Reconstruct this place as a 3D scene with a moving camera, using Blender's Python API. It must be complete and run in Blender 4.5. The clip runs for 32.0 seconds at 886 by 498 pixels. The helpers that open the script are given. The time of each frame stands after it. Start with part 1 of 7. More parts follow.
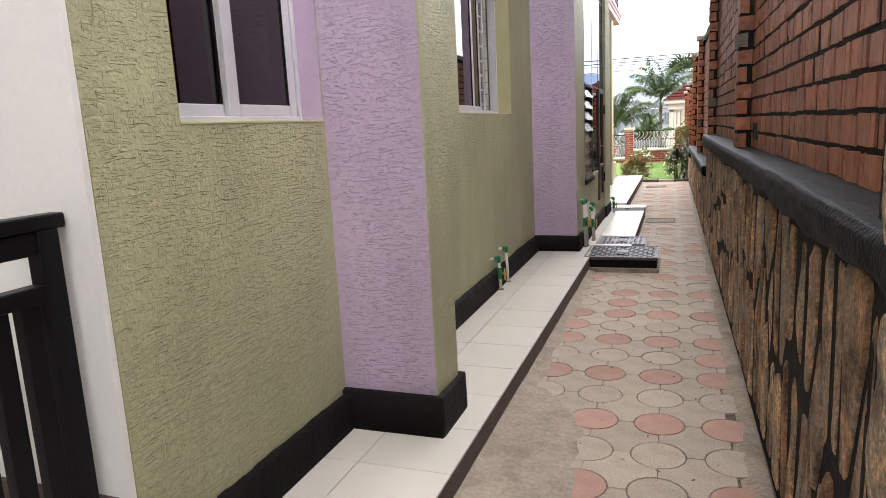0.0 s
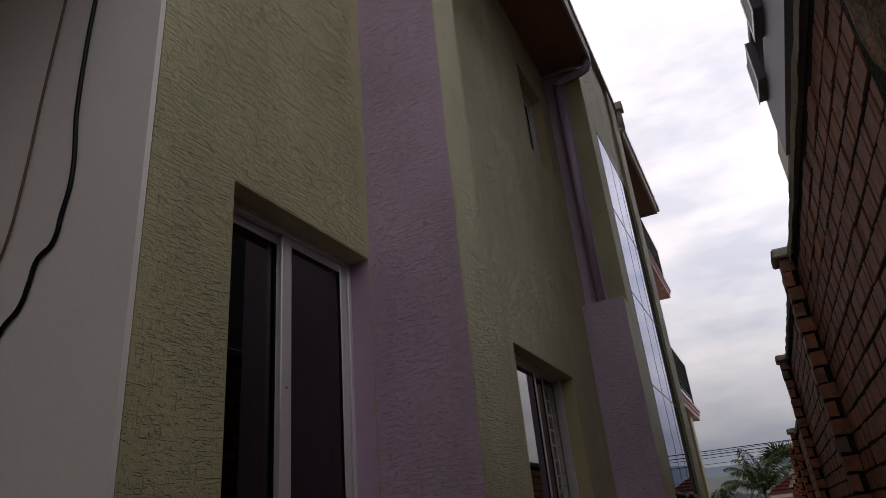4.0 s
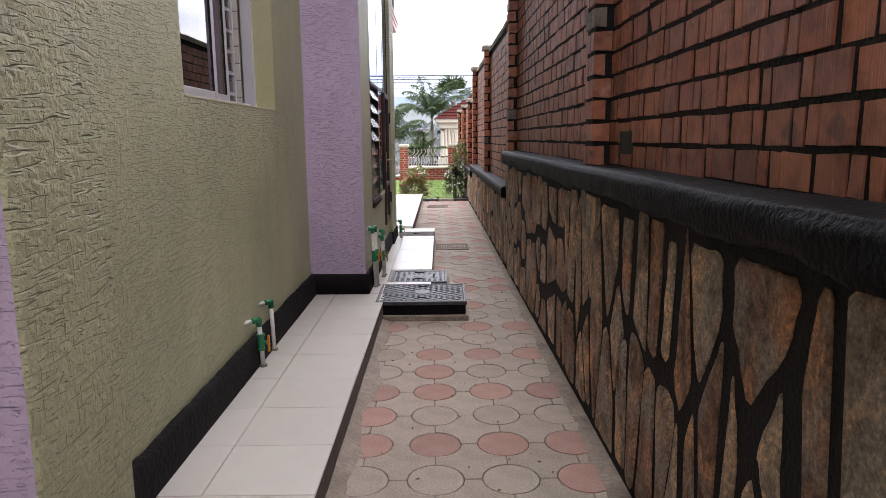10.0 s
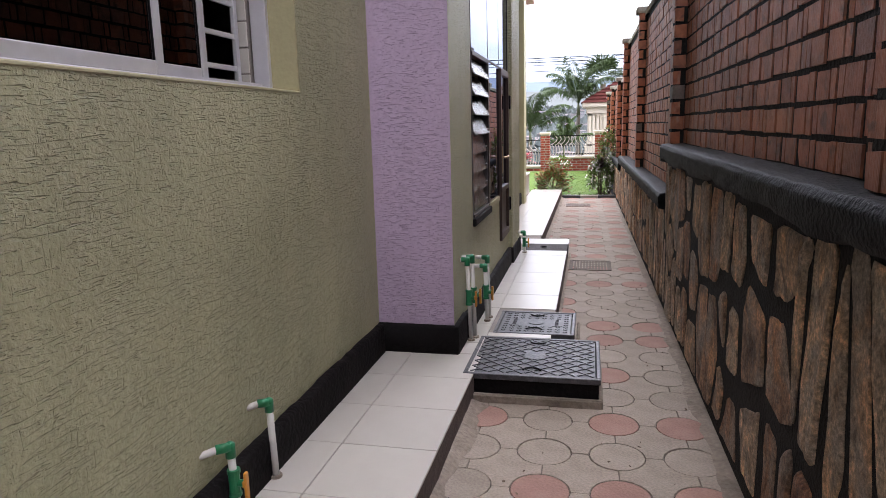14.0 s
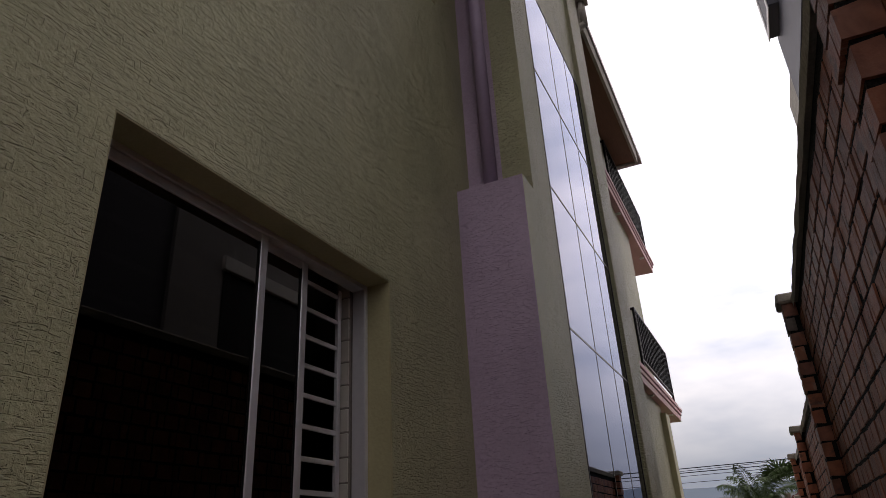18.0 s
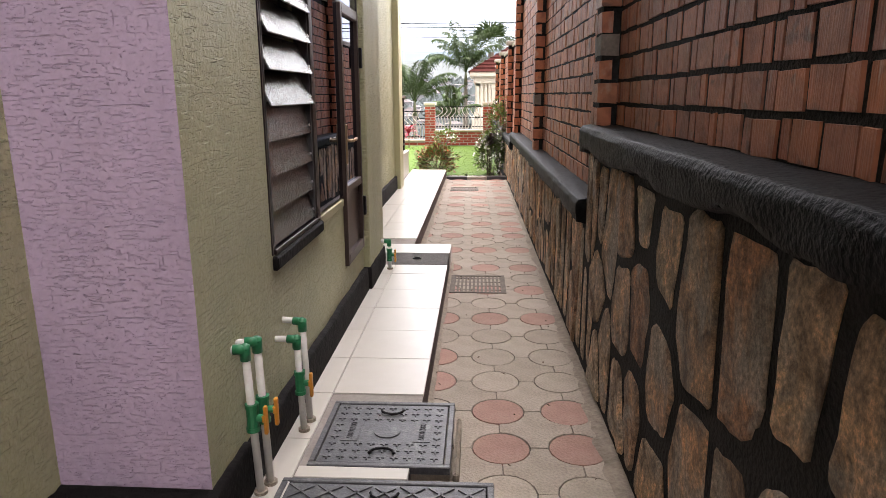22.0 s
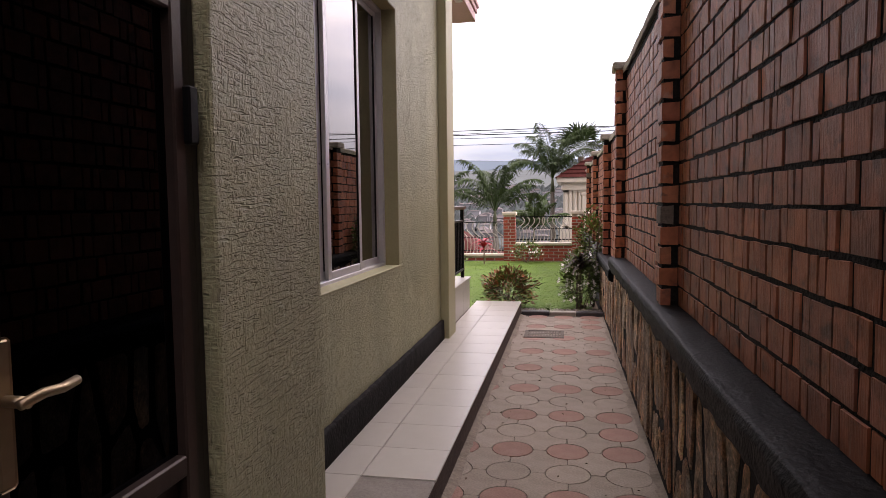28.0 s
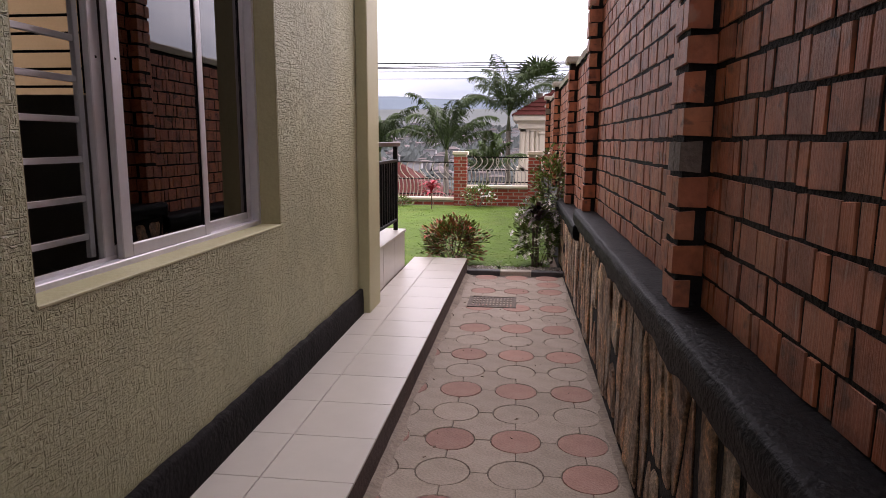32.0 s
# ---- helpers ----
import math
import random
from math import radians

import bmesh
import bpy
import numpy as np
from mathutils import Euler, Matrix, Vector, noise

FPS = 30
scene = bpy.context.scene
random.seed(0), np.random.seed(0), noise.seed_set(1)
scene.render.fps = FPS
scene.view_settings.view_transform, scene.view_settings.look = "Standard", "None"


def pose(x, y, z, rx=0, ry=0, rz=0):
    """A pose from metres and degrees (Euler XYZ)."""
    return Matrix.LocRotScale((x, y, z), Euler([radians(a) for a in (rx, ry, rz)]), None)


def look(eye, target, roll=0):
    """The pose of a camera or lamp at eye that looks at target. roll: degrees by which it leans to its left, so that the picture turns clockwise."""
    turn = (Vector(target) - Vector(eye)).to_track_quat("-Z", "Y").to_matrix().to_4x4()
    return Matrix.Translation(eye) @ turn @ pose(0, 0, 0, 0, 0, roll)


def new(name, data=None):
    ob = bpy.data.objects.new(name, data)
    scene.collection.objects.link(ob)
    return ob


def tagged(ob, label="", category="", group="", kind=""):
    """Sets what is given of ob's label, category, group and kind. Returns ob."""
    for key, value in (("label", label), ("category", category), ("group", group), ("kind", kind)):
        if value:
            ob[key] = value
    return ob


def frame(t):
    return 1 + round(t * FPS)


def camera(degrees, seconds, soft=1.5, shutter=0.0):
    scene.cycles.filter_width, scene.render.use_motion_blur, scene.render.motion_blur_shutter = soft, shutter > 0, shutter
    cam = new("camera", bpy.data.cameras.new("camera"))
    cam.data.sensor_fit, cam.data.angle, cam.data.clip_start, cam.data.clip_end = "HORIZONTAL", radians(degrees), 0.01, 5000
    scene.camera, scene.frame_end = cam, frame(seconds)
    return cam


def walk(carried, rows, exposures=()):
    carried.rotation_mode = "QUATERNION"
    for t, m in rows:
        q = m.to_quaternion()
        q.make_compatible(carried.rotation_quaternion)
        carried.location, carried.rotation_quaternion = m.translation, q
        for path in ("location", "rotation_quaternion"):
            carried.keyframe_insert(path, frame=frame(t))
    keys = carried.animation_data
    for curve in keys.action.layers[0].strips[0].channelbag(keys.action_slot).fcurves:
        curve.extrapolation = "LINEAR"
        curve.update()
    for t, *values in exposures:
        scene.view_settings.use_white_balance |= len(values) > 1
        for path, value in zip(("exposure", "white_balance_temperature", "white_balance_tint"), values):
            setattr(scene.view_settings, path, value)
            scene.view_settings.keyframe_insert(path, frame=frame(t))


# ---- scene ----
cam = camera(67.9, 32.0, soft=0.6)
PATH = [
    (0, (1.358, 0.249, 1.472), (0.690, 2.100, 1.114), -2.9),
    (0.5, (1.368, 0.241, 1.486), (0.662, 2.093, 1.240), -3.5),
    (1, (1.378, 0.233, 1.500), (0.633, 2.085, 1.378), -4.2),
    (1.5, (1.412, 0.205, 1.503), (0.632, 2.045, 1.545), -4.7),
    (2, (1.441, 0.183, 1.507), (0.632, 1.997, 1.743), -5.3),
    (2.5, (1.455, 0.195, 1.55), (0.634, 1.982, 1.913), -5.1),
    (3, (1.4, 0.223, 1.574), (0.662, 1.974, 2.197), -5.7),
    (3.5, (1.362, 0.309, 1.601), (0.622, 1.996, 2.381), -6.1),
    (5.5, (1.399, 0.573, 1.636), (0.639, 2.226, 2.467), -4.0),
    (6, (1.384, 0.628, 1.627), (0.683, 2.37, 2.314), -4.1),
    (6.5, (1.371, 0.666, 1.572), (0.756, 2.504, 2.067), -3.8),
    (7, (1.35, 0.755, 1.534), (0.755, 2.646, 1.797), -4.1),
    (7.5, (1.267, 0.931, 1.481), (0.801, 2.874, 1.575), -3.8),
    (8, (1.211, 1.118, 1.457), (0.906, 3.093, 1.408), -4.2),
    (8.5, (1.165, 1.292, 1.424), (0.942, 3.276, 1.311), -2.5),
    (9, (1.135, 1.473, 1.416), (0.946, 3.455, 1.226), 1.0),
    (9.5, (1.057, 1.658, 1.396), (0.999, 3.638, 1.124), 0.7),
    (10, (0.998, 1.854, 1.39), (1.003, 3.826, 1.058), -0.5),
    (10.5, (1.059, 2.127, 1.37), (0.976, 4.098, 1.043), -0.2),
    (11, (1.109, 2.324, 1.4), (0.958, 4.289, 1.058), 0.0),
    (11.5, (1.076, 2.554, 1.397), (0.993, 4.531, 1.106), -0.1),
    (12, (1.037, 2.759, 1.407), (0.96, 4.732, 1.09), -1.0),
    (12.5, (1.054, 3.007, 1.398), (0.892, 4.974, 1.079), -1.5),
    (13, (1.088, 3.225, 1.439), (0.834, 5.17, 1.051), -0.9),
    (13.5, (1.083, 3.428, 1.407), (0.759, 5.363, 1.018), -1.2),
    (15.5, (1.342, 3.679, 1.553), (0.516, 5.5, 1.608), -2.6),
    (16, (1.347, 3.665, 1.603), (0.472, 5.429, 1.955), -3.6),
    (16.5, (1.327, 3.673, 1.624), (0.477, 5.364, 2.27), -3.8),
    (17, (1.37, 3.646, 1.674), (0.519, 5.254, 2.504), -3.2),
    (17.5, (1.391, 3.612, 1.694), (0.561, 5.169, 2.637), -3.0),
    (18, (1.378, 3.661, 1.682), (0.624, 5.314, 2.519), -3.2),
    (18.5, (1.396, 3.68, 1.624), (0.756, 5.496, 2.166), -1.2),
    (19, (1.341, 3.803, 1.563), (0.849, 5.732, 1.758), 0.6),
    (19.5, (1.244, 3.982, 1.484), (0.932, 5.957, 1.419), -2.3),
    (20, (1.196, 4.241, 1.43), (0.99, 6.21, 1.147), -1.3),
    (20.5, (1.205, 4.542, 1.409), (1.034, 6.495, 1.012), -0.5),
    (21, (1.145, 4.828, 1.376), (1.065, 6.775, 0.923), -0.5),
    (21.5, (1.098, 5.129, 1.377), (1.051, 7.061, 0.86), -2.7),
    (22, (1.131, 5.451, 1.404), (1.027, 7.395, 0.947), -0.2),
    (22.5, (1.127, 5.741, 1.389), (1.029, 7.675, 0.89), 0.4),
    (23, (1.115, 6.002, 1.382), (1.077, 7.926, 0.837), -1.8),
    (23.5, (1.142, 6.259, 1.351), (1.022, 8.159, 0.737), -1.8),
    (24, (1.19, 6.491, 1.384), (1.064, 8.402, 0.809), -0.1),
    (24.5, (1.193, 6.709, 1.427), (1.079, 8.671, 1.054), 1.0),
    (25, (1.219, 6.87, 1.469), (1.101, 8.862, 1.342), -0.7),
    (25.5, (1.267, 7.097, 1.485), (1.021, 9.082, 1.49), -0.2),
    (27.5, (1.21, 8.082, 1.418), (0.8, 10.039, 1.382), -0.8),
    (28, (1.192, 8.291, 1.431), (0.816, 10.25, 1.291), -0.7),
    (28.5, (1.181, 8.452, 1.415), (0.943, 10.434, 1.278), -1.5),
    (29, (1.127, 8.707, 1.408), (0.907, 10.68, 1.168), -1.4),
    (29.5, (1.166, 8.925, 1.421), (0.908, 10.901, 1.249), -0.9),
    (30, (1.168, 9.063, 1.42), (0.918, 11.039, 1.235), -0.5),
    (30.5, (1.126, 9.249, 1.419), (0.968, 11.238, 1.271), 0.1),
    (31, (1.12, 9.395, 1.405), (0.989, 11.378, 1.185), -0.3),
    (31.5, (1.163, 9.582, 1.402), (0.934, 11.551, 1.135), -0.0),
    (32, (1.187, 9.73, 1.397), (0.946, 11.689, 1.075), 0.3),
]
# seconds, stops, kelvin, tint
EXPOSURES = [
    (0.0, 1.14, 6950, 12), (1.0, 0.47, 7100, 15), (2.0, -0.28, 7200, 19), (3.0, -1.55, 7200, 21), (3.5, -1.85, 7200, 20), (5.5, -1.85, 7200, 20), (6.0, -1.8, 7100, 20), (7.0, -1.75, 6900, 20), (8.0, -0.54, 7100, 20),
    (9.0, 0.12, 6900, 18), (10.0, 0.74, 6650, 18), (12.0, 0.82, 6500, 18), (13.5, 0.88, 6450, 19), (15.5, -0.1, 6850, 18), (17.0, -0.9, 7150, 20), (18.0, -1.32, 7150, 20), (19.0, -1.35, 7150, 20), (20.0, 0.4, 7200, 18), (21.0, 1.12, 7250, 17),
    (23.0, 1.10, 7000, 17), (24.2, 1.45, 6900, 17), (25.0, 0.62, 7000, 18), (25.5, 0.38, 7000, 19), (28.0, -0.20, 7250, 28), (31.0, -0.28, 7100, 29), (32.0, -0.14, 7050, 29)]
walk(cam, [(t, look(eye, target, roll)) for t, eye, target, roll in PATH], EXPOSURES)

# ---- world and light: bright overcast ----
world = bpy.data.worlds.new("overcast")
scene.world = world
world.use_nodes = True
wn, wl = world.node_tree.nodes, world.node_tree.links
wn.clear()
w_out = wn.new("ShaderNodeOutputWorld")
w_bg = wn.new("ShaderNodeBackground")
w_sky = wn.new("ShaderNodeTexSky")
w_sky.sky_type, w_sky.sun_disc = "NISHITA", False
w_sky.sun_elevation, w_sky.sun_rotation = radians(37), radians(52)
w_sky.air_density, w_sky.dust_density = 1.2, 2.0
w_co = wn.new("ShaderNodeTexCoord")
w_map = wn.new("ShaderNodeMapping")
w_map.inputs["Scale"].default_value = (1.6, 1.6, 5.0)
w_noise = wn.new("ShaderNodeTexNoise")
w_noise.inputs["Scale"].default_value, w_noise.inputs["Detail"].default_value = 1.7, 6.0
w_noise.inputs["Roughness"].default_value = 0.55
w_ramp = wn.new("ShaderNodeValToRGB")
w_ramp.color_ramp.elements[0].position, w_ramp.color_ramp.elements[0].color = 0.33, (6.6, 7.3, 8.5, 1)
w_ramp.color_ramp.elements[1].position, w_ramp.color_ramp.elements[1].color = 0.62, (12.5, 12.4, 12.4, 1)
w_mix = wn.new("ShaderNodeMixRGB")
w_mix.inputs["Fac"].default_value = 0.9
wl.new(w_co.outputs["Generated"], w_map.inputs["Vector"])
wl.new(w_map.outputs["Vector"], w_noise.inputs["Vector"])
wl.new(w_noise.outputs["Fac"], w_ramp.inputs["Fac"])
wl.new(w_sky.outputs["Color"], w_mix.inputs["Color1"])
wl.new(w_ramp.outputs["Color"], w_mix.inputs["Color2"])
w_dot = wn.new("ShaderNodeVectorMath")
w_dot.operation = "DOT_PRODUCT"
SUN_AT = Vector((0.63, 0.50, 0.60)).normalized()
w_dot.inputs[1].default_value = SUN_AT
w_glow = wn.new("ShaderNodeMapRange")
w_glow.interpolation_type = "SMOOTHSTEP"
w_glow.inputs["From Min"].default_value, w_glow.inputs["From Max"].default_value = -0.3, 1.0
w_glow.inputs["To Min"].default_value, w_glow.inputs["To Max"].default_value = 0.85, 2.7
w_mul = wn.new("ShaderNodeVectorMath")
w_mul.operation = "SCALE"
wl.new(w_co.outputs["Generated"], w_dot.inputs[0])
wl.new(w_dot.outputs["Value"], w_glow.inputs["Value"])
wl.new(w_mix.outputs["Color"], w_mul.inputs[0])
wl.new(w_glow.outputs["Result"], w_mul.inputs["Scale"])
w_xyz = wn.new("ShaderNodeSeparateXYZ")
w_rise = wn.new("ShaderNodeMapRange")
w_rise.interpolation_type = "SMOOTHSTEP"
w_rise.inputs["From Min"].default_value, w_rise.inputs["From Max"].default_value = -0.02, 0.44
w_rise.inputs["To Min"].default_value, w_rise.inputs["To Max"].default_value = 0.34, 1.24
w_low = wn.new("ShaderNodeVectorMath")
w_low.operation = "SCALE"
wl.new(w_co.outputs["Generated"], w_xyz.inputs[0])
wl.new(w_xyz.outputs["Z"], w_rise.inputs["Value"])
wl.new(w_mul.outputs["Vector"], w_low.inputs[0])
wl.new(w_rise.outputs["Result"], w_low.inputs["Scale"])
w_cool = wn.new("ShaderNodeValToRGB")
w_cool.color_ramp.elements[0].position, w_cool.color_ramp.elements[0].color = 0.0, (0.86, 0.97, 1.08, 1)
w_cool.color_ramp.elements[1].position, w_cool.color_ramp.elements[1].color = 0.40, (1.0, 1.0, 1.0, 1)
w_tone = wn.new("ShaderNodeVectorMath")
w_tone.operation = "MULTIPLY"
wl.new(w_xyz.outputs["Z"], w_cool.inputs["Fac"])
wl.new(w_low.outputs["Vector"], w_tone.inputs[0])
wl.new(w_cool.outputs["Color"], w_tone.inputs[1])
wl.new(w_tone.outputs["Vector"], w_bg.inputs["Color"])
w_bg.inputs["Strength"].default_value = 0.14
wl.new(w_bg.outputs["Background"], w_out.inputs["Surface"])

sun_data = bpy.data.lights.new("sun", "SUN")
sun_data.energy, sun_data.angle, sun_data.color = 1.0, radians(45), (1.0, 0.96, 0.92)
sun = new("sun", sun_data)
sun.matrix_world = look((0, 0, 20), Vector((0, 0, 20)) - SUN_AT * 10)


# ---- materials ----
def mat(name, color, rough=0.7, metal=0.0, var=0.12, scale=6.0, bump=0.0, bump_scale=40.0, stain=0.0, stain_color=(0.05, 0.05, 0.05),
        spec=0.5, stretch=(1, 1, 1), rand=0.0, deep=0.012):
    """A surface with colour variation at two scales, stains and fine relief."""
    m = bpy.data.materials.new(name)
    m.use_nodes = True
    n, l = m.node_tree.nodes, m.node_tree.links
    b = n["Principled BSDF"]
    b.inputs["Roughness"].default_value, b.inputs["Metallic"].default_value = rough, metal
    b.inputs["Specular IOR Level"].default_value = spec
    co = n.new("ShaderNodeTexCoord")
    mp = n.new("ShaderNodeMapping")
    mp.inputs["Scale"].default_value = stretch
    l.new(co.outputs["Object"], mp.inputs["Vector"])
    big = n.new("ShaderNodeTexNoise")
    big.inputs["Scale"].default_value, big.inputs["Detail"].default_value = scale, 5.0
    fine = n.new("ShaderNodeTexNoise")
    fine.inputs["Scale"].default_value, fine.inputs["Detail"].default_value = bump_scale, 4.0
    l.new(mp.outputs["Vector"], big.inputs["Vector"])
    l.new(mp.outputs["Vector"], fine.inputs["Vector"])
    hsv = n.new("ShaderNodeHueSaturation")
    hsv.inputs["Color"].default_value = (*color, 1)
    add = n.new("ShaderNodeMath")
    add.operation = "ADD"
    l.new(big.outputs["Fac"], add.inputs[0])
    l.new(fine.outputs["Fac"], add.inputs[1])
    rng = n.new("ShaderNodeMapRange")
    rng.inputs["From Min"].default_value, rng.inputs["From Max"].default_value = 0.6, 1.4
    rng.inputs["To Min"].default_value, rng.inputs["To Max"].default_value = 1 - var, 1 + var
    l.new(add.outputs[0], rng.inputs["Value"])
    val = rng.outputs["Result"]
    if rand:
        info = n.new("ShaderNodeObjectInfo")
        isl = n.new("ShaderNodeNewGeometry")
        ra = n.new("ShaderNodeMath")
        ra.operation = "ADD"
        l.new(info.outputs["Random"], ra.inputs[0])
        l.new(isl.outputs["Random Per Island"], ra.inputs[1])
        fr = n.new("ShaderNodeMath")
        fr.operation = "FRACT"
        l.new(ra.outputs[0], fr.inputs[0])
        rr = n.new("ShaderNodeMapRange")
        rr.inputs["To Min"].default_value, rr.inputs["To Max"].default_value = 1 - rand, 1 + rand
        l.new(fr.outputs[0], rr.inputs["Value"])
        mu = n.new("ShaderNodeMath")
        mu.operation = "MULTIPLY"
        l.new(val, mu.inputs[0])
        l.new(rr.outputs["Result"], mu.inputs[1])
        val = mu.outputs[0]
    l.new(val, hsv.inputs["Value"])
    col = hsv.outputs["Color"]
    if stain:
        sn = n.new("ShaderNodeTexNoise")
        sn.inputs["Scale"].default_value, sn.inputs["Detail"].default_value, sn.inputs["Roughness"].default_value = scale * 0.6, 8.0, 0.7
        l.new(co.outputs["Object"], sn.inputs["Vector"])
        sr = n.new("ShaderNodeMapRange")
        sr.inputs["From Min"].default_value, sr.inputs["From Max"].default_value = 0.52, 0.68
        sr.inputs["To Max"].default_value = stain
        l.new(sn.outputs["Fac"], sr.inputs["Value"])
        mx = n.new("ShaderNodeMixRGB")
        mx.inputs["Color2"].default_value = (*stain_color, 1)
        l.new(sr.outputs["Result"], mx.inputs["Fac"])
        l.new(col, mx.inputs["Color1"])
        col = mx.outputs["Color"]
    l.new(col, b.inputs["Base Color"])
    if bump:
        bp = n.new("ShaderNodeBump")
        bp.inputs["Strength"].default_value, bp.inputs["Distance"].default_value = min(1.0, bump), deep
        l.new(fine.outputs["Fac"], bp.inputs["Height"])
        l.new(bp.outputs["Normal"], b.inputs["Normal"])
    return m


def plaster(name, color, depth, much, gritty, upright, fine=1.0):
    """Rough painted render: short trowel gouges in loose clusters, mostly level, over a gritty ground."""
    m = bpy.data.materials.new(name)
    m.use_nodes = True
    n, l = m.node_tree.nodes, m.node_tree.links
    b = n["Principled BSDF"]
    b.inputs["Roughness"].default_value = 0.52
    b.inputs["Specular IOR Level"].default_value = 0.5
    co = n.new("ShaderNodeTexCoord")
    xyz = n.new("ShaderNodeSeparateXYZ")
    l.new(co.outputs["Object"], xyz.inputs[0])

    def f(op, *args):
        k = n.new("ShaderNodeMath")
        k.operation = op
        for i, v in enumerate(args):
            if isinstance(v, (int, float)):
                k.inputs[i].default_value = v
            else:
                l.new(v, k.inputs[i])
        return k.outputs[0]

    def noise_at(scale, detail=2.0, shift=0.0):
        t = n.new("ShaderNodeTexNoise")
        t.inputs["Scale"].default_value, t.inputs["Detail"].default_value = scale, detail
        if shift:
            mp = n.new("ShaderNodeMapping")
            mp.inputs["Location"].default_value = (shift, shift * 1.3, shift * 0.7)
            l.new(co.outputs["Object"], mp.inputs["Vector"])
            l.new(mp.outputs["Vector"], t.inputs["Vector"])
        else:
            l.new(co.outputs["Object"], t.inputs["Vector"])
        return t.outputs["Fac"]

    def soft(v, lo, hi, a=0.0, c=1.0):
        r = n.new("ShaderNodeMapRange")
        r.interpolation_type = "SMOOTHSTEP"
        for key, val in (("From Min", lo), ("From Max", hi), ("To Min", a), ("To Max", c)):
            r.inputs[key].default_value = val
        l.new(v, r.inputs["Value"])
        return r.outputs["Result"]

    along, high = f("ADD", xyz.outputs["X"], xyz.outputs["Y"]), xyz.outputs["Z"]

    def gouges(lean, length, pitch, share, seed):
        """Ragged streaks about `length` long and `pitch` apart, leaning by so many degrees; share (a socket) thins or thickens them."""
        c, k = math.cos(radians(lean)), math.sin(radians(lean))
        u = f("ADD", f("MULTIPLY", along, c / length), f("MULTIPLY", high, k / length))
        v = f("SUBTRACT", f("MULTIPLY", high, c / pitch), f("MULTIPLY", along, k / pitch))
        v = f("ADD", v, f("MULTIPLY", noise_at(3.0, 1.0, seed), 0.010 / pitch))
        cv, t = n.new("ShaderNodeCombineXYZ"), n.new("ShaderNodeTexNoise")
        l.new(u, cv.inputs[0])
        l.new(v, cv.inputs[1])
        cv.inputs[2].default_value = seed
        l.new(cv.outputs[0], t.inputs["Vector"])
        t.inputs["Scale"].default_value, t.inputs["Detail"].default_value, t.inputs["Roughness"].default_value = 1.0, 1.0, 0.4
        edge = f("SUBTRACT", 0.735, share)
        return soft(f("SUBTRACT", t.outputs["Fac"], edge), 0.0, 0.055)

    share = soft(noise_at(3.0, 2.0, 2.0), 0.34, 0.60, 0.085 * much, 0.185 * much)
    share2 = soft(noise_at(4.4, 2.0, 6.0), 0.36, 0.60, 0.07 * much, 0.18 * much)
    share3 = soft(noise_at(2.6, 2.0, 9.0), 0.40, 0.60, upright * 0.35, upright)
    cut = f("MAXIMUM", gouges(3, 0.100 * fine, 0.0105 * fine, share, 3.0), gouges(-3, 0.050 * fine, 0.0085 * fine, share2, 11.0))
    cut = f("MAXIMUM", cut, f("MULTIPLY", gouges(88, 0.085, 0.0100, share3, 23.0), 0.9))
    pits = f("MULTIPLY", soft(noise_at(95.0, 2.0, 13.0), 0.645, 0.70), 0.6)
    cut = f("MAXIMUM", cut, pits)
    ground = f("ADD", f("MULTIPLY", noise_at(140.0, 3.0), 0.42 * gritty), f("MULTIPLY", noise_at(62.0, 3.0), 0.9 * gritty))
    bp = n.new("ShaderNodeBump")
    bp.inputs["Strength"].default_value, bp.inputs["Distance"].default_value = 1.0, depth
    l.new(f("SUBTRACT", ground, cut), bp.inputs["Height"])
    l.new(bp.outputs["Normal"], b.inputs["Normal"])
    runs, drip = n.new("ShaderNodeMapping"), n.new("ShaderNodeTexNoise")
    runs.inputs["Scale"].default_value = (5.0, 5.0, 0.7)
    drip.inputs["Scale"].default_value, drip.inputs["Detail"].default_value = 1.0, 5.0
    l.new(co.outputs["Object"], runs.inputs["Vector"])
    l.new(runs.outputs["Vector"], drip.inputs["Vector"])
    wash = f("MULTIPLY", soft(noise_at(1.3, 6.0), 0.3, 0.7, 0.90, 1.08), soft(drip.outputs["Fac"], 0.32, 0.68, 0.95, 1.04))
    val = f("ADD", wash, soft(noise_at(60.0, 3.0), 0.3, 0.7, -0.05, 0.05))
    hsv = n.new("ShaderNodeHueSaturation")
    hsv.inputs["Color"].default_value = (*color, 1)
    l.new(val, hsv.inputs["Value"])
    l.new(hsv.outputs["Color"], b.inputs["Base Color"])
    return m


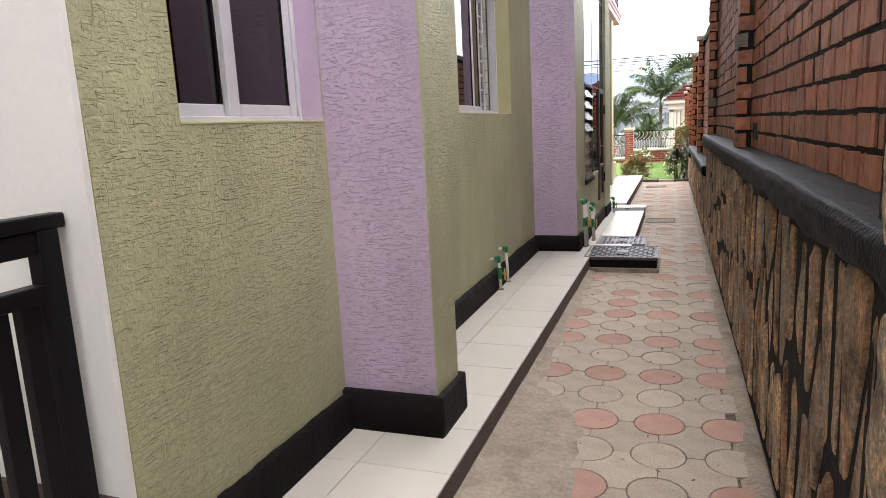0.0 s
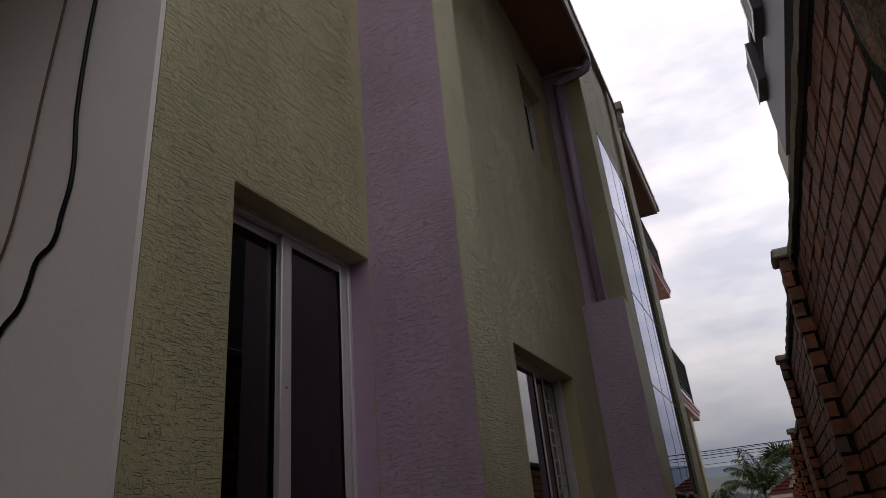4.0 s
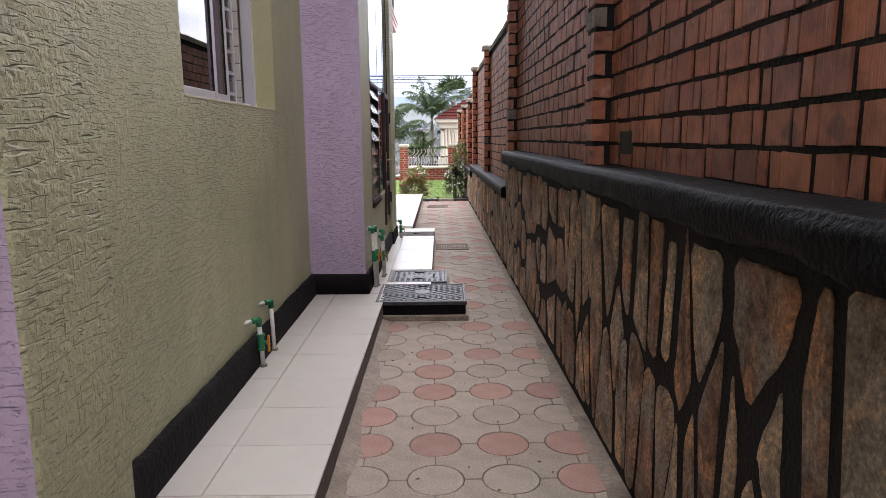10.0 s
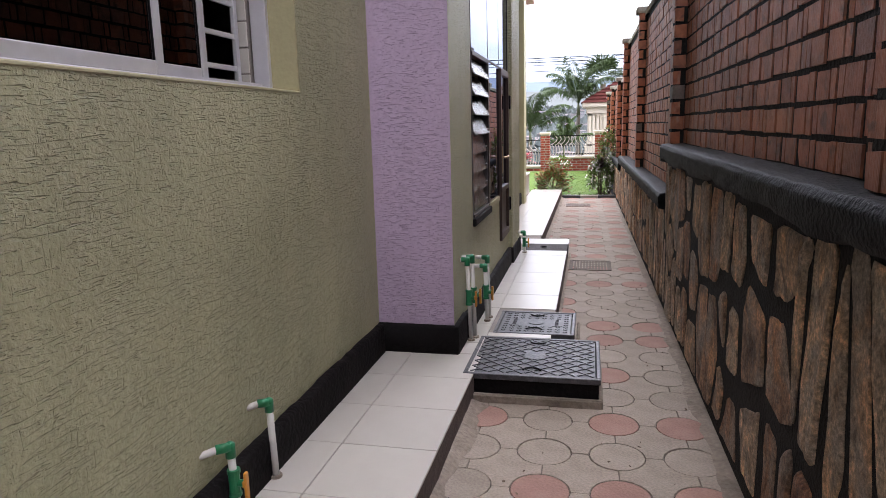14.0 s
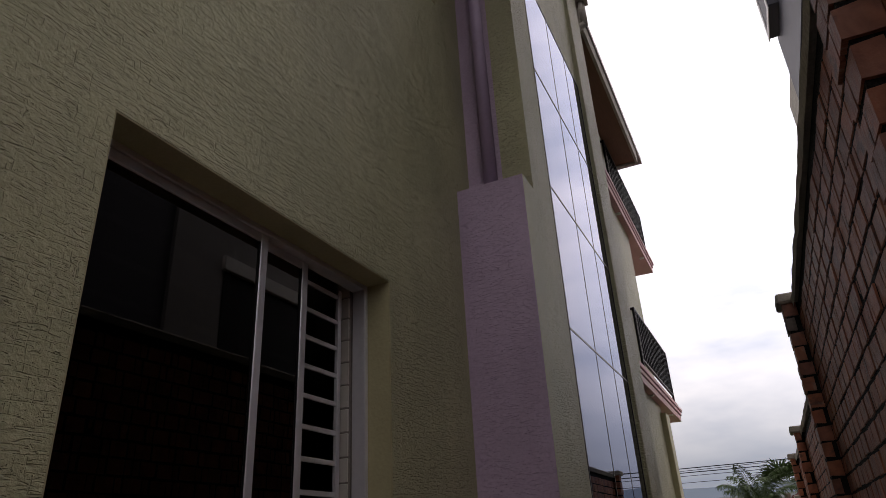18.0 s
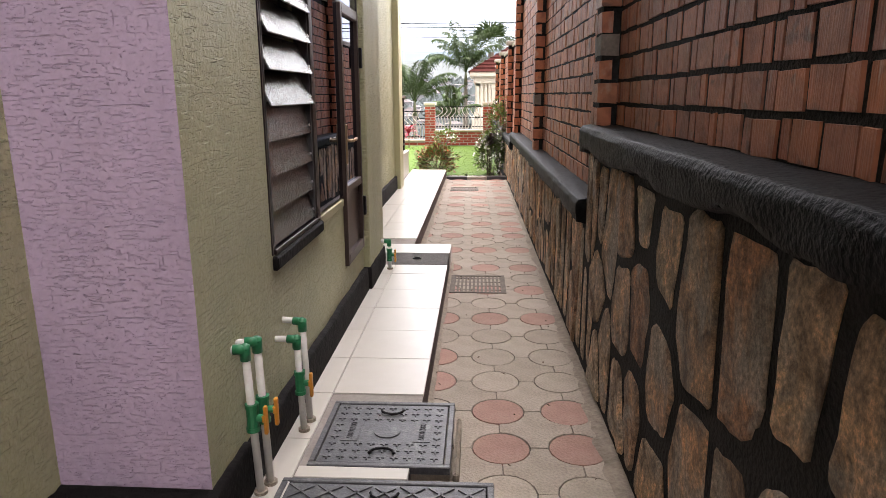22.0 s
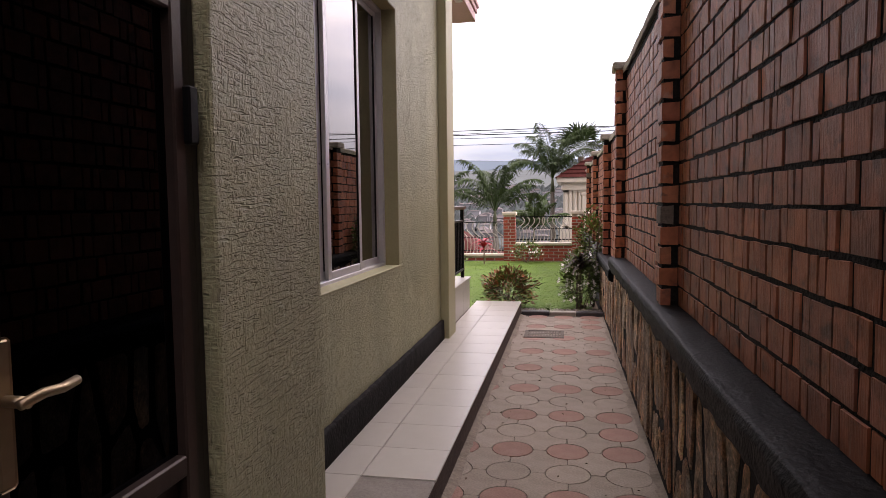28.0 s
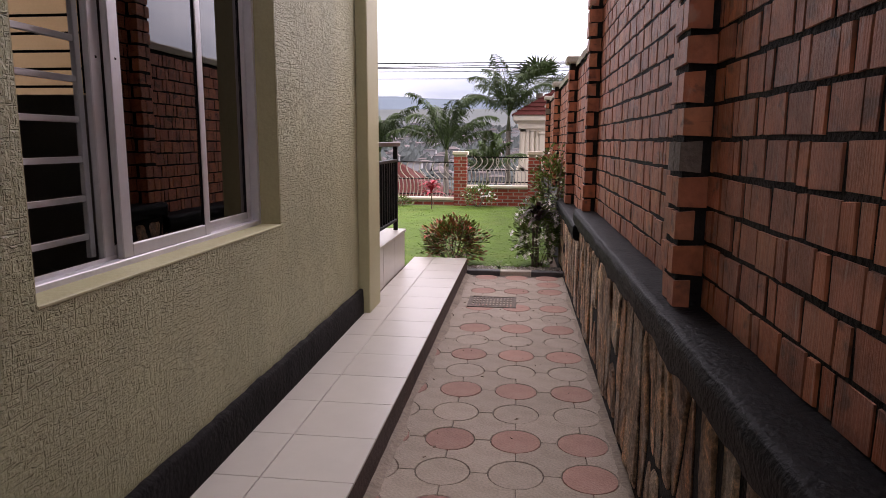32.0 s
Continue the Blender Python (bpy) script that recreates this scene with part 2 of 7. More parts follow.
def pane_glass(name, tint, sheen, base=0.10, edge=0.9, power=4.4):
    """Thin window glass: see-through tint, mirroring more at a slant."""
    m = bpy.data.materials.new(name)
    m.use_nodes = True
    n, l = m.node_tree.nodes, m.node_tree.links
    n.remove(n["Principled BSDF"])
    clear, gloss, mix = n.new("ShaderNodeBsdfTransparent"), n.new("ShaderNodeBsdfGlossy"), n.new("ShaderNodeMixShader")
    lw, pw, rg = n.new("ShaderNodeLayerWeight"), n.new("ShaderNodeMath"), n.new("ShaderNodeMapRange")
    lw.inputs["Blend"].default_value = 0.5
    pw.operation = "POWER"
    pw.inputs[1].default_value = power
    l.new(lw.outputs["Facing"], pw.inputs[0])
    rg.inputs["To Min"].default_value, rg.inputs["To Max"].default_value = base, base + edge
    l.new(pw.outputs[0], rg.inputs["Value"])
    clear.inputs["Color"].default_value = (*tint, 1)
    gloss.inputs["Color"].default_value, gloss.inputs["Roughness"].default_value = (*sheen, 1), 0.005
    l.new(rg.outputs["Result"], mix.inputs["Fac"])
    l.new(clear.outputs[0], mix.inputs[1])
    l.new(gloss.outputs[0], mix.inputs[2])
    l.new(mix.outputs[0], n["Material Output"].inputs["Surface"])
    return m


M_GREEN = plaster("olive_green_plaster", (0.42, 0.412, 0.248), 0.025, 0.95, 0.28, 0.07, 0.95)
M_GREEN_CROSS = plaster("cross_trowelled_green_plaster", (0.42, 0.412, 0.248), 0.026, 1.10, 0.36, 0.225)
M_PURPLE = plaster("lilac_plaster", (0.48, 0.372, 0.505), 0.010, 0.72, 0.32, 0.0, 0.66)
M_REVEAL = mat("smooth_olive_paint", (0.36, 0.33, 0.19), 0.6, var=0.08, bump=0.2, bump_scale=60)
M_REVEAL_LILAC = mat("smooth_lilac_paint", (0.40, 0.30, 0.42), 0.6, var=0.08, bump=0.2, bump_scale=60)
M_TRIM = mat("smooth_pale_green_paint", (0.42, 0.40, 0.24), 0.55, var=0.06, bump=0.15, bump_scale=60)
M_WHITE = mat("white_wall_paint", (0.74, 0.73, 0.72), 0.5, var=0.04, scale=2, bump=0.06, bump_scale=50)
M_BLACK = mat("black_skirting_paint", (0.0065, 0.0055, 0.006), 0.75, var=0.35, bump=0.7, bump_scale=45, spec=0.12, stain=0.25, stain_color=(0.03, 0.026, 0.024))
M_TILE = mat("cream_floor_tile", (0.49, 0.462, 0.42), 0.30, spec=0.36, var=0.05, scale=3, bump=0.01, bump_scale=8, rand=0.03, stain=0.12, stain_color=(0.40, 0.35, 0.30))
M_GROUT = mat("grey_grout", (0.25, 0.22, 0.20), 0.9, var=0.2, bump=0.2, bump_scale=80)
M_EDGE = mat("dark_concrete_edge", (0.085, 0.06, 0.054), 0.85, var=0.35, scale=14, bump=0.5, bump_scale=60)
M_PAVER = mat("grey_concrete_paver", (0.31, 0.256, 0.210), 0.85, var=0.3, scale=7, bump=0.35, bump_scale=90, rand=0.10, stain=0.4, stain_color=(0.24, 0.20, 0.17))
M_PAVER_RED = mat("red_concrete_paver", (0.315, 0.178, 0.145), 0.85, var=0.2, scale=9, bump=0.35, bump_scale=90, rand=0.14, stain=0.35, stain_color=(0.30, 0.23, 0.19))
M_JOINT = mat("dark_sand_joint", (0.092, 0.072, 0.058), 0.95, var=0.3, bump=0.6, bump_scale=120)
M_CEMENT = mat("grey_cement_screed", (0.25, 0.205, 0.165), 0.92, var=0.35, scale=5, bump=0.7, bump_scale=45, stain=0.75, stain_color=(0.13, 0.10, 0.08))


def fired_brick(name, pale=1.0):
    """Extruded brick: each of its own red, combed upright, blotched, with black mortar smears and faint lime runs."""
    m = bpy.data.materials.new(name)
    m.use_nodes = True
    n, l = m.node_tree.nodes, m.node_tree.links
    b = n["Principled BSDF"]
    b.inputs["Specular IOR Level"].default_value = 0.6
    co, info, geo = n.new("ShaderNodeTexCoord"), n.new("ShaderNodeObjectInfo"), n.new("ShaderNodeNewGeometry")
    off = n.new("ShaderNodeVectorMath")
    off.operation = "MULTIPLY_ADD"
    off.inputs[1].default_value = (3.1, 7.7, 5.3)
    l.new(info.outputs["Random"], off.inputs[0])
    l.new(co.outputs["Object"], off.inputs[2])

    def noise_at(stretch, detail, warp=0.0):
        mp, t = n.new("ShaderNodeMapping"), n.new("ShaderNodeTexNoise")
        mp.inputs["Scale"].default_value = stretch
        t.inputs["Scale"].default_value, t.inputs["Detail"].default_value, t.inputs["Distortion"].default_value = 1.0, detail, warp
        l.new(off.outputs[0], mp.inputs["Vector"])
        l.new(mp.outputs["Vector"], t.inputs["Vector"])
        return t.outputs["Fac"]

    def ramp(v, *stops):
        r = n.new("ShaderNodeValToRGB")
        e = r.color_ramp.elements
        while len(e) < len(stops):
            e.new(0.5)
        for k, (at, c) in zip(e, stops):
            k.position, k.color = at, (*c, 1)
        l.new(v, r.inputs["Fac"])
        return r.outputs["Color"]

    def blend(kind, fac, c1, c2):
        k = n.new("ShaderNodeMixRGB")
        k.blend_type = kind
        for key, v in (("Fac", fac), ("Color1", c1), ("Color2", c2)):
            if isinstance(v, float):
                k.inputs[key].default_value = v
            elif isinstance(v, tuple):
                k.inputs[key].default_value = (*v, 1)
            else:
                l.new(v, k.inputs[key])
        return k.outputs["Color"]

    add, fr = n.new("ShaderNodeMath"), n.new("ShaderNodeMath")
    fr.operation = "FRACT"
    l.new(info.outputs["Random"], add.inputs[0])
    l.new(geo.outputs["Random Per Island"], add.inputs[1])
    l.new(add.outputs[0], fr.inputs[0])
    reds = ((0.0, (0.33, 0.098, 0.050)), (0.25, (0.42, 0.140, 0.066)), (0.5, (0.36, 0.125, 0.070)), (0.75, (0.29, 0.108, 0.070)), (0.9, (0.45, 0.170, 0.085)), (1.0, (0.24, 0.088, 0.060)))
    tone = ramp(fr.outputs[0], *[(at, tuple(k * pale for k in c)) for at, c in reds])
    comb = noise_at((20, 210, 7), 3.0)
    col = blend("MULTIPLY", 0.45, tone, ramp(comb, (0.34, (0.70, 0.67, 0.66)), (0.5, (1, 1, 1)), (0.66, (1.22, 1.2, 1.18))))
    col = blend("MULTIPLY", 0.9, col, ramp(noise_at((13, 13, 13), 6.0, 0.6), (0.33, (0.62, 0.60, 0.60)), (0.55, (1.05, 1.04, 1.03)), (0.7, (1.2, 1.2, 1.2))))
    smear = ramp(noise_at((11, 11, 14), 8.0, 0.3), (0.60, (0, 0, 0)), (0.68, (0.6, 0.6, 0.6)))
    col = blend("MIX", smear, col, (0.055, 0.038, 0.034))
    lime = ramp(noise_at((9, 46, 7), 6.0), (0.64, (0, 0, 0)), (0.72, (0.32, 0.32, 0.32)))
    col = blend("MIX", lime, col, (0.46, 0.41, 0.36))
    l.new(col, b.inputs["Base Color"])
    rr = n.new("ShaderNodeMapRange")
    rr.inputs["To Min"].default_value, rr.inputs["To Max"].default_value = 0.40, 0.66
    l.new(noise_at((30, 30, 30), 3.0), rr.inputs["Value"])
    l.new(rr.outputs["Result"], b.inputs["Roughness"])
    ht, bp = n.new("ShaderNodeMath"), n.new("ShaderNodeBump")
    ht.operation = "MULTIPLY_ADD"
    ht.inputs[1].default_value = 0.6
    l.new(noise_at((90, 90, 90), 4.0), ht.inputs[0])
    l.new(comb, ht.inputs[2])
    bp.inputs["Strength"].default_value, bp.inputs["Distance"].default_value = 1.0, 0.0022
    l.new(ht.outputs[0], bp.inputs["Height"])
    l.new(bp.outputs["Normal"], b.inputs["Normal"])
    return m


M_BRICK = fired_brick("red_fired_brick", 0.86)
M_BRICK_PALE = fired_brick("pale_red_fired_brick", 1.10)
M_STAINED_BRICK = mat("cement_smeared_brick", (0.16, 0.135, 0.12), 0.9, var=0.3, scale=12, bump=0.5, bump_scale=60)
M_MORTAR = mat("dark_grey_mortar", (0.014, 0.0135, 0.0140), 0.8, spec=0.18, var=0.5, scale=12, bump=0.9, bump_scale=70, stain=0.35, stain_color=(0.026, 0.025, 0.026))
M_CAP = mat("black_cement_cap", (0.0034, 0.0036, 0.0046), 0.56, var=0.6, scale=14, bump=0.6, bump_scale=60, deep=0.010, stain=0.4, stain_color=(0.009, 0.009, 0.0105), spec=0.10)


def quarry_stone(name):
    """Split stone: each slab of its own tone, blotched rust and grey, with crystalline grain and faint bedding."""
    m = bpy.data.materials.new(name)
    m.use_nodes = True
    n, l = m.node_tree.nodes, m.node_tree.links
    b = n["Principled BSDF"]
    b.inputs["Specular IOR Level"].default_value = 0.4
    co, info = n.new("ShaderNodeTexCoord"), n.new("ShaderNodeObjectInfo")

    def noise_at(scale, detail, stretch=(1, 1, 1), rough=0.6, warp=0.0):
        mp, t = n.new("ShaderNodeMapping"), n.new("ShaderNodeTexNoise")
        mp.inputs["Scale"].default_value = stretch
        l.new(co.outputs["Object"], mp.inputs["Vector"])
        l.new(mp.outputs["Vector"], t.inputs["Vector"])
        t.inputs["Scale"].default_value, t.inputs["Detail"].default_value = scale, detail
        t.inputs["Roughness"].default_value, t.inputs["Distortion"].default_value = rough, warp
        return t.outputs["Fac"]

    def ramp(v, *stops):
        r = n.new("ShaderNodeValToRGB")
        e = r.color_ramp.elements
        while len(e) < len(stops):
            e.new(0.5)
        for k, (at, c) in zip(e, stops):
            k.position, k.color = at, (*c, 1)
        l.new(v, r.inputs["Fac"])
        return r.outputs["Color"]

    def blend(kind, fac, c1, c2):
        k = n.new("ShaderNodeMixRGB")
        k.blend_type = kind
        for key, v in (("Fac", fac), ("Color1", c1), ("Color2", c2)):
            if isinstance(v, float):
                k.inputs[key].default_value = v
            elif isinstance(v, tuple):
                k.inputs[key].default_value = (*v, 1)
            else:
                l.new(v, k.inputs[key])
        return k.outputs["Color"]
    tone = ramp(info.outputs["Random"], (0.0, (0.25, 0.135, 0.085)), (0.22, (0.43, 0.335, 0.24)), (0.4, (0.27, 0.155, 0.10)), (0.6, (0.31, 0.22, 0.15)), (0.8, (0.54, 0.46, 0.36)), (1.0, (0.23, 0.15, 0.105)))
    rust = ramp(noise_at(7, 6, (1, 1, 0.7), 0.65, 0.8), (0.36, (0.34, 0.26, 0.21)), (0.50, (1.05, 0.97, 0.90)), (0.62, (2.0, 1.65, 1.3)))
    col = blend("MULTIPLY", 1.0, tone, rust)
    grain = ramp(noise_at(75, 6, (1, 1, 0.85), 0.78), (0.36, (0.45, 0.43, 0.41)), (0.5, (1.0, 1.0, 1.0)), (0.63, (1.8, 1.74, 1.62)))
    col = blend("MULTIPLY", 0.85, col, grain)
    bed = ramp(noise_at(17, 6, (1, 1.1, 0.8), 0.7, 1.4), (0.38, (0.6, 0.57, 0.55)), (0.58, (1.2, 1.17, 1.13)))
    col = blend("MULTIPLY", 0.7, col, bed)
    grey = ramp(noise_at(5, 5, (1, 1, 0.8), 0.6, 0.7), (0.46, (0, 0, 0)), (0.62, (0.65, 0.65, 0.65)))
    col = blend("MIX", grey, col, blend("MULTIPLY", 0.9, (0.38, 0.335, 0.28), grain))
    l.new(col, b.inputs["Base Color"])
    add, rr = n.new("ShaderNodeMath"), n.new("ShaderNodeMapRange")
    add.operation = "MULTIPLY_ADD"
    add.inputs[1].default_value = 0.5
    l.new(noise_at(85, 6, (1, 1, 0.8), 0.75), add.inputs[0])
    l.new(noise_at(15, 6, (1, 1.1, 0.8), 0.68, 1.0), add.inputs[2])
    rr.inputs["To Min"].default_value, rr.inputs["To Max"].default_value = 0.5, 0.8
    l.new(noise_at(40, 3), rr.inputs["Value"])
    l.new(rr.outputs["Result"], b.inputs["Roughness"])
    bp = n.new("ShaderNodeBump")
    bp.inputs["Strength"].default_value, bp.inputs["Distance"].default_value = 1.0, 0.034
    l.new(add.outputs[0], bp.inputs["Height"])
    l.new(bp.outputs["Normal"], b.inputs["Normal"])
    return m


M_STONE = quarry_stone("brown_quarry_stone")
M_IVORY = mat("ivory_render", (0.66, 0.60, 0.50), 0.6, var=0.06, scale=2)
M_BEIGE = mat("warm_beige_wall_paint", (0.60, 0.43, 0.24), 0.6, var=0.06, scale=2)
M_PALE = mat("pale_concrete_coping", (0.42, 0.39, 0.34), 0.85, var=0.2, scale=8, bump=0.5, bump_scale=50, stain=0.5, stain_color=(0.2, 0.18, 0.16))
M_PINK = mat("pink_painted_moulding", (0.56, 0.34, 0.35), 0.6, var=0.08, bump=0.1, bump_scale=50)
M_SOFFIT = mat("brown_timber_soffit", (0.20, 0.10, 0.06), 0.6, var=0.2, bump=0.2, bump_scale=30, stretch=(8, 1, 1))
M_FASCIA = mat("grey_fascia_board", (0.30, 0.27, 0.27), 0.5, var=0.1, bump=0.1)
M_ALU = mat("satin_aluminium", (0.58, 0.57, 0.60), 0.38, metal=0.35, var=0.05, bump=0.03)
M_BRONZE = mat("dark_bronze_metal", (0.030, 0.024, 0.024), 0.38, metal=0.3, var=0.2, bump=0.05)
M_DOORFRAME = mat("brown_metal_door", (0.055, 0.037, 0.032), 0.38, metal=0.35, var=0.15, bump=0.05)
M_BRASS = mat("worn_brass", (0.40, 0.30, 0.19), 0.38, metal=0.85, var=0.1)
M_IRON = mat("black_gloss_iron", (0.006, 0.006, 0.007), 0.42, spec=0.14, var=0.2, bump=0.05)
M_CAST = mat("grey_cast_composite", (0.055, 0.055, 0.062), 0.55, var=0.3, scale=20, bump=0.4, bump_scale=70, stain=0.4, stain_color=(0.12, 0.115, 0.115))
M_COVER = mat("worn_grey_cover", (0.050, 0.050, 0.056), 0.42, var=0.45, scale=26, bump=0.5, bump_scale=110, deep=0.004, stain=0.85, stain_color=(0.15, 0.145, 0.145), spec=0.5)
M_DRAIN = mat("silted_drain_iron", (0.125, 0.098, 0.082), 0.8, var=0.35, scale=18, bump=0.6, bump_scale=80, stain=0.5, stain_color=(0.07, 0.055, 0.048))
M_SLAB = mat("stained_dark_cement", (0.050, 0.042, 0.038), 0.75, var=0.5, scale=16, bump=0.7, bump_scale=70, stain=0.6, stain_color=(0.028, 0.024, 0.022))
M_PIPE = mat("white_plastic_pipe", (0.62, 0.60, 0.57), 0.4, var=0.1, stain=0.3, stain_color=(0.35, 0.30, 0.25))
M_PIPEGREEN = mat("green_plastic_fitting", (0.012, 0.17, 0.07), 0.35, var=0.15)
M_ORANGE = mat("orange_plastic_valve", (0.62, 0.25, 0.03), 0.4, var=0.1)
M_LILACPIPE = mat("lilac_painted_pipe", (0.34, 0.26, 0.38), 0.5, var=0.08)
M_ROOM = mat("dim_room_paint", (0.33, 0.31, 0.28), 0.8, var=0.1)
M_GLASS = pane_glass("dark_tinted_glass", (0.13, 0.105, 0.095), (0.95, 0.92, 0.92), 0.05, 0.95, 3.3)
M_MIRROR = pane_glass("dark_facade_glass", (0.03, 0.03, 0.035), (0.78, 0.82, 1.0), 0.022, 0.94)
M_GRASS = mat("lawn_grass", (0.078, 0.155, 0.006), 0.9, var=0.35, scale=2, bump=0.3, bump_scale=90, stain=0.4, stain_color=(0.17, 0.22, 0.03))
# far slope green, greyed and blued to paint in the haze of distance
M_TOWNGREEN = mat("haze_tinted_hillside_green", (0.075, 0.090, 0.092), 1.0, var=0.3, scale=0.03, stain=0.5, stain_color=(0.085, 0.09, 0.08))
M_SOIL = mat("dry_brown_soil", (0.13, 0.09, 0.06), 0.95, var=0.3, scale=4, bump=0.8, bump_scale=30)


# ---- mesh helpers ----
def quad_box(bm, x0, x1, y0, y1, z0, z1, bevel=0.0, m=None):
    """A box in bm; bevelled when bevel > 0; m: an extra transform."""
    t = Matrix.Translation(((x0 + x1) / 2, (y0 + y1) / 2, (z0 + z1) / 2)) @ Matrix.Diagonal((x1 - x0, y1 - y0, z1 - z0, 1))
    r = bmesh.ops.create_cube(bm, size=1.0, matrix=(m @ t) if m else t)
    if bevel:
        edges = list({e for v in r["verts"] for e in v.link_edges})
        bmesh.ops.bevel(bm, geom=edges, offset=bevel, segments=1, affect="EDGES")
    return r["verts"]


def tube(bm, a, b, radius, sides=12, radius2=None, caps=True):
    a, b = Vector(a), Vector(b)
    d = b - a
    m = Matrix.Translation((a + b) / 2) @ d.to_track_quat("Z", "Y").to_matrix().to_4x4()
    bmesh.ops.create_cone(bm, cap_ends=caps, segments=sides, radius1=radius, radius2=radius if radius2 is None else radius2, depth=d.length, matrix=m)


def strand(bm, pts, radius, sides=8):
    """One bent bar through pts, its rings joined end to end."""
    pts = [Vector(p) for p in pts]
    closed = (pts[0] - pts[-1]).length < 1e-6
    rings = []
    for i, p in enumerate(pts):
        d = (pts[min(i + 1, len(pts) - 1)] - pts[max(i - 1, 0)]).normalized()
        a = d.orthogonal().normalized() if not rings else (last - d * last.dot(d)).normalized()
        last = a
        c = d.cross(a)
        rings.append([bm.verts.new(p + (a * math.cos(t) + c * math.sin(t)) * radius) for t in [2 * math.pi * k / sides for k in range(sides)]])
    for p, q in zip(rings, rings[1:]):
        for k in range(sides):
            bm.faces.new((p[k], p[(k + 1) % sides], q[(k + 1) % sides], q[k]))
    if not closed:
        bm.faces.new(rings[0][::-1])
        bm.faces.new(rings[-1])


def mesh_of(name, bm, smooth=False):
    me = bpy.data.meshes.new(name)
    bm.to_mesh(me)
    bm.free()
    if smooth:
        for p in me.polygons:
            p.use_smooth = True
    return me


def part(name, bm, material, parent=None, label="", smooth=False):
    """Links bm as one mesh object, under parent if given."""
    me = mesh_of(name, bm, smooth)
    for k in material if isinstance(material, (list, tuple)) else (material,):
        me.materials.append(k)
    ob = new(name, me)
    if parent:
        ob.parent = parent
    if label:
        ob["label"] = label
    return ob


def thing(name, label="", category="", group="", kind="", at=None):
    ob = new(name)
    ob.empty_display_size = 0.1
    if at:
        ob.matrix_world = at
    return tagged(ob, label, category, group, kind)


def boxes(*spec, bevel=0.0):
    bm = bmesh.new()
    for s in spec:
        quad_box(bm, *s, bevel=bevel)
    return bm


def wall_mesh(axis, a0, a1, u_cuts, z_cuts, holes):
    """A wall between a0 and a1 across `axis` ('x' or 'y'), spanning the outer u and z cuts, with holes (u0, u1, z0, z1) through it."""
    us = sorted({*u_cuts, *[h[0] for h in holes], *[h[1] for h in holes]})
    zs = sorted({*z_cuts, *[h[2] for h in holes], *[h[3] for h in holes]})
    solid = [[not any(h[0] <= (us[i] + us[i + 1]) / 2 <= h[1] and h[2] <= (zs[j] + zs[j + 1]) / 2 <= h[3] for h in holes)
              for j in range(len(zs) - 1)] for i in range(len(us) - 1)]
    bm = bmesh.new()
    seen = {}

    def v(a, u, z):
        key = (round(a, 5), round(u, 5), round(z, 5))
        if key not in seen:
            seen[key] = bm.verts.new((a, u, z) if axis == "x" else (u, a, z))
        return seen[key]

    def filled(i, j):
        return 0 <= i < len(us) - 1 and 0 <= j < len(zs) - 1 and solid[i][j]

    for i in range(len(us) - 1):
        for j in range(len(zs) - 1):
            if not solid[i][j]:
                continue
            u0, u1, z0, z1 = us[i], us[i + 1], zs[j], zs[j + 1]
            for a in (a0, a1):
                bm.faces.new((v(a, u0, z0), v(a, u1, z0), v(a, u1, z1), v(a, u0, z1)))
            if not filled(i - 1, j):
                bm.faces.new((v(a0, u0, z0), v(a1, u0, z0), v(a1, u0, z1), v(a0, u0, z1)))
            if not filled(i + 1, j):
                bm.faces.new((v(a0, u1, z0), v(a1, u1, z0), v(a1, u1, z1), v(a0, u1, z1)))
            if not filled(i, j - 1):
                bm.faces.new((v(a0, u0, z0), v(a1, u0, z0), v(a1, u1, z0), v(a0, u1, z0)))
            if not filled(i, j + 1):
                bm.faces.new((v(a0, u0, z1), v(a1, u0, z1), v(a1, u1, z1), v(a0, u1, z1)))
    bmesh.ops.recalc_face_normals(bm, faces=bm.faces)
    return bm


# ---- plan ----
WALL_A = -0.06          # face of the house wall before the bay
STRIP = 0.15            # top of the tiled walk
BAY = 0.385             # face of the glazed bay
WALL_B = 0.006          # face of the house wall past the bay
EDGE_A, EDGE_B, EDGE_C = 0.545, 0.908, 0.59   # outer edges of the tiled walk
RIGHT = pose(1.80, 0, 0, 0, 0, 0.545)  # boundary wall: local x = 0 is its pilaster face, y runs along it

GLASS_TOP = 6.20

# ---- ground ----
ground_bm = bmesh.new()
ground_rows = [-40, -3, 16.62, 26, 34, 60, 150, 300, 600, 900, 2500]
ground_z = [-0.06, -0.06, -0.06, -0.30, -2.2, -7, -22, -28, 8, 46, 60]
ground_cols = [-900, -120, -30, -8, 1.2, 9, 30, 120, 900]
grid = [[ground_bm.verts.new((x, y, z)) for x in ground_cols] for y, z in zip(ground_rows, ground_z)]
for i in range(len(grid) - 1):
    for j in range(len(ground_cols) - 1):
        ground_bm.faces.new((grid[i][j], grid[i][j + 1], grid[i + 1][j + 1], grid[i + 1][j]))
# past the garden the ground takes the haze-tinted green
for f in ground_bm.faces:
    f.material_index = 1 if f.calc_center_median().y > 26 else 0
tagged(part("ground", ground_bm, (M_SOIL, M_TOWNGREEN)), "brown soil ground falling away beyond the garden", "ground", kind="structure")

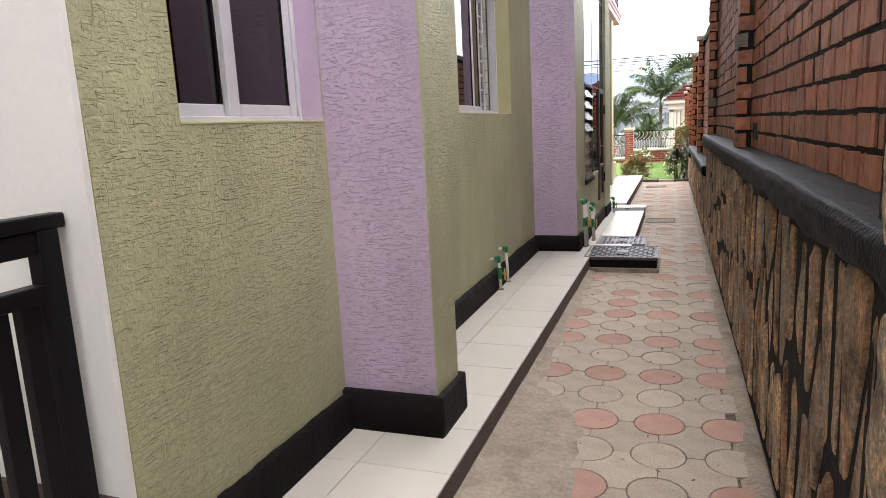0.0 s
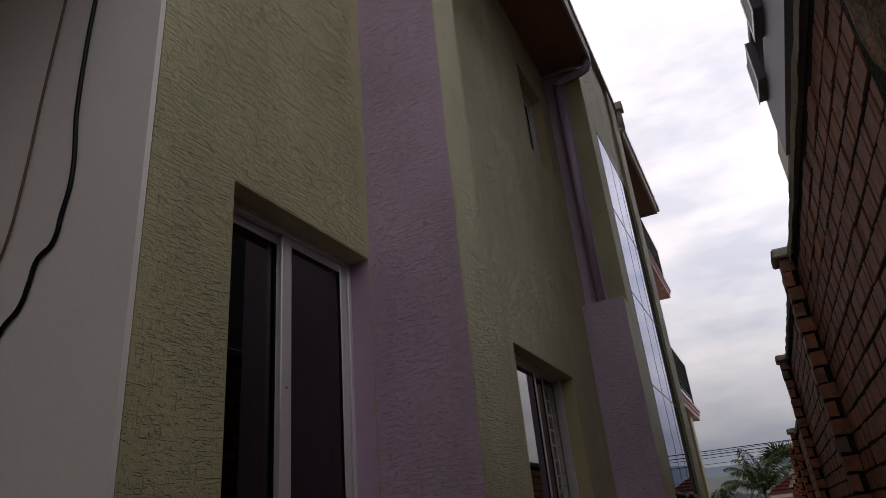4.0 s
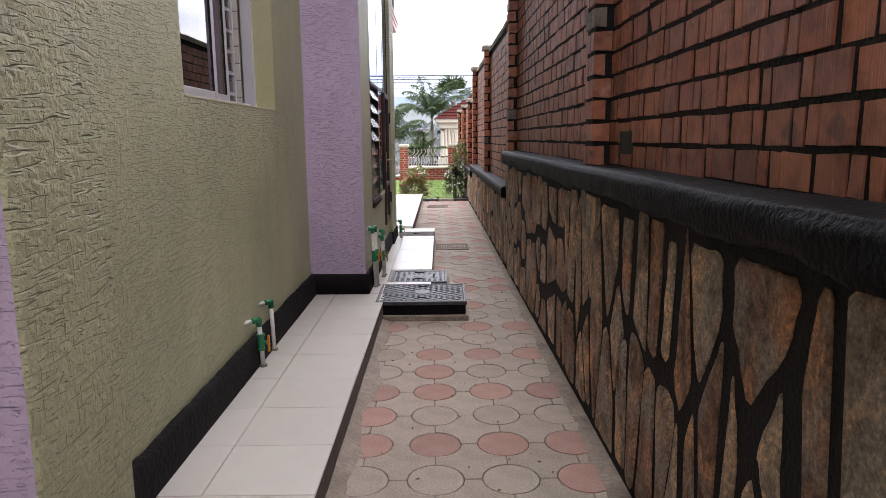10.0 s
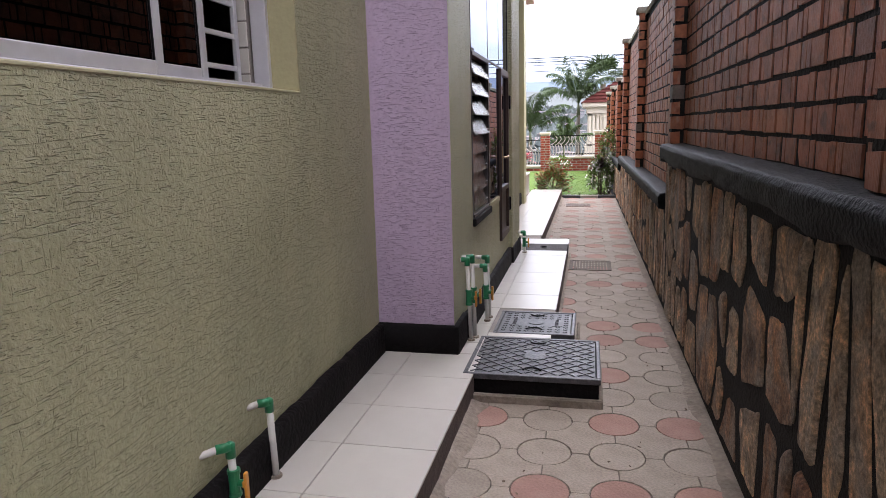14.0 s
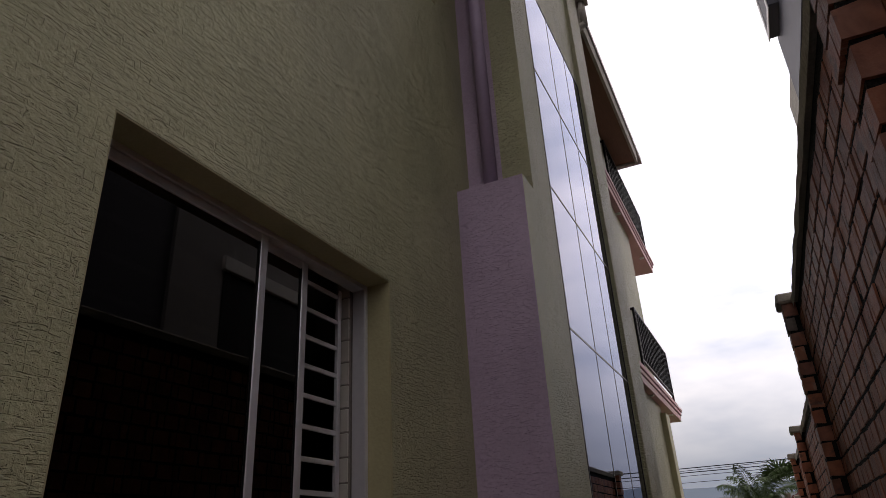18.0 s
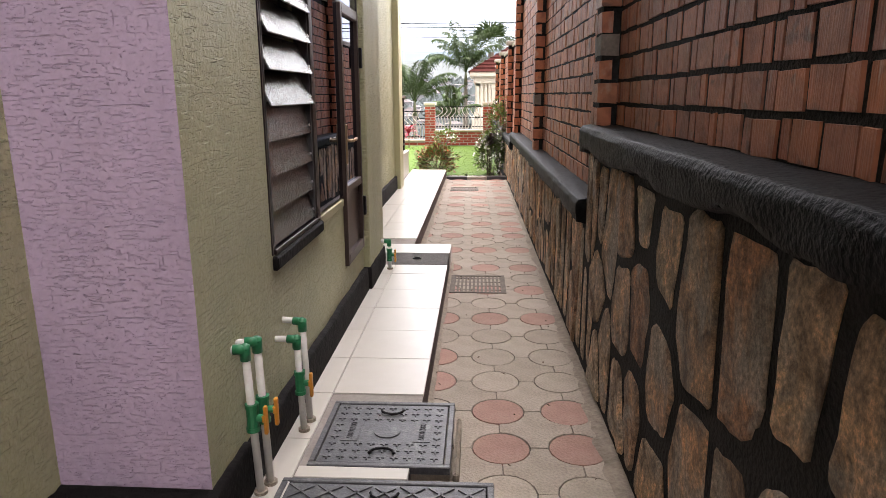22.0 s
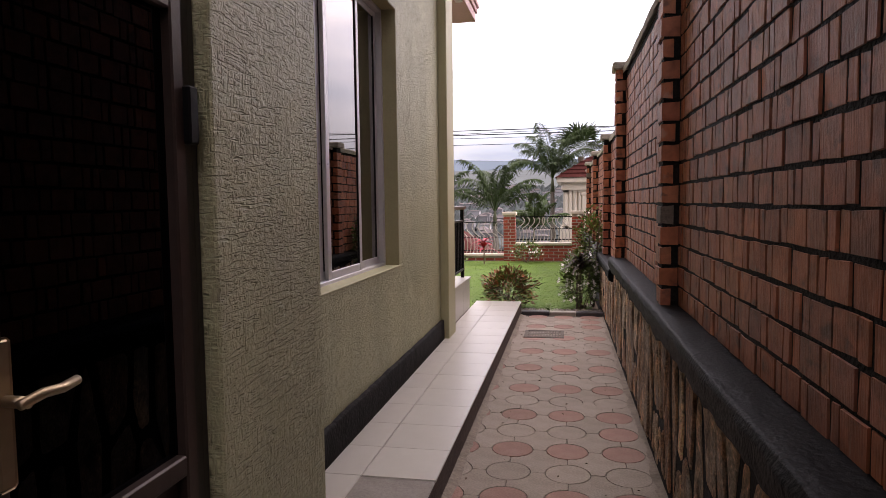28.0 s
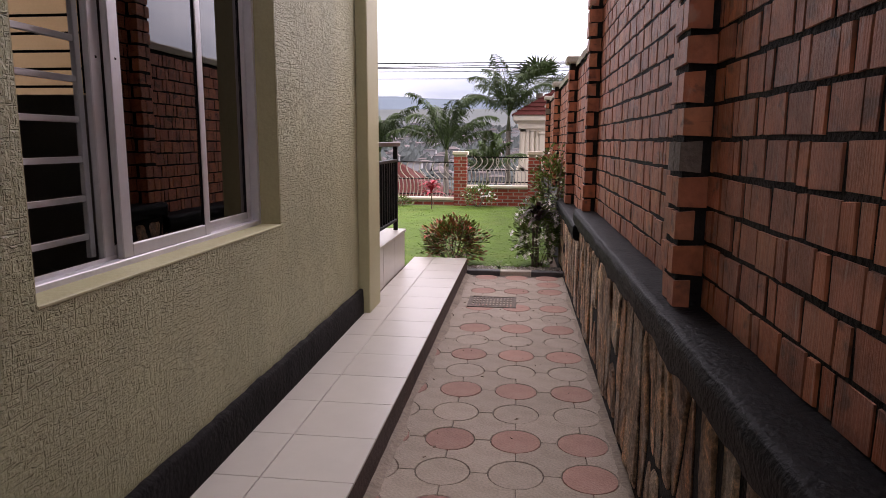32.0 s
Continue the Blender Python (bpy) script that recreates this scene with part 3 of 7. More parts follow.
# ---- house walls ----
W1 = (1.895, 2.772, 1.528, 2.838)
W2 = (4.65, 6.185, 1.572, 2.862)
WU = (6.08, 6.91, 5.24, 6.34)
W3 = (11.165, 12.82, 0.985, 2.78)
tagged(part("wall_side_near", wall_mesh("x", WALL_A - 0.2, WALL_A, (1.55, 7.3), (-0.3, 6.95), (W1, W2, WU)), M_GREEN),
       "olive green scratched plaster house wall", "wall", kind="structure")
tagged(part("wall_side_far", wall_mesh("x", WALL_B - 0.2, WALL_B, (10.12, 14.45), (-0.3, 7.86), (W3,)), M_GREEN_CROSS),
       "olive green scratched plaster house wall past the glazed bay", "wall", kind="structure")
GLAZ = (7.74, 9.62, 0.83, GLASS_TOP + 0.02)
bay_bm = wall_mesh("x", BAY - 0.2, BAY, (7.3, 10.21), (-0.3, 8.1), (GLAZ, (9.03, 9.62, 0.44, 0.84)))
tagged(part("wall_bay_side", bay_bm, M_GREEN), "olive green plaster bay wall round a tall glazed strip", "wall", kind="structure")


def two_tone(bm, test):
    """Material slot 1 for faces that pass the test."""
    for f in bm.faces:
        f.material_index = 1 if test(f.normal) else 0
    return bm


bm = boxes((-0.26, BAY - 0.2, 7.302, 7.4, 3.0, 8.1))
tagged(part("wall_bay_front", bm, M_PURPLE), "lilac plaster upper front of the bay", "wall", kind="structure")
bm = boxes((WALL_A - 0.01, BAY, 7.08, 7.3, -0.2, 3.79))
bmesh.ops.recalc_face_normals(bm, faces=bm.faces)
tagged(part("wall_bay_column", two_tone(bm, lambda v: v.x > 0.7), (M_PURPLE, M_GREEN)), "lilac plaster column with an olive green flank", "wall", kind="structure")
tagged(part("pilaster_bay", boxes((BAY - 0.1, 0.428, 9.622, 10.235, -0.2, 8.1), bevel=0.006), M_GREEN_CROSS), "olive green plaster pilaster closing the bay", "wall", kind="structure")
tagged(part("wall_bay_end", boxes((-0.185, BAY - 0.2, 10.02, 10.208, -0.3, 8.1)), M_GREEN_CROSS), "olive green plaster end of the bay", "wall", kind="structure")
bm = boxes((WALL_A - 0.01, 0.39, 2.775, 3.06, -0.2, 6.94), bevel=0.006)
bmesh.ops.recalc_face_normals(bm, faces=bm.faces)
tagged(part("wall_column_near", two_tone(bm, lambda v: v.x > 0.7), (M_PURPLE, M_GREEN)), "lilac plaster pilaster with an olive green flank", "wall", kind="structure")
tagged(part("wall_back_white", boxes((-4.0, WALL_A - 0.003, 1.53, 1.549, -0.3, 6.94)), M_WHITE), "smooth white painted return wall", "wall", kind="structure")
tagged(part("baseboard_white_wall", boxes((-4.0, WALL_A, 1.515, 1.53, 0.36, 0.50)), M_EDGE), "brown tiled baseboard", "baseboard", kind="structure")
tagged(part("wall_front", wall_mesh("y", 14.25, 14.448, (-5.0, WALL_B - 0.2), (-0.3, 7.6), ((-3.3, -1.35, 1.72, 2.62),)), M_ROOM), "front house wall with a window onto the porch", "wall", kind="structure")
# closing walls, floors and ceilings of the rooms
for nm, s in (("wall_rear_closing", (-5.2, -5.0, -4, 14.45, -0.3, 7.4)), ("wall_room_divider", (-5.0, -0.2, 10.0, 10.15, -0.3, 7.4)), ("wall_room_inner", (-5.0, -0.2, 3.9, 4.0, -0.3, 7.4)),
              ("wall_terrace_side", (-5.0, 4.5, -4.2, -4.0, -0.3, 5.0))):
    tagged(part(nm, boxes(s), M_ROOM), "plain closing wall of the house", "wall", kind="structure")
tagged(part("floor_rooms", boxes((-5, -0.26, 1.56, 14.25, 0.30, 0.42)), M_ROOM), "dim tiled room floor", "floor", kind="structure")
tagged(part("ceiling_rooms", boxes((-5, -0.26, 1.56, 14.25, 3.1, 3.25)), M_ROOM), "plain room ceiling", "ceiling", kind="structure")
# unseen slab, added above the landing to shade the top of the white wall
tagged(part("ceiling_shade_slab", boxes((-4.0, -0.05, -1.6, 1.53, 3.95, 4.10)), M_WHITE), "plain white slab added out of view overhead to shade the return wall", "ceiling", kind="structure")
tagged(part("floor_bay", boxes((-0.2, BAY - 0.2, 7.4, 10.02, 0.30, 0.42)), M_ROOM), "dim bay floor", "floor", kind="structure")
tagged(part("pilaster_porch", boxes((-0.2, 0.085, 14.33, 14.68, -0.2, 3.45), bevel=0.006), M_TRIM), "pale green plaster pier at the porch", "pillar", kind="structure")

# ---- skirting ----
def skirting(x0, x1, y0, y1, top=0.315):
    """A rounded black plinth whose top edge wavers a little."""
    n = max(2, int((y1 - y0) / 0.02))
    bm = bmesh.new()
    rows = []
    for i in range(n + 1):
        y = y0 + (y1 - y0) * i / n
        w = 0.009 * noise.noise(Vector((x1 * 5, y * 3.1, 2))) + 0.008 * noise.noise(Vector((x1 * 5, y * 14, 6)))
        v = 0.006 * noise.noise(Vector((x1 * 3, y * 7.3, 8)))
        end = 0.005 if i in (0, n) else 0.0
        prof = ((x0, STRIP), (x1 - end, STRIP), (x1 - end + v, STRIP + 0.06), (x1 - 0.002 - end + v * 0.5, top - 0.014 + w), (x1 - 0.011, top - 0.003 + w), (x0, top + w - end))
        rows.append([bm.verts.new((x, y, z)) for x, z in prof])
    for p, q in zip(rows, rows[1:]):
        for j in range(5):
            bm.faces.new((p[j], p[j + 1], q[j + 1], q[j]))
    bm.faces.new(rows[0])
    bm.faces.new(rows[-1][::-1])
    bmesh.ops.recalc_face_normals(bm, faces=bm.faces)
    return tagged(part("baseboard_black", bm, M_BLACK, smooth=True), "black painted plinth along the house wall", "baseboard", kind="structure")


skirting(WALL_A - 0.02, WALL_A + 0.045, 1.49, 2.75)
skirting(WALL_A - 0.02, 0.42, 2.74, 3.10, 0.33)
skirting(WALL_A - 0.02, WALL_A + 0.045, 3.095, 7.05)
skirting(WALL_A - 0.02, BAY + 0.03, 7.045, 7.345)
skirting(BAY - 0.1, BAY + 0.035, 7.34, 9.61, 0.30)
skirting(BAY - 0.1, 0.440, 9.605, 10.262, 0.30)
skirting(WALL_B - 0.1, WALL_B + 0.035, 10.255, 14.33, 0.33)

# ---- tiled walk along the house ----
def tiled_walk(name, x0, cut, x1, y0, y1, first, pitch, skip=()):
    """A raised concrete strip with two rows of floor tiles, each tile a piece."""
    base = tagged(part(name, boxes((x0, x1 - 0.004, y0, y1, -0.05, STRIP - 0.006)), M_GROUT), "raised concrete walk laid with cream tiles", "walkway", kind="structure")
    part("riser", boxes((x1 - 0.006, x1 - 0.002, y0, y1, -0.02, STRIP - 0.011)), M_EDGE, base, "dark stained cement riser")
    k = math.floor((y0 - first) / pitch)
    cache = {}
    while first + k * pitch < y1:
        a, b = max(y0, first + k * pitch) + 0.0015, min(y1, first + (k + 1) * pitch) - 0.0015
        k += 1
        if b - a < 0.03:
            continue
        for u, v in ((x0, cut), (cut, x1)):
            if any(not (b < p or a > q) and u + 0.01 >= r for p, q, r in skip):
                continue
            key = (round(b - a, 3), round(v - u, 3))
            if key not in cache:
                cache[key] = mesh_of("tile", boxes((0.0015, v - u - 0.0015, 0, b - a, 0, 0.012), bevel=0.0015))
                cache[key].materials.append(M_TILE)
            t = new("tile", cache[key])
            t.location, t.parent = (u, a, STRIP - 0.011 + random.uniform(-0.0006, 0.0006)), base
    return base


tiled_walk("walkway_near", -0.08, 0.142, EDGE_A, -1.2, 7.07, 6.70 - 0.385 * 30, 0.385)
tiled_walk("walkway_middle", BAY, 0.515, EDGE_B, 7.072, 10.255, 8.05 - 0.39 * 10, 0.39, skip=((7.0, 7.96, 0.515),))
tiled_walk("walkway_far", WALL_B, 0.228, EDGE_C, 10.26, 16.76, 12.67 - 0.37 * 10, 0.37, skip=((10.27, 10.94, 0.228),))
bm = boxes((0.235, 0.91, 10.635, 10.95, -0.03, STRIP + 0.003), bevel=0.002)
tagged(part("floor_tile_band", bm, M_TILE), "cream tile band at the step of the walk", "tile", kind="structure")

# ---- paving: round stones with star-shaped fillers ----
PITCH = 0.3125
LATTICE = pose(0.95, 5.79, 0, 0, 0, 0.727)
pavement = tagged(part("pavement", boxes((-0.3, 2.1, -4.0, 16.62, -0.05, -0.011)), M_JOINT), "sanded bed of interlocking round and star concrete pavers", "pavement", kind="structure")


def paver_mesh(name, outline, material):
    bm = bmesh.new()
    top = [bm.verts.new((x, y, 0.0)) for x, y in outline]
    low = [bm.verts.new((x * 1.012, y * 1.012, -0.005)) for x, y in outline]
    bot = [bm.verts.new((x * 1.012, y * 1.012, -0.03)) for x, y in outline]
    bm.faces.new(top)
    for ring in ((top, low), (low, bot)):
        for i in range(len(outline)):
            j = (i + 1) % len(outline)
            bm.faces.new((ring[0][j], ring[0][i], ring[1][i], ring[1][j]))
    bmesh.ops.recalc_face_normals(bm, faces=bm.faces)
    me = mesh_of(name, bm)
    me.materials.append(material)
    return me


LATTICE = Matrix.Translation((0, 12.348, 0)) @ Matrix.Diagonal((1, 1.0211, 1, 1)) @ Matrix.Translation((0, -12.348, 0)) @ LATTICE
R_ROUND, H = 0.1147, PITCH / 2
ring = [(R_ROUND * math.cos(a), R_ROUND * math.sin(a)) for a in [2 * math.pi * k / 22 for k in range(22)]]
star = []
for q in range(4):
    cx, cy = ((1, 1), (-1, 1), (-1, -1), (1, -1))[q]
    start = (270, 0, 90, 180)[q]
    for k in range(5):
        a = radians(start - 1.5 - k * (87 / 4))
        star.append((cx * H + 0.1222 * math.cos(a), cy * H + 0.1222 * math.sin(a)))
star = [(max(-H + 0.003, min(H - 0.003, x)), max(-H + 0.003, min(H - 0.003, y))) for x, y in star]
star.sort(key=lambda p: math.atan2(p[1], p[0]))
ME_GREY, ME_RED, ME_STAR = paver_mesh("round_paver", ring, M_PAVER), paver_mesh("round_paver", ring, M_PAVER_RED), paver_mesh("star_paver", star, M_PAVER)
rng = random.Random(5)
for row in range(-24, 35):
    for col in range(-2, 3):
        p = LATTICE @ Vector((col * PITCH, row * PITCH, 0))
        edge = EDGE_A if p.y < 7.2 else EDGE_B if p.y < 10.9 else EDGE_C
        if p.y > 16.55:
            continue
        if edge - 0.08 < p.x < 1.72:
            red = (row % 2 == 1) if row < 8 else (row % 2 == 0)
            if rng.random() < (0.16 if row < 12 else 0.03):
                red = not red
            o = new("round_paver", ME_RED if red else ME_GREY)
            o.matrix_world = Matrix.Translation((0, 0, rng.uniform(-0.002, 0.001))) @ LATTICE @ pose(col * PITCH, row * PITCH, 0, rng.uniform(-0.4, 0.4), rng.uniform(-0.4, 0.4), 0)
            o.parent = pavement
        q = LATTICE @ Vector(((col + 0.5) * PITCH, (row + 0.5) * PITCH, 0))
        if edge - 0.15 < q.x < 1.75 and q.y < 16.6:
            o = new("star_paver", ME_STAR)
            o.matrix_world = Matrix.Translation((0, 0, rng.uniform(-0.0015, 0.001))) @ LATTICE @ pose((col + 0.5) * PITCH, (row + 0.5) * PITCH, 0, rng.uniform(-0.3, 0.3), rng.uniform(-0.3, 0.3), 0)
            o.parent = pavement


def slop(name, inner, outer, y0, y1, wobble, seed, thick=0.006, step=0.06, rise=0.006):
    """A feathered band of cement between x = inner and a ragged edge near x = outer."""
    r = random.Random(seed)
    bm = bmesh.new()
    n = int((y1 - y0) / step)
    rows = []
    for i in range(n + 1):
        y = y0 + (y1 - y0) * i / n
        e = outer(y) if callable(outer) else outer
        a = inner(y) if callable(inner) else inner
        e += wobble * noise.noise(Vector((seed, y * 2.1, 0))) + wobble * 0.5 * noise.noise(Vector((seed, y * 9, 3)))
        rows.append([bm.verts.new((a, y, rise)), bm.verts.new((a * 0.62 + e * 0.38, y, (rise + thick) / 2 + r.uniform(-0.003, 0.003))), bm.verts.new((e, y, -0.008))])
    for p, q in zip(rows, rows[1:]):
        for j in range(2):
            bm.faces.new((p[j], p[j + 1], q[j + 1], q[j]))
    bmesh.ops.recalc_face_normals(bm, faces=bm.faces)
    return tagged(part(name, bm, M_CEMENT, smooth=True), "ragged grey cement verge beside the pavers", "cement", kind="structure")


slop("trim_cement_near", EDGE_A - 0.03, lambda y: 0.63 if y > 3.75 else 0.63 + 0.40 * min(1, (3.85 - y) / 0.6), -1.2, 6.72, 0.07, 3, 0.008, rise=0.045)
slop("trim_cement_middle", EDGE_B - 0.03, 0.945, 8.0, 10.9, 0.03, 8, rise=0.02)
slop("trim_cement_far", EDGE_C - 0.03, 0.655, 10.9, 16.6, 0.05, 12, rise=0.02)
slop("trim_cement_wall", 1.73, lambda y: 1.605 - 0.006 * (y - 6), -3.0, 16.6, 0.05, 21, 0.012)

# ---- boundary wall ----
# segments: y0, y1, cap top, wall top
SEGS = ((-3.6, 8.80, 1.255, 3.10), (8.80, 14.95, 0.885, 2.62), (14.95, 25.0, 0.76, 2.15))
PILASTERS = (5.12, 8.705, 11.90, 14.83, 16.75, 19.6, 22.6)
FACE, PFACE, COURSE, BRICK_L = 0.055, -0.035, 0.105, 0.192
wall_root = tagged(part("wall_boundary", boxes(*[(FACE + 0.0055, 0.28, a, b, -0.3, t) for a, b, c, t in SEGS]), M_MORTAR),
                   "red brick boundary wall in dark mortar on a stone base", "wall", kind="structure")
wall_root.matrix_world = RIGHT
part("stone_bed", boxes(*[(-0.03, FACE + 0.02, a, b, -0.3, c - 0.02) for a, b, c, t in SEGS]), M_MORTAR, wall_root, "black mortar bed of the stone base")


def brick_boxes(y0, y1, z0, z1, x0, x1, r):
    """Corner boxes of one brick with its upright groove."""
    g = y0 + (y1 - y0) * (0.72 if r < 0.5 else 0.30)
    return ((x0, x1, y0, g - 0.003, z0, z1), (x0 + 0.0015, x1, g + 0.003, y1, z0, z1))


chip = random.Random(5)


def add_box(verts, faces, b, ch=0.0035):
    """A brick body with chipped, slightly uneven corners."""
    x0, x1, y0, y1, z0, z1 = b
    n = len(verts)

    def j(k=0.0028):
        return chip.uniform(-k, k)
    front = [(x0 + j(0.001), y0 + ch + j(), z0 + ch + j()), (x0 + j(0.001), y1 - ch + j(), z0 + ch + j()), (x0 + j(0.001), y1 - ch + j(), z1 - ch + j()), (x0 + j(0.001), y0 + ch + j(), z1 - ch + j())]
    verts += [(x1, y0, z0), (x1, y1, z0), (x1, y1, z1), (x1, y0, z1)] + front
    faces += [(n + 4, n + 7, n + 6, n + 5), (n, n + 4, n + 5, n + 1), (n + 1, n + 5, n + 6, n + 2), (n + 2, n + 6, n + 7, n + 3), (n + 3, n + 7, n + 4, n)]


def raw_mesh(name, verts, faces, material):
    me = bpy.data.meshes.new(name)
    me.from_pydata(verts, [], faces)
    me.materials.append(material)
    me.update()
    return me


rng = random.Random(11)
BRICK_MESHES = []
for i in range(14):
    v, f = [], []
    for b in brick_boxes(0, BRICK_L - 0.013, 0, COURSE - 0.0115, rng.uniform(-0.003, 0.003), 0.024, i % 2):
        add_box(v, f, b)
    BRICK_MESHES.append(raw_mesh("brick", v, f, M_BRICK))
far_v, far_f, end_v, end_f = [], [], [], []
near_count = 0
for seg, (a, b, c, t) in enumerate(SEGS):
    course = 0
    z = c + 0.004
    while z + COURSE - 0.015 < t:
        y = a + (0.0 if course % 2 else -BRICK_L / 2) + rng.uniform(-0.015, 0.015)
        while y < b - 0.02:
            ln = BRICK_L + rng.uniform(-0.012, 0.012)
            y0, y1 = max(y, a), min(y + ln - (0.009 if seg else 0.013), b)
            if y1 - y0 > 0.04:
                dz = rng.uniform(-0.003, 0.003)
                if 2.75 < y0 < 6.35 and near_count < 300 and y1 - y0 > 0.17:
                    o = new("brick", BRICK_MESHES[rng.randrange(14)])
                    o.matrix_world = pose(FACE, y0, z + dz, rng.uniform(-0.5, 0.5), 0, rng.uniform(-0.7, 0.7))
                    o.scale = (1, (y1 - y0) / (BRICK_L - 0.013), 1)
                    o.parent = wall_root
                    near_count += 1
                else:
                    for bx in brick_boxes(y0, y1, z + dz, z + dz + COURSE - (0.0085 if seg else 0.0115), FACE + rng.uniform(-0.0025, 0.0025), FACE + 0.024, rng.random()):
                        add_box(end_v if seg else far_v, end_f if seg else far_f, bx)
            y += ln
        z += COURSE
        course += 1
bricks = new("bricks", raw_mesh("bricks", far_v, far_f, M_BRICK))
bricks.parent = wall_root
tagged(bricks, kind="stuff")
bricks = new("bricks", raw_mesh("bricks", end_v, end_f, M_BRICK_PALE))
bricks.parent = wall_root
tagged(bricks, kind="stuff")

for y in PILASTERS:
    seg = [s for s in SEGS if s[0] <= y < s[1]][0] if y < 25 else SEGS[-1]
    if abs(y - 8.705) < 0.01:
        seg = SEGS[0]
    top = seg[3] + 0.03
    p = part("pilaster", boxes((PFACE + 0.010, FACE + 0.03, y - 0.078, y + 0.078, seg[2], top)), M_MORTAR, wall_root, "brick pilaster in black mortar")
    z, k = seg[2] + 0.004, 0
    while z + 0.08 < top:
        v, f = [], []
        q = [rng.uniform(-0.005, 0.005) for _ in range(6)]
        # every other course is a header that stops short of the wall, the rest filled with mortar
        back = FACE - 0.004 if k % 2 else PFACE + rng.uniform(0.052, 0.068)
        z1 = z + COURSE - 0.014 + q[2]
        x0, y0, y1 = PFACE + q[3], y - 0.088 + q[0], y + 0.088 + q[1]
        g = y0 + (y1 - y0) * rng.choice((0.62, 0.5, 0.4))
        add_box(v, f, (x0, back, y0, g - 0.004, z + q[4], z1), 0.004)
        add_box(v, f, (x0 + 0.002, back, g + 0.004, y1, z + q[4], z1), 0.004)
        o = new("brick", raw_mesh("brick", v, f, M_STAINED_BRICK if rng.random() < 0.06 else M_BRICK if seg is SEGS[0] else M_BRICK_PALE))
        o.parent = p
        z += COURSE
        k += 1
    part("pilaster_cap", boxes((PFACE - 0.03, 0.31, y - 0.125, y + 0.125, top, top + 0.07), bevel=0.012), M_PALE, wall_root, "weathered pale concrete pilaster cap")
for a, b, c, t in SEGS:
    bm = bmesh.new()
    n = int((b - a) / 0.12)
    prof = ((0.035, t - 0.002), (0.028, t + 0.045), (0.05, t + 0.062), (0.28, t + 0.06), (0.30, t - 0.002))
    rows = [[bm.verts.new((x + rng.uniform(-0.004, 0.004), a + (b - a) * i / n, zz + rng.uniform(-0.004, 0.004))) for x, zz in prof] for i in range(n + 1)]
    for p, q in zip(rows, rows[1:]):
        for j in range(4):
            bm.faces.new((p[j], p[j + 1], q[j + 1], q[j]))
    part("coping", bm, M_PALE, wall_root, "rough cement coping")
    # black cement cap of the stone base, trowelled by eye
    bm = bmesh.new()
    n = int((b - a) / 0.03)
    bend = ((FACE + 0.02, c + 0.006), (0.02, c + 0.004), (-0.035, c), (-0.072, c - 0.006), (-0.086, c - 0.03), (-0.084, c - 0.075), (-0.078, c - 0.115), (-0.02, c - 0.13))
    prof = [(p[0] + (q[0] - p[0]) * k / 3, p[1] + (q[1] - p[1]) * k / 3) for p, q in zip(bend, bend[1:]) for k in range(3)] + [bend[-1]]
    rows = []
    for i in range(n + 1):
        y = a + (b - a) * i / n
        sag = 0.010 * noise.noise(Vector((y * 0.9, c, 0)))
        hem = 0.03 * noise.noise(Vector((y * 3.3, 9, c))) + 0.012 * noise.noise(Vector((y * 11, 5, c)))
        row = []
        for j, (x, zz) in enumerate(prof):
            lump = 0.005 * noise.noise(Vector((y * 6, j * 0.45, c))) + 0.0045 * noise.noise(Vector((y * 10, j * 0.7, c + 7)))
            row.append(bm.verts.new((x + lump, y, zz + sag + 0.6 * lump + (hem if j >= 17 else 0))))
        rows.append(row)
    for p, q in zip(rows, rows[1:]):
        for j in range(len(prof) - 1):
            bm.faces.new((p[j], p[j + 1], q[j + 1], q[j]))
    for r in (rows[0], rows[-1]):
        bm.faces.new(r)
    bmesh.ops.recalc_face_normals(bm, faces=bm.faces)
    part("ledge", bm, M_CAP, wall_root, "rough black cement ledge", smooth=True)


def wall_vent(label, y, z, w, h):
    """A small square box set in the brickwork, the smaller ones behind slats."""
    root = thing("wall_vent", label, "vent", group="wall vents")
    root.matrix_world = RIGHT
    part("frame", boxes((FACE - 0.009, FACE + 0.02, y, y + 0.012, z, z + h), (FACE - 0.009, FACE + 0.02, y + w - 0.012, y + w, z, z + h), (FACE - 0.009, FACE + 0.02, y + 0.012, y + w - 0.012, z, z + 0.012),
                        (FACE - 0.009, FACE + 0.02, y + 0.012, y + w - 0.012, z + h - 0.012, z + h), bevel=0.002), M_VENT, root)
    part("backing", boxes((FACE - 0.0045, FACE + 0.02, y + 0.012, y + w - 0.012, z + 0.012, z + h - 0.012)), M_VENT, root)
    for i in range(5 if w < 0.12 else 0):
        zz = z + 0.018 + (h - 0.036) * i / 4
        part("slat", boxes((FACE - 0.008, FACE - 0.004, y + 0.012, y + w - 0.012, zz - 0.003, zz + 0.003)), M_MORTAR, root)
    return root


M_VENT = mat("mossy_dark_metal", (0.030, 0.033, 0.026), 0.7, var=0.4, scale=20, bump=0.4, bump_scale=60)
wall_vent("small dark square vent box set among the bricks", 4.68, 1.315, 0.155, 0.10)
wall_vent("small slatted vent low in the brickwork beside a pilaster", 9.08, 1.085, 0.10, 0.085)


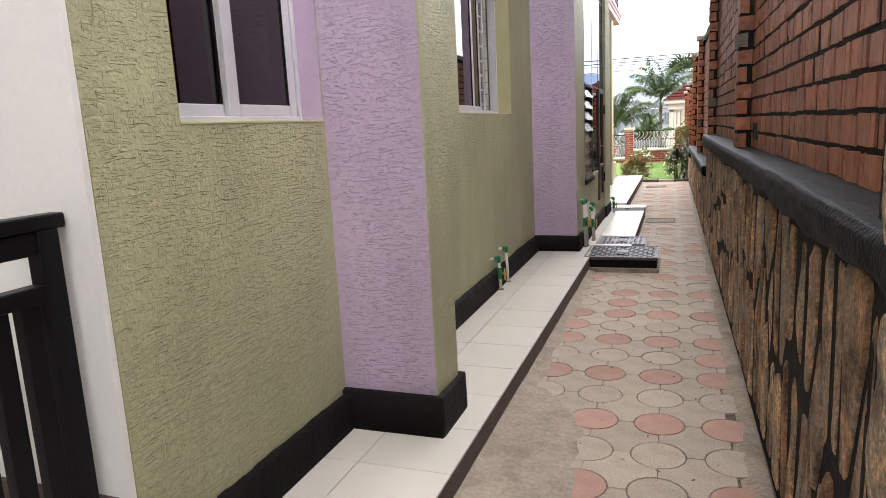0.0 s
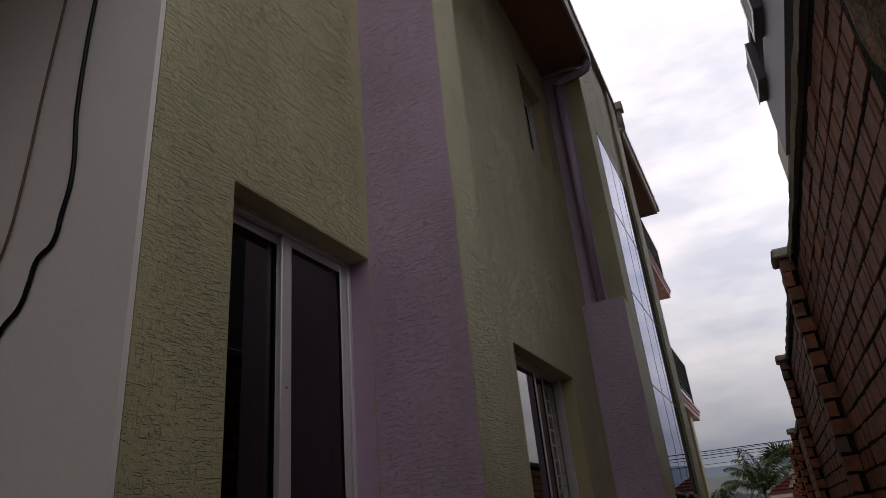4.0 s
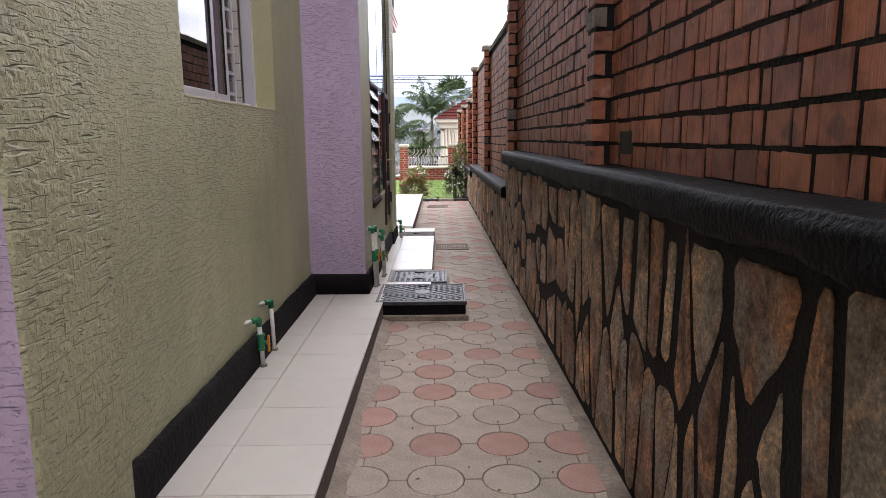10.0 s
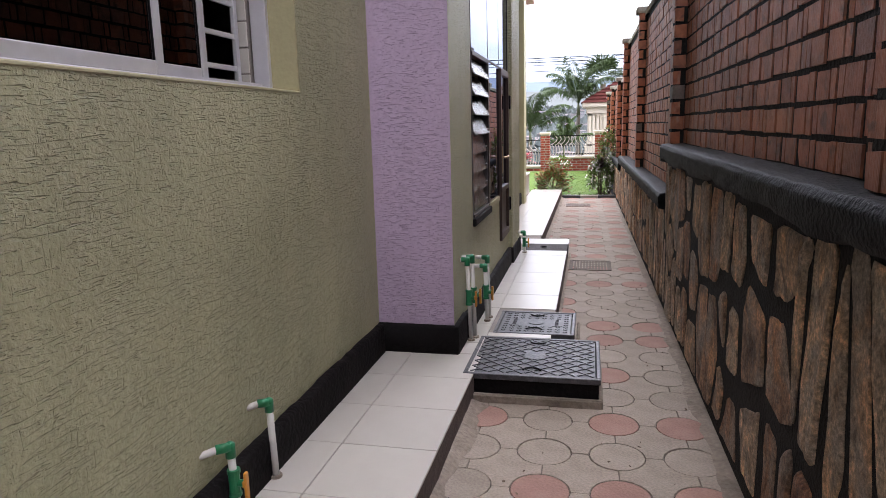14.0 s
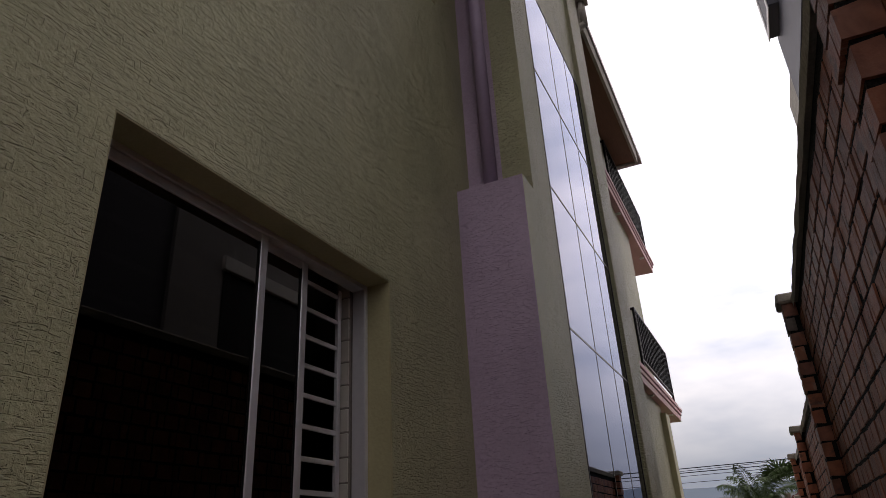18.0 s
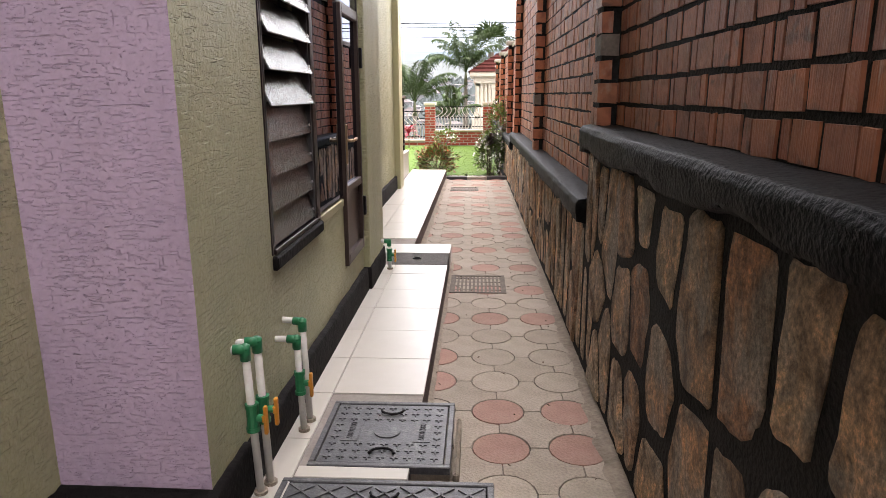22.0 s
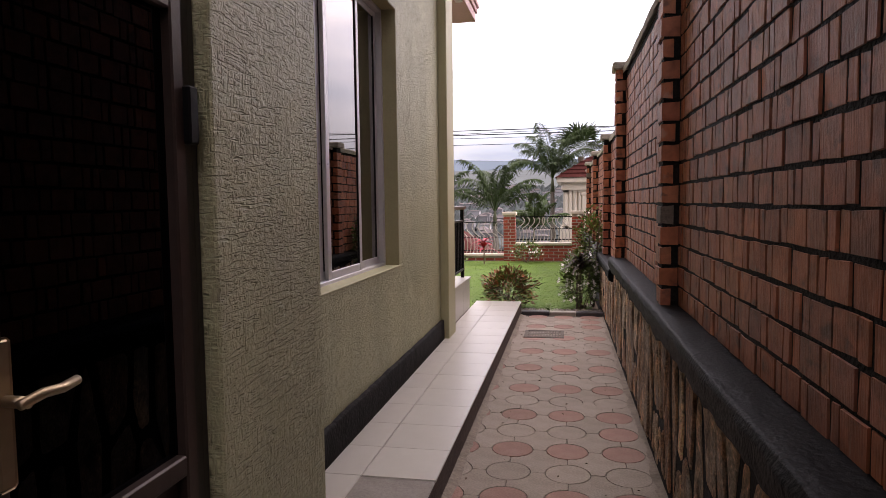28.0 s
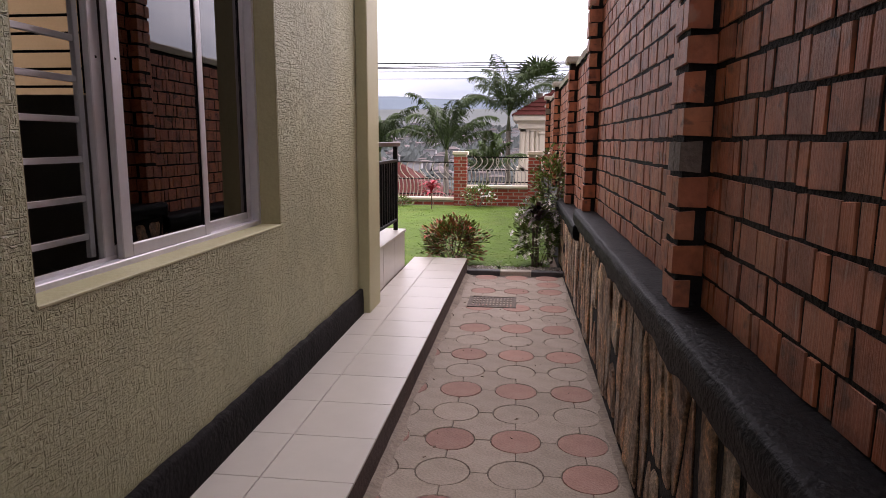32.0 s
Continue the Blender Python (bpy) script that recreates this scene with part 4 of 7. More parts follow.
def clip_cell(poly, px, pz, nx, nz):
    """The part of poly on the near side of the line through (px, pz) with normal (nx, nz)."""
    out = []
    for (a, b), (c, d) in zip(poly, poly[1:] + poly[:1]):
        s, t = (a - px) * nx + (b - pz) * nz, (c - px) * nx + (d - pz) * nz
        if s <= 0:
            out.append((a, b))
        if (s < 0 < t) or (t < 0 < s):
            k = s / (s - t)
            out.append((a + (c - a) * k, b + (d - b) * k))
    return out


def stone_mesh(poly, depth, r):
    """A split slab: an outline in (y, z) with chipped corners and a cleft, stepped face."""
    cy, cz = sum(p[0] for p in poly) / len(poly), sum(p[1] for p in poly) / len(poly)
    soft = []
    for (a, b), (c, d) in zip(poly, poly[1:] + poly[:1]):
        run = math.hypot(c - a, d - b)
        if run < 0.012:
            soft.append(((a + c) / 2, (b + d) / 2))
            continue
        k = min(0.3, r.uniform(0.008, 0.03) / run)
        soft.append((a + (c - a) * k, b + (d - b) * k))
        for m in ((0.5,) if run < 0.15 else (0.28, 0.52, 0.76)):
            soft.append((a + (c - a) * m + r.uniform(-0.005, 0.005), b + (d - b) * m + r.uniform(-0.007, 0.007)))
        soft.append((a + (c - a) * (1 - k), b + (d - b) * (1 - k)))
    ty, tz, seed = r.uniform(-0.06, 0.06), r.uniform(-0.035, 0.035), r.uniform(0, 50)
    half = max(0.02, min(max(p[0] for p in soft) - min(p[0] for p in soft), max(p[1] for p in soft) - min(p[1] for p in soft)) / 2)
    bm = bmesh.new()
    rings = []
    for x, s in ((-0.024, 1.0), (-0.03 - depth * 0.55, 1.0), (-0.03 - depth, 1 - min(0.22, 0.007 / half)), (-0.03 - depth * 1.05, 0.70), (-0.03 - depth * 1.05, 0.42), (-0.03 - depth * 1.05, 0.16)):
        ring = []
        for y, z in soft:
            yy, zz = cy + (y - cy) * s, cz + (z - cz) * (s if s > 0.75 else s + 0.08)
            out = 0.0
            if x < -0.03 - depth * 0.9:
                cleft = noise.noise(Vector((yy * 5.5 + seed, zz * 3.0, seed)))
                out = ty * (yy - cy) + tz * (zz - cz) + 0.007 * round(cleft * 2.6) / 2.6 + 0.005 * noise.noise(Vector((yy * 17, zz * 11, seed)))
            ring.append(bm.verts.new((min(x + out, -0.0305), yy, zz)))
        rings.append(ring)
    n = len(soft)
    for p, q in zip(rings, rings[1:]):
        for i in range(n):
            bm.faces.new((p[i], p[(i + 1) % n], q[(i + 1) % n], q[i]))
    bm.faces.new(rings[-1])
    bmesh.ops.recalc_face_normals(bm, faces=bm.faces)
    me = mesh_of("stone", bm)
    me.materials.append(M_STONE)
    return me


rng = random.Random(78)
FLAT = 0.42
for a, b, c, t in SEGS:
    top = c - 0.115
    y0, y1 = max(a, -0.6), min(b, 17.4)
    seeds = []
    y = y0 - 0.1
    while y < y1 + 0.2:
        big = 5.6 < y < 8.6
        w = rng.choice((0.17, 0.22, 0.27, 0.34) if big else (0.09, 0.11, 0.14, 0.18, 0.24))
        rows = rng.choice((2, 2, 3) if big else (1, 2, 2, 2)) if top > 0.9 else rng.choice((1, 1, 2))
        shift = rng.uniform(-0.3, 0.3)
        for k in range(rows):
            seeds.append((y + rng.uniform(-0.03, 0.03), top * (k + 0.5 + shift * 0.6) / rows + rng.uniform(-0.06, 0.06)))
        y += w
    for i, (sy, sz) in enumerate(seeds):
        poly = [(y0, 0.01), (y1, 0.01), (y1, top), (y0, top)]
        for j, (oy, oz) in enumerate(seeds):
            if i != j and abs(oy - sy) < 0.9 and poly:
                flat = 0.68 if 5.6 < sy < 8.6 else FLAT
                poly = clip_cell(poly, (sy + oy) / 2, (sz + oz) / 2, oy - sy, (oz - sz) * flat * flat)
        if len(poly) < 3:
            continue
        cy, cz = sum(p[0] for p in poly) / len(poly), sum(p[1] for p in poly) / len(poly)
        gap = rng.choice((0.012, 0.018, 0.024, 0.032, 0.044)) * (1.15 if 5.6 < cy < 8.6 else 1.35 if cy < 4.3 else 1.1)
        short = [(cy + (p - cy) * max(0.35, 1 - gap / max(0.02, abs(p - cy))), cz + (q - cz) * max(0.35, 1 - gap * 1.3 / max(0.04, abs(q - cz)))) for p, q in poly]
        if max(p for p, q in short) - min(p for p, q in short) < 0.03:
            continue
        o = new("stone", stone_mesh(short, rng.uniform(0.003, 0.011), rng))
        o.parent = wall_root

# ---- windows ----
def window(name, x, y0, y1, z0, z1, sashes, label, grille=None, sill=True, far_reveal=None, depth=0.10, stile=0.05):
    """An aluminium sliding window set into its wall by depth. sashes: (y0, y1, track) of the glazed leaves; grille: y range, step, tie bars."""
    root = thing(name, label, "window", kind="structure")
    xf = x - depth
    f = 0.028
    bm = boxes((xf - 0.07, xf, y0, y0 + f, z0, z1), (xf - 0.07, xf, y1 - f, y1, z0, z1), (xf - 0.07, xf, y0 + f, y1 - f, z1 - f, z1), (xf - 0.07, xf, y0 + f, y1 - f, z0, z0 + f), bevel=0.003)
    part("window_frame", bm, M_ALU, root)
    part("track", boxes((xf - 0.037, xf - 0.034, y0 + f, y1 - f, z0 + f, z0 + f + 0.014)), M_ALU, root, "sliding track rib")
    for a, b, track in sashes:
        xs = xf - 0.008 - 0.029 * track
        s = stile
        bm = boxes((xs - 0.024, xs, a, a + s, z0 + f, z1 - f), (xs - 0.024, xs, b - s * 0.8, b, z0 + f, z1 - f),
                   (xs - 0.023, xs - 0.001, a + s, b - s * 0.8, z0 + f, z0 + f + 0.044), (xs - 0.023, xs - 0.001, a + s, b - s * 0.8, z1 - f - 0.036, z1 - f), bevel=0.003)
        sash = part("sash", bm, M_ALU, root)
        p = part("pane", boxes((xs - 0.014, xs - 0.009, a + s - 0.004, b - s * 0.8 + 0.004, z0 + f + 0.040, z1 - f - 0.032)), M_GLASS, sash, "dark tinted glass pane")
        p.visible_shadow = False
        part("gasket", boxes((xs - 0.009, xs - 0.003, a + s, a + s + 0.004, z0 + f + 0.044, z1 - f - 0.036), (xs - 0.009, xs - 0.003, b - s * 0.8 - 0.004, b - s * 0.8, z0 + f + 0.044, z1 - f - 0.036)), M_IRON, sash, "black rubber gasket")
        part("screw", boxes((xs, xs + 0.002, a + s / 2 - 0.004, a + s / 2 + 0.004, z0 + 0.66, z0 + 0.668), bevel=0.0008), M_IRON, sash)
    if sill:
        part("window_sill", boxes((xf - 0.02, x + 0.003, y0 + 0.002, y1 - 0.002, z0 - 0.004, z0 + 0.008), bevel=0.003), M_TRIM, root, "smooth pale green cement sill")
    part("reveal", boxes((xf, x - 0.002, y0 + 0.001, y0 + 0.006, z0, z1 - 0.006), (xf, x - 0.002, y0, y1, z1 - 0.006, z1 - 0.001)), M_REVEAL, root, "smooth olive painted reveal")
    part("reveal", boxes((xf, x - 0.002, y1 - 0.006, y1 - 0.001, z0, z1 - 0.006)), far_reveal or M_REVEAL, root, "smooth painted reveal")
    if grille:
        ga, gb, step, ties = grille
        xg = x - 0.225
        n = int((z1 - z0 - 0.1) / step)
        for i in range(n + 1):
            z = z0 + 0.10 + i * step
            part("grille_bar", boxes((xg - 0.012, xg, ga, gb, z - 0.010, z + 0.010), bevel=0.002), M_ALU, root)
        for y in ties:
            part("grille_upright", boxes((xg - 0.014, xg + 0.004, y - 0.013, y + 0.013, z0 + 0.03, z1 - 0.03), bevel=0.002), M_ALU, root)
    return root


window("window_1", WALL_A, *W1, ((1.925, 2.345, 1), (2.29, 2.742, 0)), "aluminium sliding window with dark glass in a green wall", far_reveal=M_REVEAL_LILAC, stile=0.062, grille=(1.93, 2.75, 0.31, (2.30,)))
window("window_2", WALL_A, *W2, ((4.685, 5.47, 0), (5.40, 5.765, 1)), "half-open aluminium sliding window with white burglar bars", grille=(4.70, 6.11, 0.125, (6.10, 5.40, 4.72)), depth=0.12)
window("window_upper", WALL_A, *WU, ((6.125, 6.52, 0), (6.48, 6.865, 1)), "small upper aluminium window with dark glass", sill=False, depth=0.12)
window("window_3", WALL_B, *W3, ((11.70, 12.305, 0), (12.255, 12.785, 1), (11.645, 12.20, 1)), "half-open tall aluminium sliding window with burglar bars", grille=(11.185, 11.72, 0.125, (11.40, 11.71)), stile=0.055)
jamb = tagged(part("wall_tiled_return", boxes((-0.335, -0.262, 6.155, 6.30, 1.40, 3.0)), M_GROUT), "pale tiled inner wall return beside a window", "wall", kind="structure")
for i in range(14):
    part("tile", boxes((-0.333, -0.264, 6.148, 6.157, 1.45 + i * 0.105, 1.548 + i * 0.105), bevel=0.002), M_TILE, jamb)

# porch window of the far room, seen through window_3
inner = thing("window_front", "barred window onto the porch seen through the room", "window", kind="structure")
for i in range(7):
    part("grille_bar", boxes((-3.3, -1.35, 14.27, 14.288, 1.77 + 0.125 * i, 1.788 + 0.125 * i)), M_IRON, inner)
for x in (-3.28, -2.65, -2.0, -1.40):
    part("grille_upright", boxes((x, x + 0.03, 14.262, 14.292, 1.73, 2.61)), M_IRON, inner)

# ---- glazed strip of the bay ----
COLS = (7.76, 8.45, 9.04, 9.60)
LEVELS = (1.885, 2.97, 4.04, 5.11, GLASS_TOP)
XG = BAY - 0.004
XD = BAY + 0.022        # outer face of the door frame, proud of the glazing
glazing = thing("window_bay", "tall mirrored glass strip with thin dark joints", "window", kind="structure")
part("window_frame", boxes((XG - 0.05, BAY + 0.002, 7.750, 7.762, 0.832, GLASS_TOP + 0.018), (XG - 0.05, BAY + 0.006, 9.598, 9.618, 0.482, GLASS_TOP + 0.018), (XG - 0.05, BAY + 0.006, 7.762, 9.598, GLASS_TOP, GLASS_TOP + 0.018)), M_BRONZE, glazing, "dark bronze frame")
for j in range(4):
    for i in range(3):
        p = part("pane", boxes((XG, XG + 0.006, COLS[i] + 0.005, COLS[i + 1] - 0.005, LEVELS[j] + 0.006, LEVELS[j + 1] - 0.006)), M_MIRROR, glazing)
for i in (1, 2):
    part("mullion", boxes((XG - 0.05, XG + 0.008, COLS[i] - 0.0055, COLS[i] + 0.0055, 1.90, GLASS_TOP)), M_BRONZE, glazing)
for z in LEVELS[:4]:
    part("transom", boxes((XG - 0.05, XG + 0.009, 7.762, 9.598, z - 0.0065, z + 0.0065)), M_BRONZE, glazing)
part("mullion", boxes((XG - 0.05, XG + 0.012, 8.435, 8.47, 0.84, 1.88)), M_BRONZE, glazing, "dark bronze post beside the louvres")
part("pane", boxes((XG, XG + 0.006, 8.474, 9.035, 0.862, 1.875)), M_MIRROR, glazing)
part("window_sill", boxes((BAY - 0.19, BAY + 0.006, 8.47, 9.032, 0.80, 0.845), bevel=0.005), M_TRIM, glazing, "pale cement sill")
part("window_sill", boxes((BAY - 0.19, BAY + 0.022, 7.745, 8.475, 0.775, 0.828), bevel=0.008), M_BLACK, glazing, "rough black cement sill")

# louvre window: tilted obscure glass blades in a dark frame
M_OBSCURE = bpy.data.materials.new("rain_patterned_glass")
M_OBSCURE.use_nodes = True
on, ol = M_OBSCURE.node_tree.nodes, M_OBSCURE.node_tree.links
ob_ = on["Principled BSDF"]
ob_.inputs["Base Color"].default_value = (0.15, 0.16, 0.155, 1)
ob_.inputs["Roughness"].default_value, ob_.inputs["Metallic"].default_value, ob_.inputs["Specular IOR Level"].default_value = 0.22, 0.35, 0.8
oc, om, ot, obp = on.new("ShaderNodeTexCoord"), on.new("ShaderNodeMapping"), on.new("ShaderNodeTexNoise"), on.new("ShaderNodeBump")
om.inputs["Scale"].default_value = (50, 58, 38)
ot.inputs["Scale"].default_value, ot.inputs["Detail"].default_value, ot.inputs["Distortion"].default_value = 1.3, 2.0, 1.2
obp.inputs["Strength"].default_value, obp.inputs["Distance"].default_value = 0.8, 0.006
ol.new(oc.outputs["Object"], om.inputs["Vector"])
ol.new(om.outputs["Vector"], ot.inputs["Vector"])
ol.new(ot.outputs["Fac"], obp.inputs["Height"])
ol.new(obp.outputs["Normal"], ob_.inputs["Normal"])
louvre = thing("louvre_window", "louvre window with tilted rain-patterned glass blades in a dark frame", "window", kind="structure")
part("frame", boxes((XG - 0.06, XG + 0.002, 7.763, 7.773, 0.84, 1.88), (XG - 0.06, XG + 0.012, 8.416, 8.434, 0.84, 1.88), (XG - 0.06, XG + 0.012, 7.773, 8.416, 0.83, 0.85), (XG - 0.06, XG + 0.012, 7.773, 8.416, 1.86, 1.88), bevel=0.002), M_BRONZE, louvre)
for side in (7.774, 8.402):
    part("carrier", boxes((XG - 0.055, XG + 0.004, side, side + 0.012, 0.85, 1.86)), M_CAST, louvre, "grey metal blade carrier")
for k in range(8):
    z = 0.862 + k * 0.126
    lean = 14 if k < 4 else 27
    blade = part("blade", boxes((-0.003, 0.003, 7.788, 8.400, 0.0, 0.145), bevel=0.001), M_OBSCURE, louvre)
    blade.matrix_world = pose(XG + 0.002 if k < 4 else XG + 0.022, 0, z, 0, -lean, 0)
    part("rivet", boxes((0.0035, 0.009, 8.384, 8.394, 0.03, 0.040)), M_ALU, blade).location = (0, 0, 0)

# ---- bay door ----
door = thing("door_1", "narrow brown metal door with mirrored glass and a brass lever", "door", kind="structure")
DY0, DY1, DZ0, DZ1 = 9.036, 9.597, 0.455, 1.876
F = 0.040
part("door_frame", boxes((XD - 0.07, XD, DY0, DY0 + F, DZ0, DZ1), (XD - 0.07, XD, DY1 - F - 0.045, DY1 - 0.045, DZ0, DZ1), (XD - 0.07, XD, DY0 + F, DY1 - F - 0.045, DZ1 - 0.05, DZ1),
                         (XD - 0.07, XD, DY0 + F, DY1 - F - 0.045, DZ0, DZ0 + 0.06), (XD - 0.07, XD, DY0 + F, DY1 - F - 0.045, 0.865, 0.91), bevel=0.004), M_DOORFRAME, door, "brown metal door frame")
part("jamb", boxes((XD - 0.07, XD - 0.014, DY1 - 0.043, DY1, DZ0, DZ1), bevel=0.003), M_BRONZE, door, "dark bronze door jamb")
part("pane", boxes((XD - 0.028, XD - 0.022, DY0 + F - 0.005, DY1 - F - 0.04, 0.905, DZ1 - 0.045)), M_MIRROR, door, "mirrored glass")
part("panel", boxes((XD - 0.036, XD - 0.024, DY0 + F - 0.005, DY1 - F - 0.04, DZ0 + 0.055, 0.87)), M_DOORFRAME, door, "plain metal kick panel")
for z in (0.72, 1.62):
    part("hinge", boxes((XD - 0.014, XD + 0.016, DY1 - 0.052, DY1 - 0.018, z - 0.06, z + 0.06), bevel=0.004), M_IRON, door, "black hinge")
plate = part("handle", boxes((XD + 0.0005, XD - 0.016 + 0.024, DY0 + 0.012, DY0 + 0.045, 1.03, 1.25), bevel=0.006), M_BRASS, door, "worn brass lever handle")
bm = bmesh.new()
tube(bm, (XD - 0.016 + 0.022, DY0 + 0.03, 1.16), (XD - 0.016 + 0.062, DY0 + 0.03, 1.16), 0.009)
pts = [(XD - 0.016 + 0.06, DY0 + 0.016, 1.16), (XD - 0.016 + 0.064, DY0 + 0.055, 1.167), (XD - 0.016 + 0.06, DY0 + 0.095, 1.163), (XD - 0.016 + 0.056, DY0 + 0.13, 1.166)]
strand(bm, pts, 0.0078, 10)
part("lever", bm, M_BRASS, plate, smooth=True)

# ---- taps on risers ----
def riser_tap(name, label, x, y, height, reach, valve=True, valve_side=1, lean=0.0, back=0.0):
    """A white riser with green elbows, an optional valve with orange lever, and a stub turned back into the wall."""
    root = thing(name, label, "pipe", group="water risers")
    zb, zt = STRIP, STRIP + height
    bm = bmesh.new()
    tube(bm, (x, y, zb - 0.01), (x + lean, y, zt), 0.0125, 12)
    part("riser", bm, M_PIPE, root, smooth=True)
    bm = bmesh.new()
    tube(bm, (x + lean, y, zt - 0.025), (x + lean, y, zt + 0.022), 0.0168, 12)
    tube(bm, (x + lean + 0.004, y - 0.002, zt + 0.012), (x + lean - 0.034, y + back * 0.3, zt + 0.012), 0.0160, 12)
    bmesh.ops.create_icosphere(bm, subdivisions=2, radius=0.0176, matrix=Matrix.Translation((x + lean, y, zt + 0.013)))
    part("elbow", bm, M_PIPEGREEN, root, "green plastic elbow", smooth=True)
    bm = bmesh.new()
    tube(bm, (x + lean - 0.03, y + back * 0.3, zt + 0.012), (x + lean - reach, y + back, zt + 0.012), 0.012, 12)
    part("stub", bm, M_PIPE, root, smooth=True)
    bm = bmesh.new()
    tube(bm, (x, y, zb), (x, y, zb + 0.012), 0.022, 12)
    part("collar", bm, M_CEMENT, root)
    if valve:
        zv = zb + height * 0.55
        bm = bmesh.new()
        tube(bm, (x + lean * 0.55, y, zv - 0.045), (x + lean * 0.55, y, zv + 0.045), 0.0185, 12)
        for dz in (-0.045, 0.034):
            tube(bm, (x + lean * 0.55, y, zv + dz), (x + lean * 0.55, y, zv + dz + 0.014), 0.0215, 12)
        tube(bm, (x + lean * 0.55, y, zv), (x + lean * 0.55 + 0.035, y, zv), 0.012, 10)
        v = part("valve", bm, M_PIPEGREEN, root, "green valve body", smooth=False)
        lx = x + lean * 0.55 + 0.036
        part("lever", boxes((lx, lx + 0.012, y - 0.008, y + 0.010, zv - 0.055, zv + 0.04), (lx - 0.004, lx + 0.006, y - 0.012, y + 0.012, zv - 0.012, zv + 0.012), bevel=0.003), M_ORANGE, v, "orange plastic lever")
    return root


riser_tap("water_riser", "white water riser with green elbow, valve and orange lever", 0.006, 5.35, 0.255, 0.075, lean=-0.012, back=-0.10)
riser_tap("water_riser", "plain white water riser with a green elbow at the wall", -0.004, 5.635, 0.285, 0.06, valve=False, lean=-0.008, back=-0.07)
riser_tap("water_riser", "white water riser with green valve beside the bay", 0.440, 7.31, 0.485, 0.09, lean=-0.018, back=-0.03)
riser_tap("water_riser", "second white water riser with green valve beside the bay", 0.455, 7.365, 0.49, 0.10, lean=-0.014, back=-0.04)
riser_tap("water_riser", "white water riser with orange lever behind the manhole cover", 0.474, 7.72, 0.36, 0.11, lean=-0.010)
riser_tap("water_riser", "thin white water riser at the plinth behind the manhole cover", 0.478, 7.80, 0.40, 0.11, valve=False, lean=-0.012, back=0.03)
riser_tap("water_riser", "short green garden tap at the corner of the bay", 0.490, 10.12, 0.20, 0.07, lean=-0.004)

# ---- manhole covers, slab and drains ----
def manhole(name, label, x0, x1, y0, y1, ztop, lattice):
    root = thing(name, label, "manhole cover")
    part("plinth", boxes((x0 + 0.03, x1 - 0.01, y0 + 0.02, y1 - 0.01, -0.01, ztop - 0.03)), M_BLACK if lattice else M_CEMENT, root, "dark cement box")
    part("frame", boxes((x0, x1, y0, y0 + 0.022, ztop - 0.032, ztop - 0.002), (x0, x1, y1 - 0.022, y1, ztop - 0.032, ztop - 0.002),
                        (x0, x0 + 0.022, y0 + 0.022, y1 - 0.022, ztop - 0.032, ztop - 0.002), (x1 - 0.022, x1, y0 + 0.022, y1 - 0.022, ztop - 0.032, ztop - 0.002), bevel=0.003), M_COVER, root)
    lid = part("lid", boxes((x0 + 0.026, x1 - 0.026, y0 + 0.026, y1 - 0.026, ztop - 0.03, ztop - 0.006), bevel=0.002), M_COVER, root, "grey composite lid")
    bm = bmesh.new()
    a0, a1, b0, b1 = x0 + 0.035, x1 - 0.035, y0 + 0.035, y1 - 0.035
    if lattice:
        part("foot", boxes((x0 + 0.05, x1 + 0.012, y0 - 0.012, y0 + 0.02, -0.01, 0.045), (x1 - 0.02, x1 + 0.012, y0 + 0.02, y1 - 0.01, -0.01, 0.045), bevel=0.008), M_CEMENT, root, "rough cement foot")
        n = 7
        bmesh.ops.create_cone(bm, cap_ends=True, segments=28, radius1=0.062, radius2=0.060, depth=0.006, matrix=Matrix.Translation(((a0 + a1) / 2, (b0 + b1) / 2, ztop - 0.0035)))
        for i in range(-n, n + 1):
            for s in (1, -1):
                # raised diagonal ribs clipped to the lid
                ts = []
                c = i / n * 1.0
                for t in [k / 40 for k in range(41)]:
                    u = t
                    v = (t - c) if s == 1 else (1 - t + c - 0.0)
                    if 0 <= v <= 1:
                        ts.append((a0 + u * (a1 - a0), b0 + v * (b1 - b0)))
                if len(ts) > 2:
                    p, q = Vector((*ts[0], 0)), Vector((*ts[-1], 0))
                    d = (q - p)
                    m = Matrix.Translation((p + q) / 2) @ Matrix.Rotation(math.atan2(d.y, d.x), 4, "Z")
                    quad_box(bm, -d.length / 2, d.length / 2, -0.004, 0.004, ztop - 0.0065, ztop - 0.001, m=m)
    else:
        for i in range(9):
            for j in range(9):
                if 0.3 < (j + 0.5) / 9 < 0.72 and (i in (1, 2, 6, 7) or 3 <= i <= 5):
                    continue
                cx, cy = a0 + (i + 0.5) / 9 * (a1 - a0), b0 + (j + 0.5) / 9 * (b1 - b0)
                quad_box(bm, cx - 0.014, cx + 0.014, cy - 0.003, cy + 0.003, ztop - 0.0065, ztop - 0.002)
                quad_box(bm, cx - 0.003, cx + 0.003, cy - 0.014, cy + 0.014, ztop - 0.0065, ztop - 0.0022)
        mx, my = (a0 + a1) / 2, (b0 + b1) / 2
        bmesh.ops.create_cone(bm, cap_ends=True, segments=24, radius1=0.05, radius2=0.05, depth=0.005, matrix=Matrix.Translation((mx, my, ztop - 0.004)))
        for sx in (-1, 1):
            quad_box(bm, mx + sx * 0.135 - 0.032, mx + sx * 0.135 + 0.032, my - 0.075, my + 0.075, ztop - 0.0065, ztop - 0.003)
    part("ribs", bm, M_COVER, lid)
